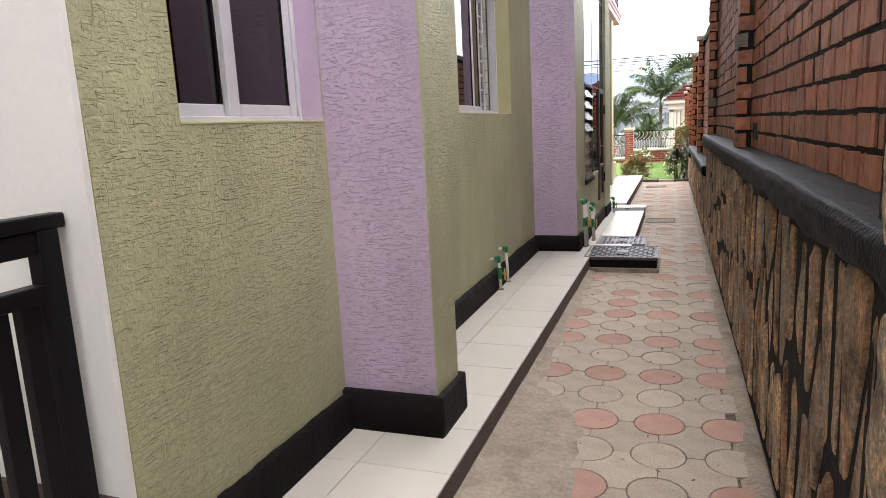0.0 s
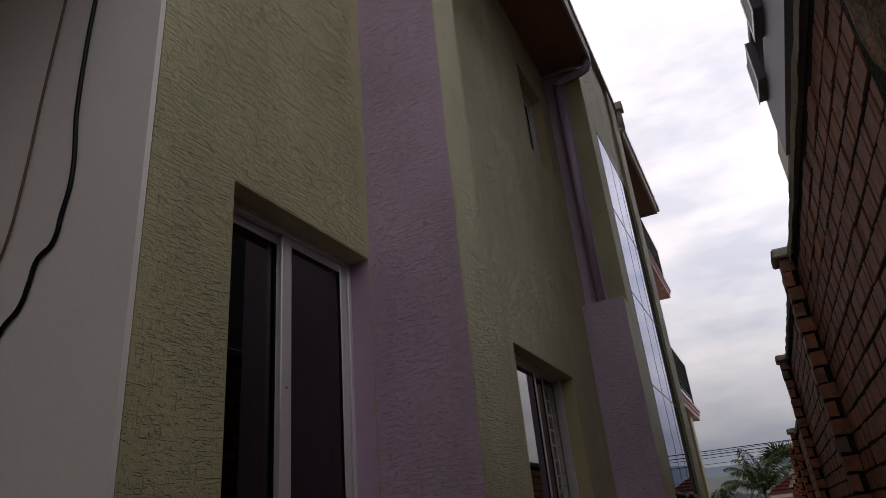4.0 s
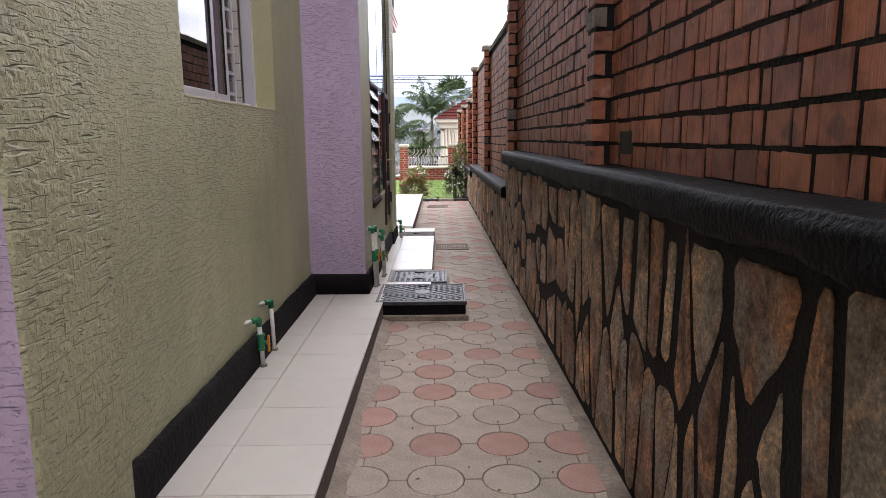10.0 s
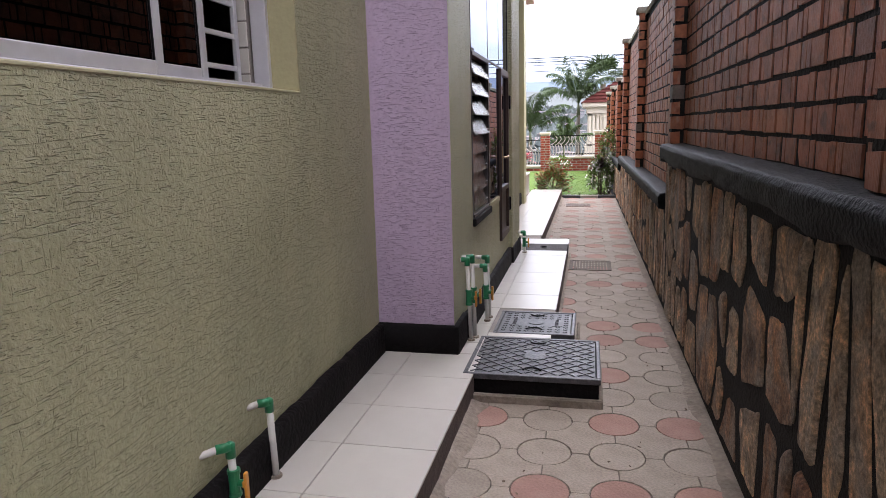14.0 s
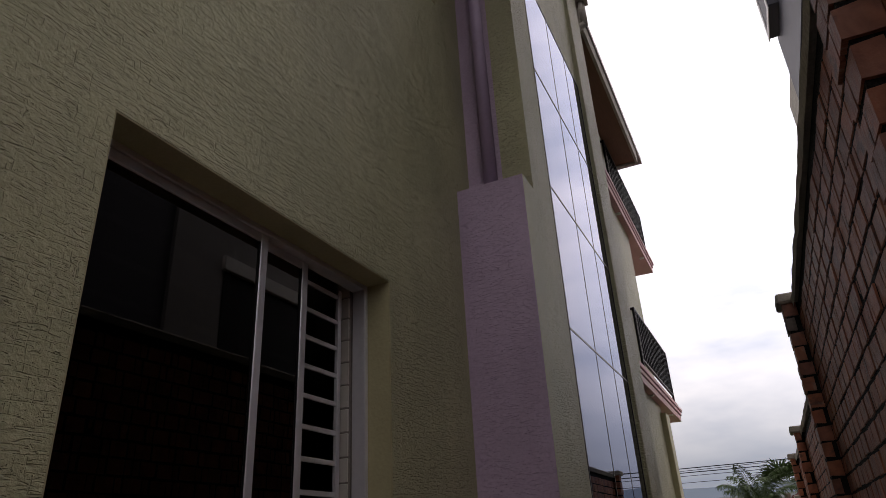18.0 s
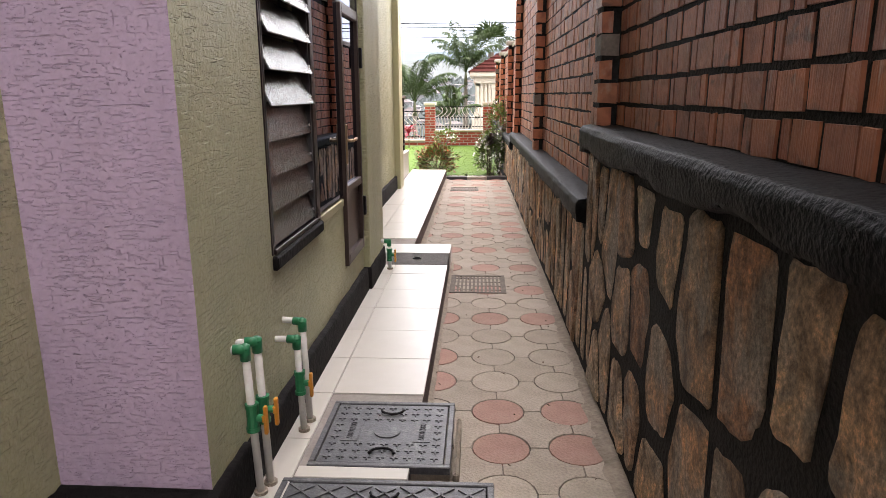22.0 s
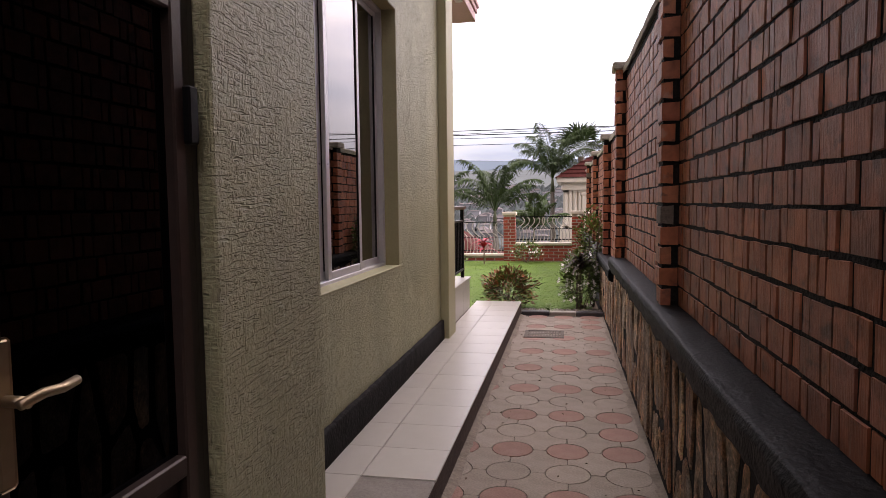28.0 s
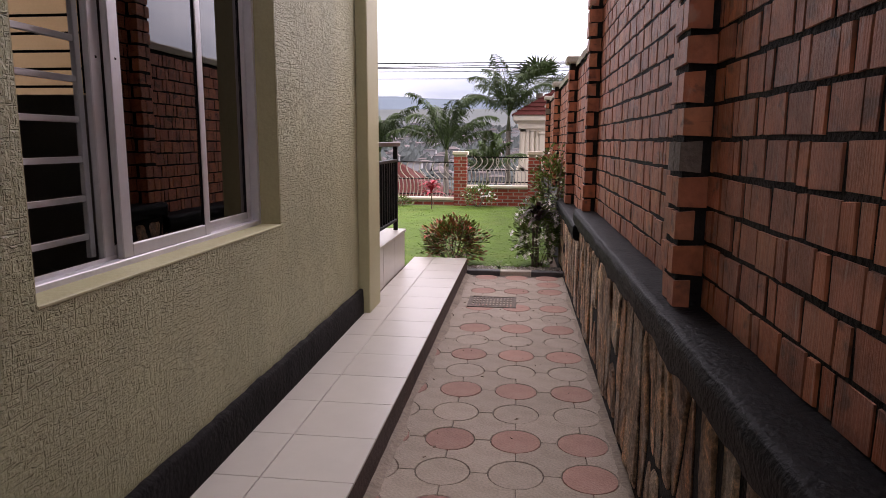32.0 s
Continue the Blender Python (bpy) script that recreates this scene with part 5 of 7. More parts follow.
    for yy, s in ((y0 + 0.10, 1), (y1 - 0.10, -1)):
        bm = bmesh.new()
        mx = (x0 + x1) / 2
        arc = [(mx + 0.045 * math.cos(radians(k)), yy - s * 0.02 + s * 0.035 * math.sin(radians(k)), ztop + 0.001) for k in range(0, 181, 30)]
        strand(bm, arc, 0.005, 8)
        part("lifting_ring", bm, M_IRON, lid)
    return root


manhole("manhole_cover", "square grey manhole cover with a diamond lattice", 0.487, 1.192, 6.775, 7.40, STRIP + 0.006, True)
cover2 = manhole("manhole_cover", "smaller grey manhole cover with raised crosses and 500x500 lettering", 0.545, 1.045, 7.475, 7.965, STRIP + 0.009, False)
for txt, sx in (("500X500", -0.135), ("500X500", 0.135)):
    cu = bpy.data.curves.new("lettering", "FONT")
    cu.body, cu.size, cu.extrude, cu.align_x, cu.align_y = txt, 0.034, 0.0012, "CENTER", "CENTER"
    tmp = bpy.data.objects.new("lettering_tmp", cu)
    scene.collection.objects.link(tmp)
    me = bpy.data.meshes.new_from_object(tmp.evaluated_get(bpy.context.evaluated_depsgraph_get()))
    bpy.data.objects.remove(tmp)
    me.materials.append(M_CAST)
    o = new("lettering", me)
    o.matrix_world = pose(0.795 + sx, 7.72, STRIP + 0.0072, 0, 0, 90)
    o.parent = cover2
tagged(part("concrete_slab", boxes((0.52, 0.905, 7.405, 7.472, -0.01, STRIP + 0.004), bevel=0.002), M_TILE), "narrow cut tile between two manhole covers", "tile")
tagged(part("side_flap", boxes((1.052, 1.072, 7.52, 7.94, 0.0, 0.105), bevel=0.01), M_CEMENT), "thin grey cement kerb beside the manhole cover", "kerb")
slab = thing("inspection_slab", "dark grey cement inspection slab set in the tiled walk", "slab")
part("slab", boxes((0.45, 0.905, 10.265, 10.63, -0.01, STRIP + 0.0015), bevel=0.006), M_SLAB, slab)
bm = bmesh.new()
arc = [(0.66 + 0.03 * math.cos(radians(k)), 10.44 + 0.02 * math.sin(radians(k)), STRIP + 0.005) for k in range(0, 361, 45)]
strand(bm, arc, 0.005, 6)
part("lifting_ring", bm, M_IRON, slab)


def drain(label, x0, x1, y0, y1):
    root = thing("floor_drain", label, "drain grate", group="yard drains")
    part("frame", boxes((x0, x1, y0, y0 + 0.025, -0.03, 0.006), (x0, x1, y1 - 0.025, y1, -0.03, 0.006), (x0, x0 + 0.025, y0 + 0.025, y1 - 0.025, -0.03, 0.006), (x1 - 0.025, x1, y0 + 0.025, y1 - 0.025, -0.03, 0.006)), M_DRAIN, root)
    bm = bmesh.new()
    n = 13
    for i in range(n):
        x = x0 + 0.03 + (x1 - x0 - 0.06) * i / (n - 1)
        quad_box(bm, x - 0.008, x + 0.008, y0 + 0.02, y1 - 0.02, -0.02, 0.004)
    for j in range(4):
        y = y0 + 0.03 + (y1 - y0 - 0.06) * (j + 0.5) / 4
        quad_box(bm, x0 + 0.02, x1 - 0.02, y - 0.008, y + 0.008, -0.02, 0.003)
    part("grate", bm, M_DRAIN, root)
    part("pit", boxes((x0 + 0.02, x1 - 0.02, y0 + 0.02, y1 - 0.02, -0.05, -0.006)), M_SLAB, root, "silt in the drain")
    return root


drain("square cast grate drain set flush in the paving", 0.93, 1.345, 10.03, 10.50)
drain("dusty square grate drain near the end of the paving", 0.72, 1.14, 15.21, 15.60)

# ---- stair rail at the start ----
rail = thing("stair_railing", "black painted flat-bar stair railing by a white wall", "railing")
RX = -0.165             # middle of the rail, along the landing's edge
part("top_rail", boxes((RX - 0.028, RX + 0.026, 0.22, 1.522, 1.272, 1.31), bevel=0.004), M_IRON, rail)
part("upper_rail", boxes((RX - 0.02, RX + 0.018, 0.22, 1.44, 1.212, 1.272), bevel=0.003), M_IRON, rail)
part("middle_rail", boxes((RX - 0.024, RX + 0.022, 0.22, 1.462, 1.09, 1.135), bevel=0.003), M_IRON, rail)
part("bottom_rail", boxes((RX - 0.02, RX + 0.018, 0.22, 1.44, 0.42, 0.452), bevel=0.003), M_IRON, rail)
for y in (0.25, 1.468):
    part("post", boxes((RX - 0.026, RX + 0.026, y - 0.03, y + 0.03, 0.36, 1.272), bevel=0.004), M_IRON, rail)
for i in range(13):
    y = 1.395 - i * 0.085
    part("baluster", boxes((RX - 0.02, RX + 0.018, y - 0.026, y + 0.026, 0.45, 1.092), bevel=0.003), M_IRON, rail)
tagged(part("landing", boxes((-4.0, -0.02, 0.2, 1.53, -0.05, 0.36), bevel=0.005), M_TILE), "cream tiled landing behind the stair rail", "landing", kind="structure")
CABLE_A = ((-0.80, 1.47), (-0.64, 1.64), (-0.575, 1.70), (-0.60, 1.75), (-0.545, 1.91), (-0.54, 2.05), (-0.60, 2.18), (-0.605, 2.25), (-0.585, 2.31), (-0.515, 2.37), (-0.49, 2.44), (-0.47, 2.51), (-0.41, 2.55), (-0.39, 2.64), (-0.37, 2.75), (-0.40, 3.05), (-0.38, 3.9))
CABLE_B = ((-0.90, 1.80), (-0.80, 2.16), (-0.73, 2.34), (-0.68, 2.50), (-0.64, 2.63), (-0.62, 2.80), (-0.60, 3.2), (-0.55, 3.9))
M_BROWNWIRE = mat("brown_wire", (0.10, 0.045, 0.025), 0.5, var=0.1)
for run in (CABLE_A, CABLE_B):
    cv = bpy.data.curves.new("cable", "CURVE")
    cv.dimensions, cv.bevel_depth, cv.bevel_resolution = "3D", 0.0075 if run is CABLE_A else 0.0045, 2
    sp = cv.splines.new("BEZIER")
    sp.bezier_points.add(len(run) - 1)
    for p, (x, z) in zip(sp.bezier_points, run):
        p.co = (x, 1.5215, z)
        p.handle_left_type = p.handle_right_type = "AUTO"
    tmp = bpy.data.objects.new("cable_tmp", cv)
    scene.collection.objects.link(tmp)
    me = bpy.data.meshes.new_from_object(tmp.evaluated_get(bpy.context.evaluated_depsgraph_get()))
    bpy.data.objects.remove(tmp)
    me.materials.append(M_IRON if run is CABLE_A else M_BROWNWIRE)
    tagged(new("cable", me), "loose black cable hanging down the white wall" if run is CABLE_A else "thin brown wire hanging down the white wall", "cable")

# ---- eaves, downpipe, balconies ----
tagged(part("eave_near", boxes((-0.6, 0.55, -1.0, 7.26, 6.94, 6.98)), M_SOFFIT), "brown timber eave soffit", "eave", kind="structure")
tagged(part("fascia_near", boxes((0.55, 0.575, -1.0, 7.275, 6.89, 7.14), (-0.6, 0.55, 7.26, 7.275, 6.89, 7.14)), M_FASCIA), "grey eave fascia board", "fascia", kind="structure")
tagged(part("roof_near", boxes((-5.2, 0.59, -1.0, 7.298, 7.14, 7.23)), M_FASCIA), "roof edge over the near house wall", "roof", kind="structure")
tagged(part("roof_bay", boxes((-5.2, BAY + 0.07, 7.3, 10.3, 8.1, 8.2), (-5.2, BAY - 0.2, 7.42, 10.01, 8.0, 8.1)), M_FASCIA), "flat roof edge of the bay", "roof", kind="structure")
pipe = thing("downpipe", "lilac painted rain downpipe with an elbow under the eave", "pipe")
bm = bmesh.new()
tube(bm, (0.12, 7.24, 3.78), (0.12, 7.24, 6.70), 0.048, 16)
part("pipe", bm, M_LILACPIPE, pipe, smooth=True)
bm = bmesh.new()
bend = [(0.12, 7.24, 6.68), (0.125, 7.24, 6.725), (0.16, 7.24, 6.76), (0.42, 7.23, 6.775), (0.49, 7.22, 6.79), (0.52, 7.21, 6.84), (0.52, 7.20, 6.942)]
strand(bm, bend, 0.052, 16)
part("elbow", bm, M_LILACPIPE, pipe, smooth=True)
tagged(part("eave_far", boxes((-0.2, 0.38, 10.46, 14.32, 7.86, 7.90)), M_SOFFIT), "brown timber eave soffit past the bay", "eave", kind="structure")
tagged(part("fascia_far", boxes((0.38, 0.42, 10.46, 14.36, 7.82, 8.10), (-0.2, 0.38, 14.32, 14.36, 7.82, 8.10)), M_PALE), "pale eave fascia past the bay", "fascia", kind="structure")
tagged(part("roof_far", boxes((-5.2, 0.44, 10.5, 14.9, 8.10, 8.22)), M_FASCIA), "roof edge past the bay", "roof", kind="structure")
bracket = thing("gutter_outlet", "pale gutter outlet box and pipe at the roof edge", "gutter")
part("box", boxes((0.38, 0.55, 10.34, 10.52, 8.12, 8.28), bevel=0.01), M_PALE, bracket)
bm = bmesh.new()
for a, b in (((0.47, 10.43, 8.14), (0.47, 10.43, 7.75)), ((0.47, 10.43, 7.77), (0.30, 10.40, 7.65))):
    tube(bm, a, b, 0.045, 12)
part("pipe", bm, M_PALE, bracket, smooth=True)


def balcony(name, label, z, y0, y1, rail_h):
    root = thing(name, label, "balcony", group="balconies")
    part("slab", boxes((-3.0, 0.10, y0, y1, z, z + 0.10), bevel=0.004), M_PINK, root)
    part("moulding", boxes((-3.0, 0.12, y0 - 0.02, y1 + 0.02, z + 0.10, z + 0.16), bevel=0.006), M_PINK, root)
    part("moulding", boxes((-3.0, 0.14, y0 - 0.04, y1 + 0.04, z + 0.16, z + 0.21), bevel=0.006), M_PINK, root)
    part("kerb", boxes((0.0, 0.09, y0 + 0.1, y1, z + 0.21, z + 0.31), bevel=0.004), M_PINK, root)
    r = part("railing", boxes((0.03, 0.065, y0 + 0.9, y1 - 0.06, z + 1.20, z + 1.235), (0.03, 0.065, y0 + 0.9, y1 - 0.06, z + 0.44, z + 0.465), (0.03, 0.065, y0 + 0.9, y0 + 0.935, z + 0.30, z + 1.20),
                              (0.03, 0.065, y1 - 0.1, y1 - 0.06, z + 0.30, z + 1.20), (-0.3, 0.03, y0 + 0.9, y0 + 0.93, z + 1.20, z + 1.235), bevel=0.002), M_IRON, root, "black iron railing")
    k = 0
    while y0 + 1.05 + k * 0.17 < y1 - 0.15:
        y = y0 + 1.05 + k * 0.17
        part("baluster", boxes((0.038, 0.058, y - 0.011, y + 0.011, z + 0.46, z + 1.20)), M_IRON, r)
        k += 1
    for yy in (y0 + 1.2, y1 - 0.9):
        part("downlight", boxes((0.0, 0.08, yy - 0.04, yy + 0.04, z - 0.02, z + 0.001), bevel=0.008), M_WHITE, root, "small round white downlight")
    return root


balcony("balcony", "pink moulded balcony slab with a black railing", 3.57, 12.25, 16.22, 1.0)
balcony("balcony", "upper pink moulded balcony slab with a black railing", 6.50, 12.25, 16.42, 1.0)
tagged(part("door_post", boxes((WALL_B, WALL_B + 0.075, 12.25, 12.40, 3.78, 6.33), bevel=0.004), M_SOFFIT), "reddish brown timber door post at the balcony", "post")

# ---- porch ----
porch = thing("porch_wall", "low porch wall clad in cream tiles", "wall", kind="structure")
part("core", boxes((-0.24, -0.012, 14.69, 16.20, -0.05, 0.50)), M_GROUT, porch)
for a, b in ((14.695, 15.20), (15.204, 15.70), (15.704, 16.21)):
    part("tile", boxes((-0.012, -0.002, a, b, STRIP, 0.50), bevel=0.0015), M_TILE, porch)
part("coping", boxes((-0.26, 0.012, 14.69, 16.22, 0.50, 0.53), bevel=0.004), M_TILE, porch)
part("tile", boxes((-0.24, -0.012, 16.20, 16.212, STRIP, 0.50)), M_TILE, porch)
tagged(part("floor_porch", boxes((-5.0, -0.24, 14.45, 16.20, -0.05, 0.40)), M_TILE), "cream tiled porch floor", "floor", kind="structure")
prail = thing("porch_railing", "dark metal porch railing with a brown handrail on a low wall", "railing")
part("handrail", boxes((-0.10, -0.03, 15.0, 16.15, 1.35, 1.39), bevel=0.004), M_DOORFRAME, prail, "brown wooden handrail")
part("upper_rail", boxes((-0.09, -0.05, 15.0, 16.13, 1.20, 1.225), bevel=0.002), M_IRON, prail)
part("lower_rail", boxes((-0.09, -0.05, 15.0, 16.13, 0.62, 0.645), bevel=0.002), M_IRON, prail)
for y in (15.02, 16.10):
    part("post", boxes((-0.09, -0.05, y - 0.02, y + 0.02, 0.53, 1.35), bevel=0.002), M_IRON, prail)
for k in range(9):
    y = 15.13 + k * 0.106
    part("baluster", boxes((-0.08, -0.06, y - 0.011, y + 0.011, 0.645, 1.20)), M_IRON, prail)
tagged(part("wall_porch_side", boxes((-5.0, -1.95, 16.0, 16.2, 0.4, 3.45)), M_BEIGE), "beige wall closing the far side of the porch", "wall", kind="structure")
column = thing("porch_column", "ivory round porch column", "column")
bm = bmesh.new()
tube(bm, (-2.4, 15.95, 0.4), (-2.4, 15.95, 3.46), 0.16, 20, 0.14)
part("shaft", bm, M_TRIM, column, smooth=True)
part("base", boxes((-2.6, -2.2, 15.75, 16.15, 0.4, 0.52), bevel=0.01), M_TRIM, column)

# ---- neighbour's house over the wall ----
M_SLATE = mat("slate_blue_wall", (0.075, 0.075, 0.095), 0.6, var=0.15, scale=2)
M_NEIGHBOUR = mat("pale_grey_wall_paint", (0.32, 0.31, 0.31), 0.7, var=0.1, scale=2, bump=0.1)
nb = thing("neighbour_house", "dark slate upper storey of the neighbouring house with pale trim", "house")
part("wall", boxes((4.3, 9.0, 3.0, 16.2, -0.2, 9.13)), M_SLATE, nb, "slate grey plaster wall")
part("soffit", boxes((3.42, 4.4, 4.0, 15.8, 9.05, 9.13)), M_SLATE, nb)
part("fascia", boxes((3.36, 3.42, 4.0, 15.85, 9.05, 10.6)), M_SLATE, nb, "dark slate fascia")
part("end_trim", boxes((3.40, 4.6, 15.85, 17.3, 9.0, 9.9), bevel=0.02), M_PALE, nb, "pale corner block")
for y in (12.6, 15.1):
    part("bay_window", boxes((3.18, 3.36, y - 0.5, y + 0.5, 10.45, 11.5), bevel=0.01), M_SLATE, nb, "slate bay window")
    part("window_trim", boxes((3.165, 3.18, y + 0.36, y + 0.5, 10.4, 11.5), (3.165, 3.18, y - 0.5, y - 0.36, 10.4, 11.5), (3.165, 3.18, y - 0.36, y + 0.36, 10.4, 10.52)), M_WHITE, nb, "white window trim")
part("wall", boxes((4.24, 4.30, 8.9, 16.2, -0.2, 9.05)), M_NEIGHBOUR, nb, "pale grey plaster wall")
part("window", boxes((4.225, 4.24, 9.76, 12.3, 3.7, 5.24)), M_IRON, nb, "dark window opening")
part("window_lintel", boxes((4.16, 4.24, 9.70, 12.4, 5.24, 5.44), bevel=0.01), M_WHITE, nb, "white window lintel")
for y in (12.4, 14.6):
    part("downlight", boxes((3.7, 3.85, y - 0.08, y + 0.08, 9.01, 9.05), bevel=0.01), M_WHITE, nb)
part("roof", boxes((3.3, 9.2, 2.8, 16.2, 11.5, 11.7)), M_SLATE, nb)

# ---- garden ----
M_LEAF = mat("green_leaves", (0.115, 0.185, 0.030), 0.55, var=0.3, scale=8, rand=0.35)
M_LEAF_RED = mat("coppery_leaves", (0.24, 0.085, 0.03), 0.5, var=0.3, scale=8, rand=0.35)
M_LEAF_DARK = mat("dark_maroon_leaves", (0.045, 0.025, 0.02), 0.5, var=0.3, rand=0.3)
M_LEAF_PINK = mat("crimson_leaves", (0.45, 0.03, 0.06), 0.5, var=0.2, rand=0.3)
M_PETAL = mat("white_petals", (0.75, 0.73, 0.70), 0.6, var=0.05)
M_PETAL_RED = mat("orange_red_petals", (0.60, 0.07, 0.03), 0.6, var=0.1)
M_BARK = mat("grey_brown_bark", (0.16, 0.125, 0.095), 0.9, var=0.3, scale=20, bump=0.5, bump_scale=30)
M_PALMBARK = mat("pale_palm_bark", (0.21, 0.19, 0.165), 0.85, var=0.25, scale=14, bump=0.4, bump_scale=30, stretch=(1, 1, 6))
M_FROND = mat("palm_fronds", (0.040, 0.070, 0.020), 0.6, var=0.3, scale=4, rand=0.3, spec=0.2)
M_SHAFT = mat("green_palm_shaft", (0.10, 0.115, 0.06), 0.6, var=0.2, scale=6)
M_FENCEBRICK = mat("red_garden_brick", (0.34, 0.062, 0.038), 0.75, var=0.2, scale=10, bump=0.3, rand=0.25)
M_FENCEIRON = mat("pale_painted_wrought_iron", (0.42, 0.39, 0.35), 0.5, metal=0.1, var=0.15)
M_ROOFTILE = mat("maroon_roof_tiles", (0.075, 0.022, 0.019), 0.85, spec=0.08, var=0.3, scale=6, bump=0.5, bump_scale=20, rand=0.1)
M_PEBBLE = mat("pale_pebbles", (0.36, 0.33, 0.29), 0.85, var=0.2, rand=0.4)

tagged(part("lawn", boxes((-9.0, 1.5, 17.05, 24.2, -0.1, 0.0)), M_GRASS), "bright green mown lawn", "lawn", kind="structure")
rng = random.Random(3)
gv, gf = [], []
for _ in range(14000):
    x, y = rng.uniform(-3.5, 1.45), 17.06 + 7.0 * rng.random() ** 1.3
    a, h, w = rng.uniform(0, 6.28), rng.uniform(0.006, 0.014), 0.007
    n = len(gv)
    gv += [(x - w * math.cos(a), y - w * math.sin(a), -0.002), (x + w * math.cos(a), y + w * math.sin(a), -0.002), (x + rng.uniform(-0.05, 0.05), y + rng.uniform(-0.05, 0.05), h)]
    gf.append((n, n + 1, n + 2))
tagged(new("grass", raw_mesh("grass", gv, gf, M_GRASS)), "short green grass blades of the lawn", "grass", kind="stuff")
kerb = thing("garden_kerb", "low kerb painted in black and white blocks at the garden edge", "kerb", kind="structure")
for i, (a, b) in enumerate(((0.60, 0.95), (0.953, 1.28), (1.283, 1.68))):
    part("kerb_block", boxes((a, b, 16.62, 16.72, -0.05, 0.045), bevel=0.008), M_PALE if i == 1 else M_CAST, kerb)
pv, pf = [], []
for _ in range(420):
    x, y = rng.uniform(0.55, 1.7), rng.uniform(16.72, 17.08)
    s = rng.uniform(0.012, 0.03)
    n = len(pv)
    pv += [(x + s * dx * rng.uniform(0.7, 1.2), y + s * dy * rng.uniform(0.7, 1.2), 0.005 + s * 0.7 * dz) for dx, dy, dz in ((1, 0, 0), (-1, 0, 0), (0, 1, 0), (0, -1, 0), (0, 0, 1), (0, 0, -1))]
    pf += [(n + a, n + b, n + c) for a, b, c in ((0, 2, 4), (2, 1, 4), (1, 3, 4), (3, 0, 4), (2, 0, 5), (1, 2, 5), (3, 1, 5), (0, 3, 5))]
tagged(part("soil_bed", boxes((0.5, 1.75, 16.70, 17.1, -0.06, 0.004)), M_SOIL), "brown flower bed soil", "soil", kind="structure")
tagged(new("pebbles", raw_mesh("pebbles", pv, pf, M_PEBBLE)), "pale loose pebbles in the flower bed", "pebbles", kind="stuff")


def leaf_cloud(r, n, centre, size, leaf, lift=0.5, shell=0.55):
    """Vertices and faces of n leaves filling an uneven ellipsoid."""
    v, f = [], []
    cx, cy, cz = centre
    for _ in range(n):
        th, u = r.uniform(0, 6.283), r.uniform(-0.75, 1)
        rad = (shell + (1 - shell) * r.random()) * (0.78 + 0.4 * noise.noise(Vector((math.cos(th) * 2 + cx, math.sin(th) * 2 + cy, u * 2 + cz))))
        k = math.sqrt(max(0.0, 1 - u * u))
        p = Vector((cx + size[0] * rad * k * math.cos(th), cy + size[1] * rad * k * math.sin(th), cz + size[2] * rad * u))
        d = Vector((math.cos(th) * k + r.uniform(-0.6, 0.6), math.sin(th) * k + r.uniform(-0.6, 0.6), u * 0.6 + lift * r.random())).normalized()
        s = d.cross(Vector((r.uniform(-1, 1), r.uniform(-1, 1), 1))).normalized()
        ln = leaf * r.uniform(0.6, 1.3)
        i = len(v)
        v += [tuple(p), tuple(p + d * ln * 0.5 + s * ln * 0.22), tuple(p + d * ln), tuple(p + d * ln * 0.5 - s * ln * 0.22)]
        f.append((i, i + 1, i + 2, i + 3))
    return v, f


def bush(name, label, centre, size, leaves, seed, flower=None, stems=9):
    """A shrub: stems from one root, leaf parts by colour, and flowers."""
    r = random.Random(seed)
    root = thing(name, label, "shrub")
    bm = bmesh.new()
    for _ in range(stems):
        th = r.uniform(0, 6.283)
        tip = Vector((centre[0] + size[0] * 0.7 * math.cos(th), centre[1] + size[1] * 0.7 * math.sin(th), centre[2] + size[2] * r.uniform(0.1, 0.7)))
        tube(bm, (centre[0] + r.uniform(-0.04, 0.04), centre[1] + r.uniform(-0.04, 0.04), -0.02), tip, 0.009, 5, 0.004)
    part("stems", bm, M_BARK, root)
    for material, count, ln in leaves:
        o = new("leaves", raw_mesh("leaves", *leaf_cloud(r, count, centre, size, ln), material))
        o.parent = root
    if flower:
        material, count, ln = flower
        for _ in range(count):
            v, f = [], []
            c, g = leaf_cloud(r, 1, centre, (size[0] * 1.05, size[1] * 1.05, size[2] * 1.05), 0.01, shell=0.9)
            p = Vector(c[0])
            for k in range(5):
                a = k * 1.2566
                d = Vector((math.cos(a), math.sin(a) * 0.7 - 0.4, 0.5 * math.sin(a)))
                s = Vector((-math.sin(a), math.cos(a), 0.3))
                i = len(v)
                v += [tuple(p), tuple(p + d * ln * 0.6 + s * ln * 0.35), tuple(p + d * ln), tuple(p + d * ln * 0.6 - s * ln * 0.35)]
                f.append((i, i + 1, i + 2, i + 3))
            o = new("flower", raw_mesh("flower", v, f, material))
            o.parent = root
    return root


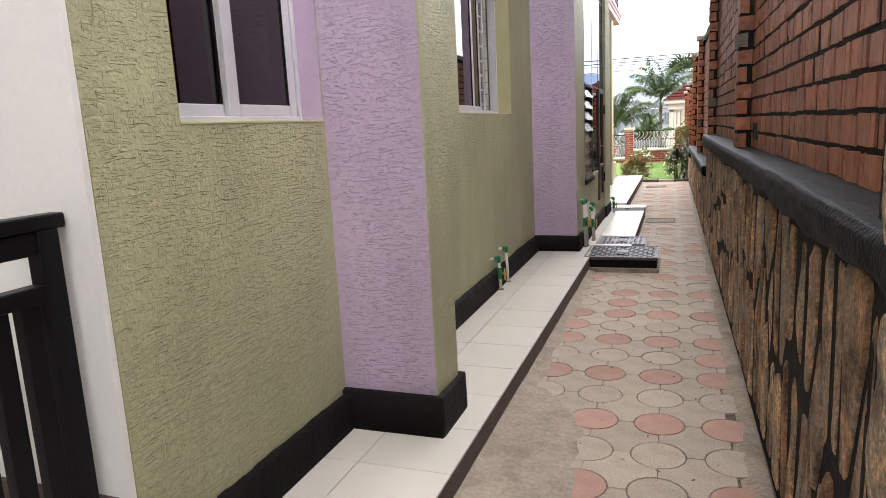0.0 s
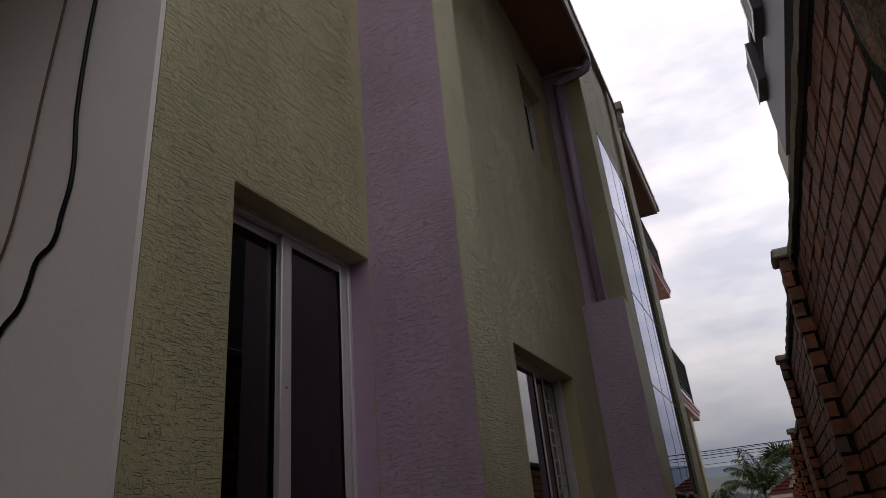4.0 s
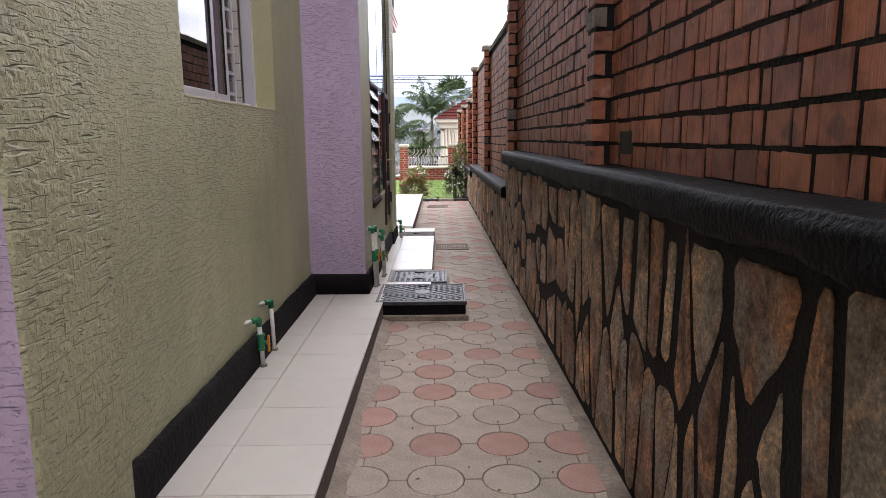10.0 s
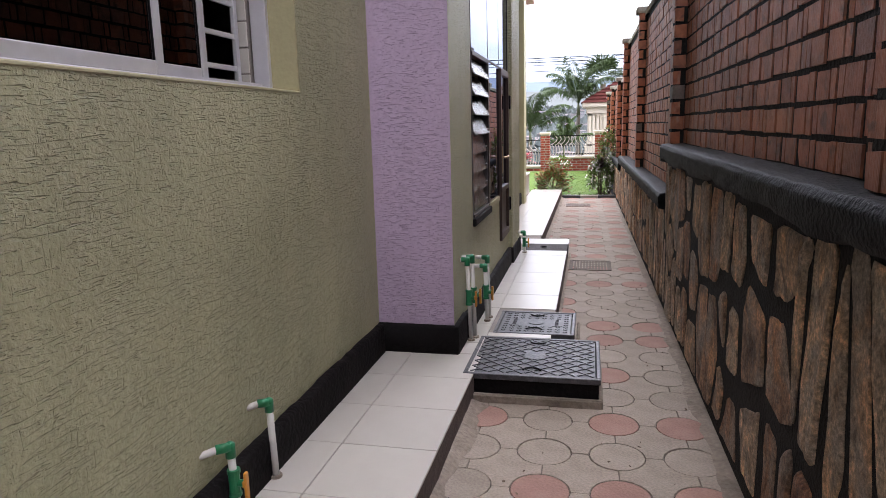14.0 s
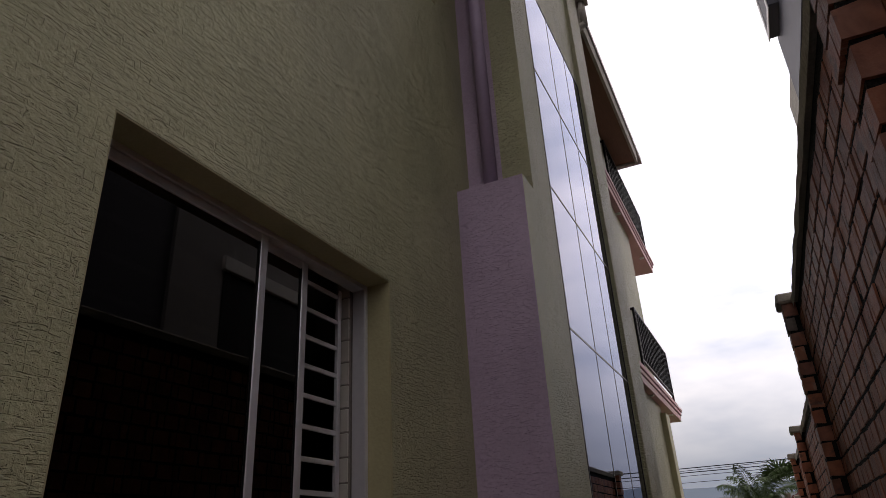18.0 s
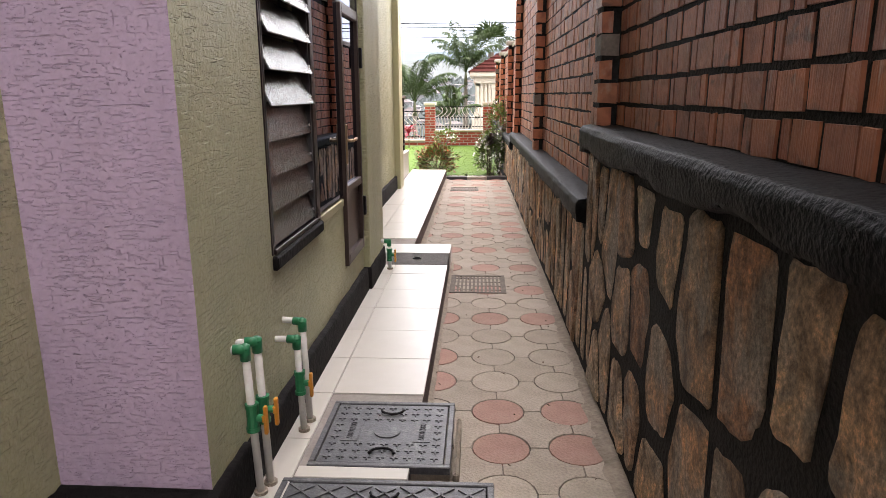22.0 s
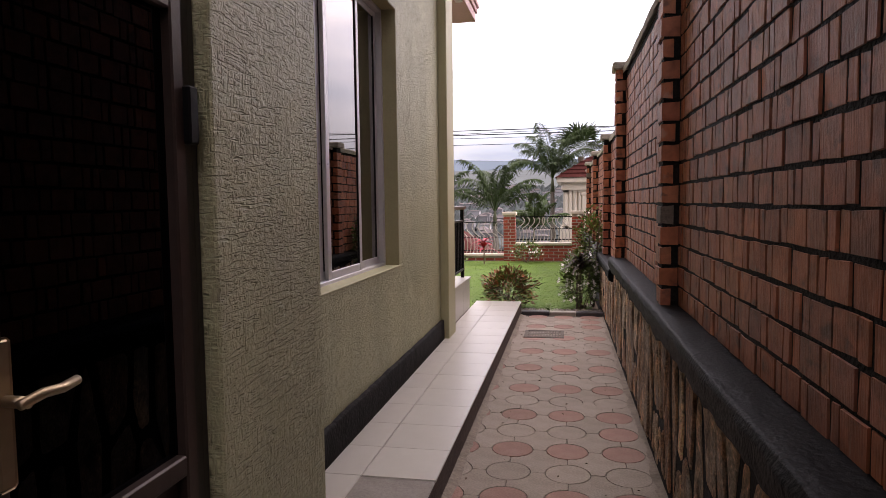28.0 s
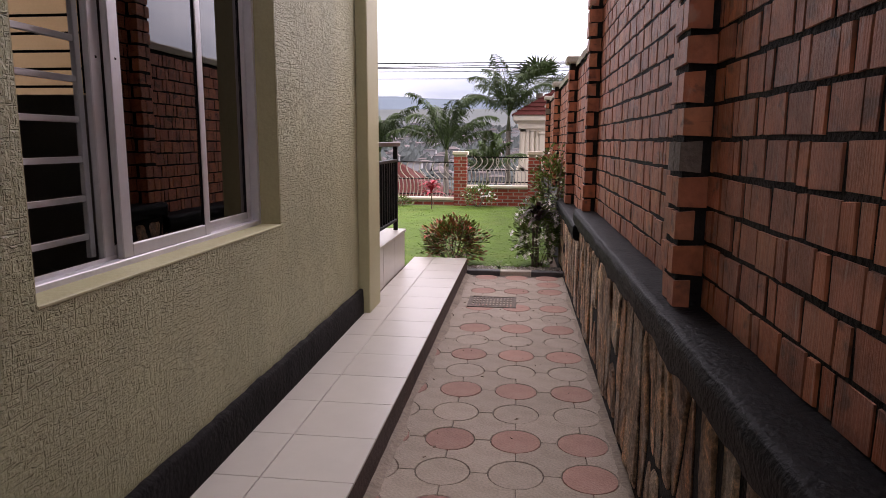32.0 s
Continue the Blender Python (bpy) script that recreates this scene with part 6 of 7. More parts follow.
bush("croton_bush", "rounded shrub with coppery and green leaves at the garden edge", (0.38, 17.2, 0.27), (0.44, 0.40, 0.33), ((M_LEAF, 1500, 0.06), (M_LEAF_RED, 1300, 0.06)), 4, (M_PETAL_RED, 10, 0.03))
bush("rose_bush", "loose white-flowering shrub beside the boundary wall", (1.36, 17.25, 0.36), (0.35, 0.36, 0.44), ((M_LEAF, 2600, 0.055),), 9, (M_PETAL, 150, 0.036))
bush("climbing_shrub", "tall thin shrub with small white flowers against the wall", (1.50, 17.5, 0.86), (0.24, 0.32, 0.54), ((M_LEAF, 1300, 0.055), (M_LEAF_RED, 260, 0.055)), 15, (M_PETAL, 20, 0.026))
bush("rose_bush", "small white-flowering shrub at the foot of the fence pier", (0.22, 23.9, 0.25), (0.48, 0.35, 0.30), ((M_LEAF, 520, 0.07),), 21, (M_PETAL, 26, 0.04))
bush("low_shrub", "low dark green shrub along the fence", (-1.5, 24.0, 0.08), (0.35, 0.25, 0.16), ((M_LEAF, 260, 0.07),), 25)


def rosette(name, label, at, n, length, material, seed, width=0.035, rise=0.0):
    """A plant of long arching leaves from one stem."""
    r = random.Random(seed)
    root = thing(name, label, "plant")
    bm = bmesh.new()
    tube(bm, (at[0], at[1], -0.02), (at[0], at[1], at[2] + 0.02), 0.014, 7)
    part("stem", bm, M_BARK, root)
    v, f = [], []
    for k in range(n):
        a, up = r.uniform(0, 6.283), r.uniform(0.2, 1.3)
        d, s = Vector((math.cos(a), math.sin(a), 0)), Vector((-math.sin(a), math.cos(a), 0))
        ln = length * r.uniform(0.7, 1.1)
        base = Vector((at[0], at[1], at[2] + rise * r.random()))
        prev = None
        for j in range(5):
            t = j / 4
            p = base + d * (ln * t * math.cos(up * (1 - 0.4 * t))) + Vector((0, 0, ln * (math.sin(up) * t - 0.55 * t * t)))
            w = width * math.sin(math.pi * min(1, 0.15 + 0.85 * t)) * 0.5 + 0.002
            cur = (tuple(p - s * w), tuple(p + s * w))
            if prev:
                i = len(v)
                v += [prev[0], prev[1], cur[1], cur[0]]
                f.append((i, i + 1, i + 2, i + 3))
            prev = cur
    o = new("leaves", raw_mesh("leaves", v, f, material))
    o.parent = root
    return root


rosette("dracaena", "dark maroon dracaena with strap leaves in the bed", (1.34, 17.05, 0.52), 46, 0.34, M_LEAF_DARK, 2, 0.04, 0.15)
rosette("dracaena", "young green strap-leaved plant above the dark one", (1.30, 17.12, 0.66), 12, 0.22, M_LEAF, 3, 0.03, 0.08)
rosette("agave", "small green spiky plant in the pebbles", (0.93, 16.86, 0.02), 16, 0.20, M_LEAF, 5, 0.02)
rosette("cordyline", "crimson cordyline in front of the garden fence", (-0.74, 23.4, 0.30), 40, 0.36, M_LEAF_PINK, 7, 0.07, 0.25)

# ---- garden fence: brick plinth, piers and curled ironwork ----
FY = 24.5


def fence_run(x0, x1, zlow, ztop, label):
    root = thing("garden_fence", label, "fence")
    v, f = [], []
    z, k = -0.15, 0
    while z < zlow - 0.12:
        x = x0 - (0.12 if k % 2 else 0.0)
        while x < x1:
            a, b = max(x0, x), min(x1, x + 0.213)
            if b - a > 0.03:
                n = len(v)
                yy = FY - 0.105 + rng.uniform(-0.003, 0.003)
                v += [(a, yy, z), (b, yy, z), (b, yy, z + 0.058), (a, yy, z + 0.058), (a, FY, z), (b, FY, z), (b, FY, z + 0.058), (a, FY, z + 0.058)]
                f += [(n, n + 1, n + 2, n + 3), (n, n + 4, n + 5, n + 1), (n + 3, n + 2, n + 6, n + 7), (n, n + 3, n + 7, n + 4), (n + 1, n + 5, n + 6, n + 2)]
            x += 0.235
        z += 0.075
        k += 1
    wall = part("plinth", boxes((x0, x1, FY - 0.10, FY + 0.10, -0.4, zlow - 0.06)), M_PALE, root)
    o = new("bricks", raw_mesh("bricks", v, f, M_FENCEBRICK))
    o.parent = wall
    o["kind"] = "stuff"
    part("coping", boxes((x0, x1, FY - 0.15, FY + 0.15, zlow - 0.06, zlow), bevel=0.01), M_IVORY, root, "ivory coping")
    part("rail", boxes((x0, x1, FY - 0.012, FY + 0.012, zlow + 0.06, zlow + 0.085), (x0, x1, FY - 0.012, FY + 0.012, (zlow + ztop) / 2 - 0.01, (zlow + ztop) / 2 + 0.01),
                       (x0, x1, FY - 0.012, FY + 0.012, ztop - 0.05, ztop - 0.025)), M_IRON, root, "dark iron rails")
    zm = (zlow + ztop) / 2
    n = max(3, int((x1 - x0) / 0.085))
    for i in range(n + 1):
        x = x0 + (x1 - x0) * i / n
        bm = bmesh.new()
        strand(bm, [(x + 0.035 * math.sin(j / 6 * 3.14), FY - 0.03 * math.sin(j / 6 * 3.14), zlow + 0.02 + (zm - zlow) * j / 6) for j in range(7)], 0.012, 5)
        part("bar", bm, M_FENCEIRON, root)
    n = max(3, int((x1 - x0) / 0.15))
    for i in range(n + 1):
        t = i / n
        x = x0 + (x1 - x0) * t
        side = 1 if t < 0.5 else -1
        bm = bmesh.new()
        pts = []
        for j in range(9):
            s = j / 8
            pts.append((x + side * 0.22 * math.sin(s * math.pi * 0.75) * (0.4 + 0.6 * abs(2 * t - 1)), FY, zm + (ztop - zm - 0.03) * s))
        strand(bm, pts, 0.013, 5)
        part("scroll_bar", bm, M_FENCEIRON, root)
    return root


def fence_pier(x, ztop, w=0.28):
    root = thing("fence_pier", "red brick fence pier with an ivory cap", "pier", group="fence piers")
    core = part("core", boxes((x - w / 2 + 0.004, x + w / 2 - 0.004, FY - w / 2 + 0.004, FY + w / 2 - 0.004, -0.4, ztop - 0.08)), M_PALE, root)
    z, k = -0.12, 0
    while z < ztop - 0.14:
        for a, b in (((-w / 2, 0.015), (0.035, w / 2)) if k % 2 else ((-w / 2, -0.035), (-0.015, w / 2))):
            part("brick", boxes((x + a, x + b, FY - w / 2, FY + w / 2, z, z + 0.058)), M_FENCEBRICK, core)
        z += 0.075
        k += 1
    part("cap", boxes((x - w / 2 - 0.03, x + w / 2 + 0.03, FY - w / 2 - 0.03, FY + w / 2 + 0.03, ztop - 0.08, ztop), bevel=0.012), M_IVORY, root)


fence_run(-6.0, -0.38, 0.16, 0.98, "low brick garden fence with pale curled ironwork, lower run")
fence_run(-0.10, 1.26, 0.44, 1.10, "brick garden fence with pale curled ironwork, upper run")
fence_run(1.54, 2.6, 0.44, 1.10, "brick garden fence with pale curled ironwork by the wall")
fence_pier(-0.24, 1.19)
fence_pier(1.40, 1.20)
fence_pier(-3.4, 1.02)

# ---- pavilion beyond the fence ----
pav = thing("garden_pavilion", "ivory columned pavilion with a maroon tiled hip roof", "pavilion")
PX0, PX1, PY0, PY1 = 1.0, 4.2, 30.0, 33.2
part("floor", boxes((PX0 - 0.1, PX1 + 0.1, PY0 - 0.1, PY1 + 0.1, -2.5, 0.55)), M_IVORY, pav)
part("cornice", boxes((PX0 - 0.05, PX1 + 0.05, PY0 - 0.05, PY1 + 0.05, 1.80, 2.02)), M_IVORY, pav)
part("eave", boxes((PX0 - 0.2, PX1 + 0.2, PY0 - 0.2, PY1 + 0.2, 2.02, 2.20), bevel=0.03), M_IVORY, pav)
bm = bmesh.new()
q = [bm.verts.new(c) for c in ((PX0 - 0.25, PY0 - 0.25, 2.2), (PX1 + 0.25, PY0 - 0.25, 2.2), (PX1 + 0.25, PY1 + 0.25, 2.2), (PX0 - 0.25, PY1 + 0.25, 2.2))]
apex = [bm.verts.new(((PX0 + PX1) / 2, (PY0 + PY1) / 2 - 0.3, 3.35)), bm.verts.new(((PX0 + PX1) / 2, (PY0 + PY1) / 2 + 0.3, 3.35))]
for fc in ((q[0], q[1], apex[0]), (q[1], q[2], apex[1], apex[0]), (q[2], q[3], apex[1]), (q[3], q[0], apex[0], apex[1])):
    bm.faces.new(fc)
roof = part("roof", bm, M_ROOFTILE, pav, "maroon tiled hip roof")
for k in range(1, 9):
    s = k / 9
    zc = 2.2 + 1.15 * s
    ex, ey = (PX1 - PX0 + 0.5) / 2 * (1 - s), (PY1 - PY0 + 0.5) / 2 * (1 - s) + 0.3 * s
    cx, cy = (PX0 + PX1) / 2, (PY0 + PY1) / 2
    part("tile_course", boxes((cx - ex - 0.02, cx + ex + 0.02, cy - ey - 0.04, cy - ey, zc - 0.02, zc + 0.02), (cx - ex - 0.04, cx - ex, cy - ey, cy + ey, zc - 0.02, zc + 0.02)), M_ROOFTILE, roof)
for i in range(4):
    for x, y in ((PX0 + 0.07 + i * 0.155, PY0 + 0.1), (PX0 + 0.1, PY0 + 0.1 + i * 0.9), (PX1 - 0.1 - i * 0.35, PY0 + 0.1)):
        bm = bmesh.new()
        tube(bm, (x, y, 0.55), (x, y, 1.80), 0.07, 12, 0.06)
        quad_box(bm, x - 0.09, x + 0.09, y - 0.09, y + 0.09, 0.55, 0.63)
        quad_box(bm, x - 0.085, x + 0.085, y - 0.085, y + 0.085, 1.72, 1.80)
        part("column", bm, M_IVORY, pav)
part("back_wall", boxes((PX0 + 0.3, PX1, PY0 + 1.6, PY0 + 1.75, 0.55, 1.8)), M_IVORY, pav)
part("corner_pier", boxes((PX0 + 0.60, PX0 + 0.80, PY0 + 0.02, PY0 + 0.22, 0.55, 1.80), (PX0 + 0.57, PX0 + 0.83, PY0 - 0.01, PY0 + 0.25, 1.62, 1.70), bevel=0.01), M_IVORY, pav, "ivory corner pier with a moulded band")
part("parapet", boxes((PX0 - 0.02, PX0 + 0.60, PY0 + 0.04, PY0 + 0.16, 0.55, 0.78)), M_IVORY, pav)
for i in range(11):
    bm = bmesh.new()
    xb = PX0 + 0.86 + i * 0.075
    strand(bm, [(xb + 0.03 * math.sin(j * 1.05 + i), PY0 + 0.12, 0.60 + 0.2 * j) for j in range(7)], 0.012, 5)
    part("screen_bar", bm, M_FENCEIRON, pav)


# ---- palms ----
def frond(v, f, base, az, length, arch, r, leaflets=40):
    """One feather frond: an arched midrib, narrow hanging leaflets in two uneven rows, thinning to the tip."""
    d, s = Vector((math.cos(az), math.sin(az), 0)), Vector((-math.sin(az), math.cos(az), 0))
    pts = [base]
    droop = r.uniform(0.8, 1.7)
    sway = r.uniform(-0.25, 0.25)
    for j in range(leaflets):
        t = (j + 1) / leaflets
        ang = arch - droop * t ** 2.3
        pts.append(pts[-1] + (d * math.cos(ang) + s * sway * t + Vector((0, 0, math.sin(ang)))) * (length / leaflets))
    for j in range(leaflets):
        w = 0.022 * (1 - j / leaflets) + 0.004
        i = len(v)
        v += [tuple(pts[j] - s * w), tuple(pts[j] + s * w), tuple(pts[j + 1] + s * w * 0.8), tuple(pts[j + 1] - s * w * 0.8)]
        f.append((i, i + 1, i + 2, i + 3))
        if j < 7:
            continue
        t = j / leaflets
        ll = length * 0.33 * math.sin(math.pi * (0.16 + 0.74 * t)) * r.uniform(0.8, 1.15)
        along = (pts[j + 1] - pts[j]).normalized()
        for side in (1, -1):
            for off in (0.0, 0.5):
                if r.random() < 0.03:
                    continue
                p = pts[j].lerp(pts[j + 1], off)
                hang = r.uniform(0.3, 1.05)
                tip = p + s * side * ll * r.uniform(0.35, 0.7) + along * ll * r.uniform(0.4, 0.7) + Vector((0, 0, -ll * hang * 0.75))
                mid = p + s * side * ll * 0.33 + along * ll * 0.30 + Vector((0, 0, -ll * hang * 0.12))
                wv = along * 0.015
                i = len(v)
                v += [tuple(p), tuple(mid + wv), tuple(tip), tuple(mid - wv)]
                f.append((i, i + 1, i + 2, i + 3))


def palm(name, label, x, y, zfoot, zcrown, fronds, length, radius, seed):
    r = random.Random(seed)
    root = thing(name, label, "palm tree", group="palm trees")
    bm = bmesh.new()
    n = 18
    for k in range(n):
        a, b = zfoot + (zcrown - zfoot) * k / n, zfoot + (zcrown - zfoot) * (k + 1) / n
        tube(bm, (x, y, a), (x, y, b), radius * (1.15 - 0.4 * k / n), 10, radius * (1.05 - 0.4 * k / n))
    part("trunk", bm, M_PALMBARK, root, "pale ringed trunk")
    bm = bmesh.new()
    tube(bm, (x, y, zcrown - 0.1), (x, y, zcrown + 0.42), radius * 0.80, 10, radius * 0.32)
    part("crownshaft", bm, M_SHAFT, root, "smooth green crownshaft", smooth=True)
    for k in range(fronds):
        v, f = [], []
        az = k * 2.39996 + r.uniform(-0.35, 0.35)
        frond(v, f, Vector((x, y, zcrown + 0.34)), az, length * r.uniform(0.8, 1.15), 1.45 - 0.95 * (k / fronds) ** 1.3 + r.uniform(-0.10, 0.10), r)
        o = new("frond", raw_mesh("frond", v, f, M_FROND))
        o.parent = root
    return root


palm("palm_tree", "feather palm with arching green fronds beyond the fence", -1.10, 29.0, -2.0, 0.78, 15, 2.0, 0.10, 5)
palm("palm_tree", "taller feather palm with a slim pale trunk", 0.64, 31.0, -2.2, 1.85, 16, 1.95, 0.10, 8)
palm("palm_tree", "feather palm seen beside the house corner", -3.3, 30.0, -2.2, 0.7, 13, 1.8, 0.10, 31)
palm("palm_tree", "low young palm behind the garden fence", 0.25, 26.5, -1.2, 0.30, 11, 1.1, 0.06, 17)


def fan_palm(x, y, zfoot, zcrown, seed):
    r = random.Random(seed)
    root = thing("palm_tree", "dense dark fan palm above the pavilion roof", "palm tree", group="palm trees")
    bm = bmesh.new()
    tube(bm, (x, y, zfoot), (x, y, zcrown), 0.16, 10, 0.12)
    part("trunk", bm, M_BARK, root)
    v, f = [], []
    for k in range(60):
        az, el = k * 2.39996, r.uniform(-0.5, 1.35)
        d = Vector((math.cos(az) * math.cos(el), math.sin(az) * math.cos(el), math.sin(el)))
        hub = Vector((x, y, zcrown)) + d * r.uniform(0.5, 0.8)
        up = Vector((0, 0, 1))
        s = d.cross(up).normalized() if abs(d.z) < 0.98 else Vector((1, 0, 0))
        t = s.cross(d).normalized()
        for b in range(11):
            a = radians(-80 + 16 * b)
            e = d * math.cos(a) + s * math.sin(a)
            ln = 0.70 * r.uniform(0.85, 1.15)
            side = e.cross(t).normalized() * 0.03
            i = len(v)
            v += [tuple(hub), tuple(hub + e * ln * 0.6 + side), tuple(hub + e * ln + Vector((0, 0, -0.12))), tuple(hub + e * ln * 0.6 - side)]
            f.append((i, i + 1, i + 2, i + 3))
    o = new("crown", raw_mesh("crown", v, f, M_FROND))
    o.parent = root


fan_palm(1.62, 33.0, -2.5, 3.05, 6)

# ---- overhead cables ----
for k, (z, x0, dz) in enumerate(((5.05, -30, 0.0), (4.88, -30, -0.05), (4.72, -30, -0.02), (4.45, -30, -0.1), (4.75, -9, 0.95))):
    bm = bmesh.new()
    pts = [(x0 + (30 - x0) * j / 16, 40 + 0.15 * k, z + dz * j / 16 - 0.35 * (1 - (2 * j / 16 - 1) ** 2) * 0.5) for j in range(17)]
    strand(bm, pts, 0.022 if k < 2 else 0.013, 5)
    tagged(part("overhead_cable", bm, M_IRON), "thin black overhead cable against the sky", "cable", group="overhead cables")

# ---- house below the garden, far town and hills ----
lower = thing("hillside_house", "house below the garden with a maroon tiled roof", "house")
part("wall", boxes((-9.0, -1.6, 33.0, 40.0, -6.0, -1.5)), M_IVORY, lower)
bm = bmesh.new()
q = [bm.verts.new(c) for c in ((-9.6, 32.4, -1.5), (-1.0, 32.4, -1.5), (-1.0, 40.6, -1.5), (-9.6, 40.6, -1.5))]
ap = [bm.verts.new((-6.5, 36.5, 0.55)), bm.verts.new((-3.9, 36.5, 0.55))]
for fc in ((q[0], q[1], ap[1], ap[0]), (q[1], q[2], ap[1]), (q[2], q[3], ap[0], ap[1]), (q[3], q[0], ap[0])):
    bm.faces.new(fc)
part("roof", bm, M_ROOFTILE, lower, "maroon tiled roof")

# no haze in the air: its blue-grey veil is mixed into these colours
M_FARHILL = mat("haze_tinted_far_hill", (0.15, 0.195, 0.245), 1.0, var=0.08, scale=0.02)
M_FARTREE = mat("haze_tinted_tree_green", (0.060, 0.074, 0.074), 1.0, var=0.3, rand=0.35)
M_FARWALL = mat("haze_tinted_pale_walls", (0.29, 0.29, 0.31), 0.9, rand=0.5)
M_FARROOF = mat("haze_tinted_roofs", (0.118, 0.100, 0.102), 0.9, rand=0.6)


def slope_z(y):
    for (a, za), (b, zb) in zip(zip(ground_rows, ground_z), zip(ground_rows[1:], ground_z[1:])):
        if a <= y <= b:
            return za + (zb - za) * (y - a) / (b - a)
    return 0.0


bm = bmesh.new()
prev = None
for i in range(61):
    x = -1300 + 2600 * i / 60
    h = 52 + 16 * noise.noise(Vector((x * 0.004, 1, 0))) + 5 * noise.noise(Vector((x * 0.02, 4, 0))) - 0.012 * max(0, x + 150)
    cur = (bm.verts.new((x, 760, -35)), bm.verts.new((x, 900, h + 6)), bm.verts.new((x, 1300, h + 8)))
    if prev:
        bm.faces.new((prev[0], cur[0], cur[1], prev[1]))
        bm.faces.new((prev[1], cur[1], cur[2], prev[2]))
    prev = cur
tagged(part("backdrop_hill", bm, M_FARHILL), "far hill ridge under the clouds, tinted blue-grey for haze", "hill", kind="structure")
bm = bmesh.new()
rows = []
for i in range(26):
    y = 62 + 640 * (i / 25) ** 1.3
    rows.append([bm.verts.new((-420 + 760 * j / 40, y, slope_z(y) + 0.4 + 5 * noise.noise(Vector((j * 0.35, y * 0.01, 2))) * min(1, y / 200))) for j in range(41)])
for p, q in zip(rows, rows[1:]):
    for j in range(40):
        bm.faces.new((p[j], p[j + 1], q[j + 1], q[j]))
tagged(part("backdrop_slope", bm, M_TOWNGREEN, smooth=True), "green built-up hillside across the valley, haze put into its colour", "hillside", kind="structure")

rng = random.Random(19)
tv, tf, wv, wf, rv, rf = [], [], [], [], [], []
for k in range(2200):
    y = 70 + 560 * rng.random() ** 0.8
    x = rng.uniform(-0.34, 0.10) * y + rng.uniform(-6, 6)
    z = slope_z(y) + 1.5
    s = rng.uniform(2.0, 4.5) * (0.6 + y / 700)
    n = len(tv)
    for dx, dy, dz in ((1, 0, 0.2), (-1, 0, 0.3), (0, 1, 0.2), (0, -1, 0.2), (0.1, 0, 1.1), (0, 0, -0.8)):
        tv.append((x + s * dx * rng.uniform(0.6, 1.2), y + s * dy, z + s * dz * rng.uniform(0.7, 1.2)))
    tf += [(n + a, n + b, n + c) for a, b, c in ((0, 2, 4), (2, 1, 4), (1, 3, 4), (3, 0, 4), (2, 0, 5), (1, 2, 5), (3, 1, 5), (0, 3, 5))]
for k in range(420):
    y = 150 + 480 * rng.random() ** 0.9
    x = rng.uniform(-0.34, 0.10) * y
    z = slope_z(y)
    w, d, h = rng.uniform(2, 5), rng.uniform(2, 5), rng.uniform(2.5, 7.0)
    for (V, F, z0, z1, g) in ((wv, wf, z - 2, z + h, 0.0), (rv, rf, z + h, z + h + rng.uniform(0.4, 2.0), 0.5)):
        n = len(V)
        a, b = (w + g, d + g) if g else (w, d)
        t = 0.25 if g else 1.0
        V += [(x - a, y - b, z0), (x + a, y - b, z0), (x + a, y + b, z0), (x - a, y + b, z0), (x - a * t, y - b * t, z1), (x + a * t, y - b * t, z1), (x + a * t, y + b * t, z1), (x - a * t, y + b * t, z1)]
        F += [(n, n + 1, n + 5, n + 4), (n + 1, n + 2, n + 6, n + 5), (n + 2, n + 3, n + 7, n + 6), (n + 3, n, n + 4, n + 7), (n + 4, n + 5, n + 6, n + 7)]
tagged(new("far_trees", raw_mesh("far_trees", tv, tf, M_FARTREE)), "far trees scattered over the hillside, haze put into their colour", "trees", kind="stuff")
tagged(new("far_houses", raw_mesh("far_houses", wv, wf, M_FARWALL)), "pale far houses on the hillside, haze put into their colour", "houses", kind="stuff")
tagged(new("far_roofs", raw_mesh("far_roofs", rv, rf, M_FARROOF)), "red and grey roofs of far houses, haze put into their colour", "roofs", kind="stuff")
villa = thing("white_villa", "white stepped apartment villa on the far hillside", "house")
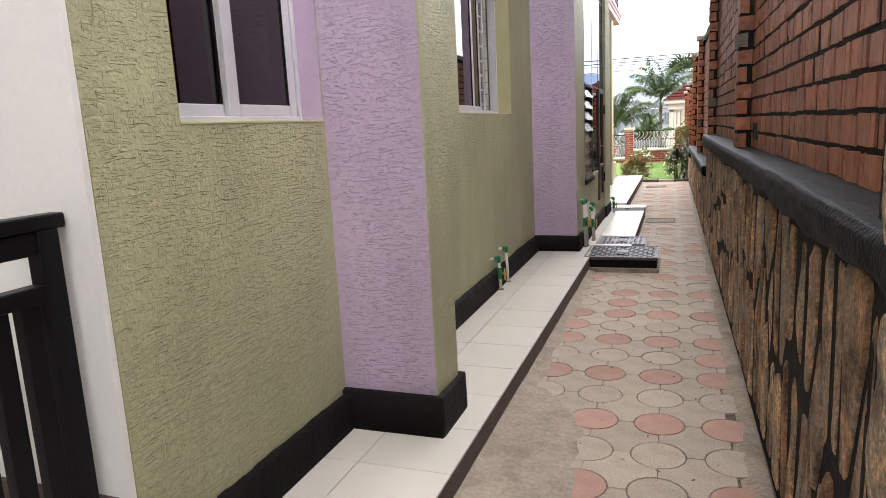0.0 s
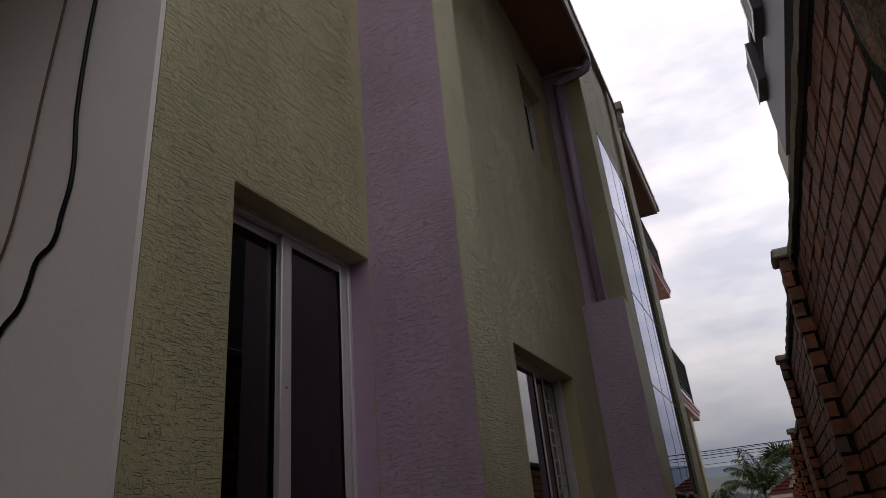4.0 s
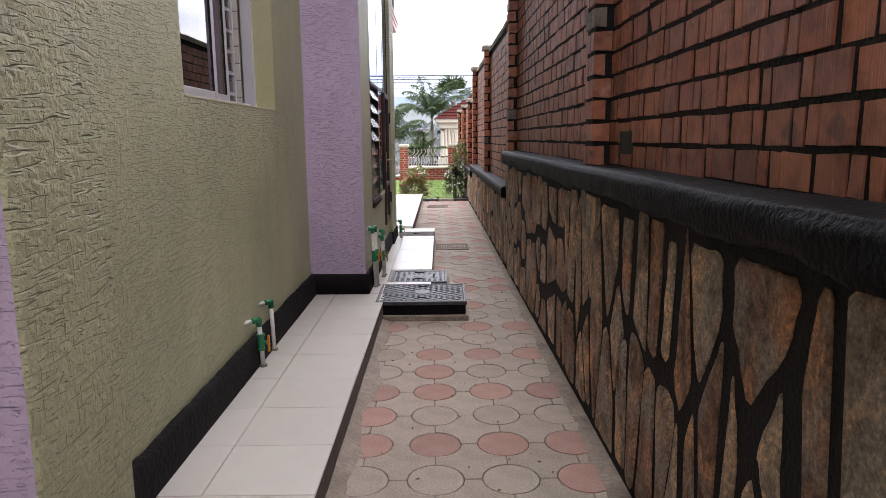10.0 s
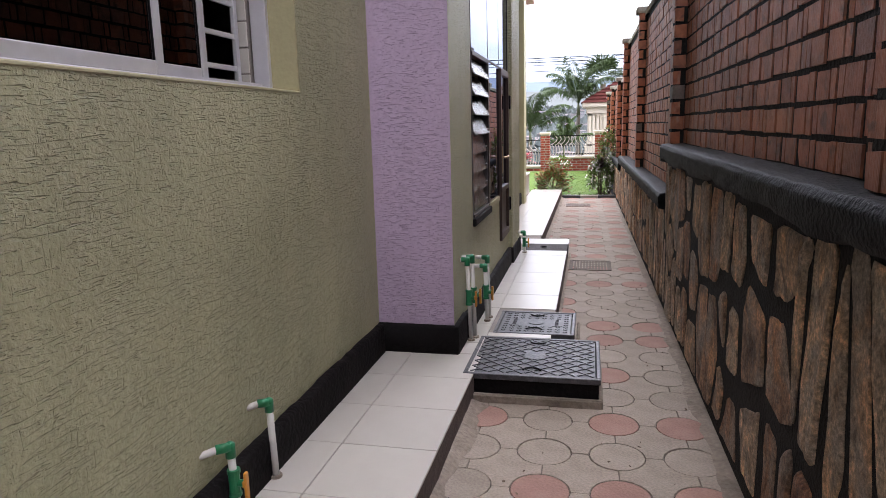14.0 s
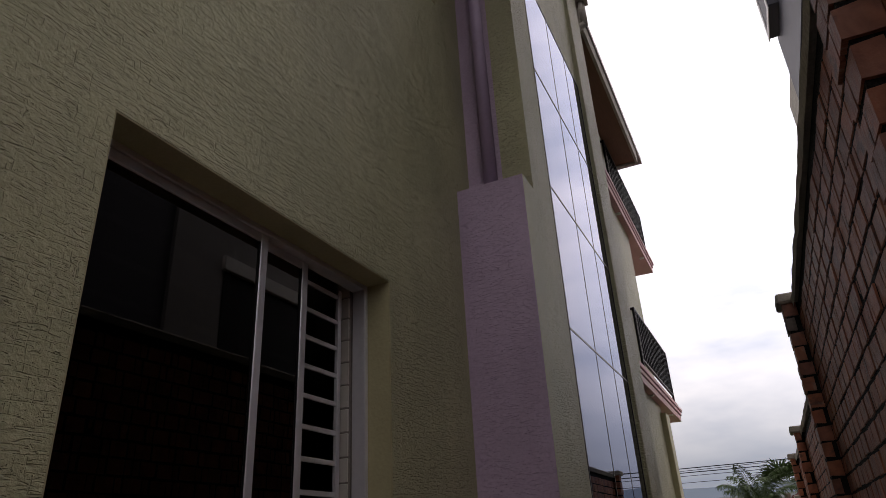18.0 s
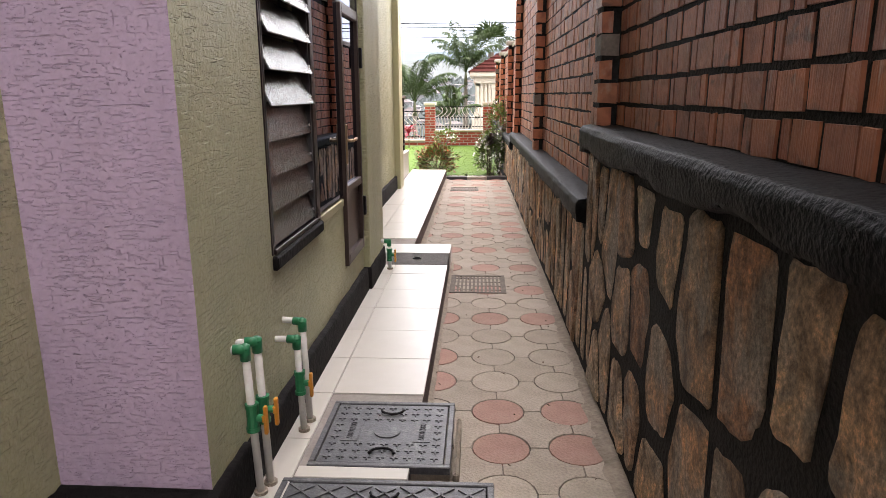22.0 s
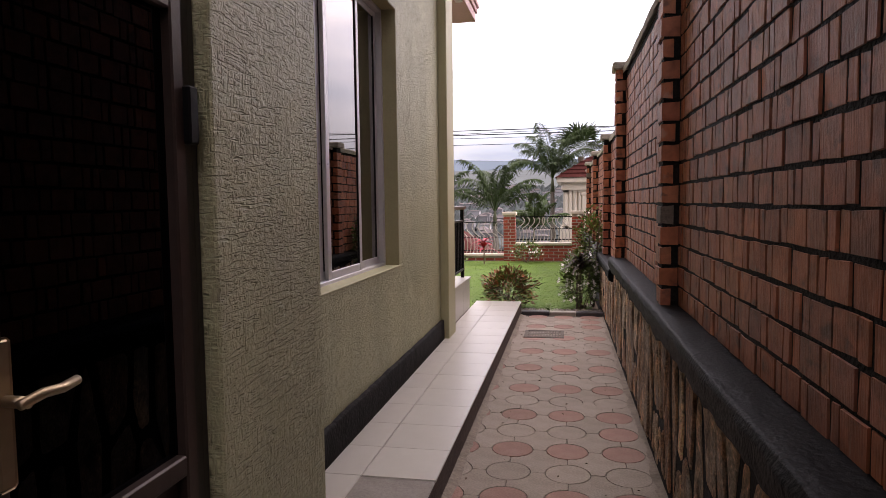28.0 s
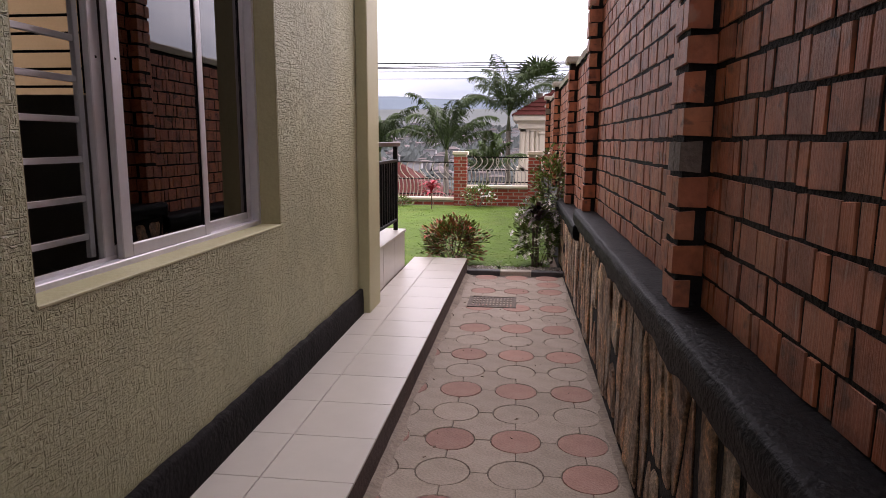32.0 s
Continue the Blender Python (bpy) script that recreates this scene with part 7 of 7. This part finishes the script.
for k in range(4):
    part("storey", boxes((-19.5 + 0.5 * k, -12.5, 150, 158, -22 + 3.0 * k, -19.3 + 3.0 * k)), M_WHITE, villa)
    part("window_band", boxes((-19.0 + 0.5 * k, -13.0, 149.9, 150.0, -21 + 3.0 * k, -20 + 3.0 * k)), M_SLATE, villa)

pier = tagged(part("pillar_gate", boxes((1.742, 2.1, 0.95, 1.80, -0.2, 3.3), bevel=0.02), M_MORTAR), "black mortared stone pillar in the boundary wall", "pillar", kind="structure")
rng = random.Random(41)
zc = 0.02
while zc < 3.2:
    hh = rng.uniform(0.35, 0.7)
    for y0, y1 in ((0.98, 1.28), (1.31, 1.64)):
        yc, zm = (y0 + y1) / 2, zc + hh / 2
        outline = [(y0 + rng.uniform(0, 0.05), zc), (y1 - rng.uniform(0, 0.06), zc + 0.02), (y1, zm), (y1 - rng.uniform(0.01, 0.06), zc + hh - 0.05), (yc, zc + hh - 0.03), (y0 + 0.01, zc + hh - 0.06)]
        o = new("stone", stone_mesh(outline, 0.02, rng))
        o.location, o.parent = (1.764, 0, 0), pier
    zc += hh

# ---- leaf bits and grit on the paving ----
rng = random.Random(63)
lv, lf = [], []
for k in range(190):
    y = 1.4 + 14.8 * rng.random()
    x = rng.uniform(0.68, 1.62) if y < 10.9 else rng.uniform(0.66, 1.55)
    if 6.6 < y < 8.1 and x < 1.24:
        continue
    a, s = rng.uniform(0, 6.283), rng.choice((0.004, 0.006, 0.009, 0.013))
    c, d = s * math.cos(a), s * math.sin(a)
    n = len(lv)
    lv += [(x - c, y - d, 0.006), (x + d * 0.5, y - c * 0.5, 0.007), (x + c, y + d, 0.010), (x - d * 0.5, y + c * 0.5, 0.012), (x, y, 0.004)]
    lf += [(n, n + 1, n + 2, n + 3), (n, n + 4, n + 1), (n + 1, n + 4, n + 2), (n + 2, n + 4, n + 3), (n + 3, n + 4, n)]
tagged(new("litter", raw_mesh("litter", lv, lf, M_SOIL)), "dry leaf bits and grit scattered over the pavers", "litter", kind="stuff")
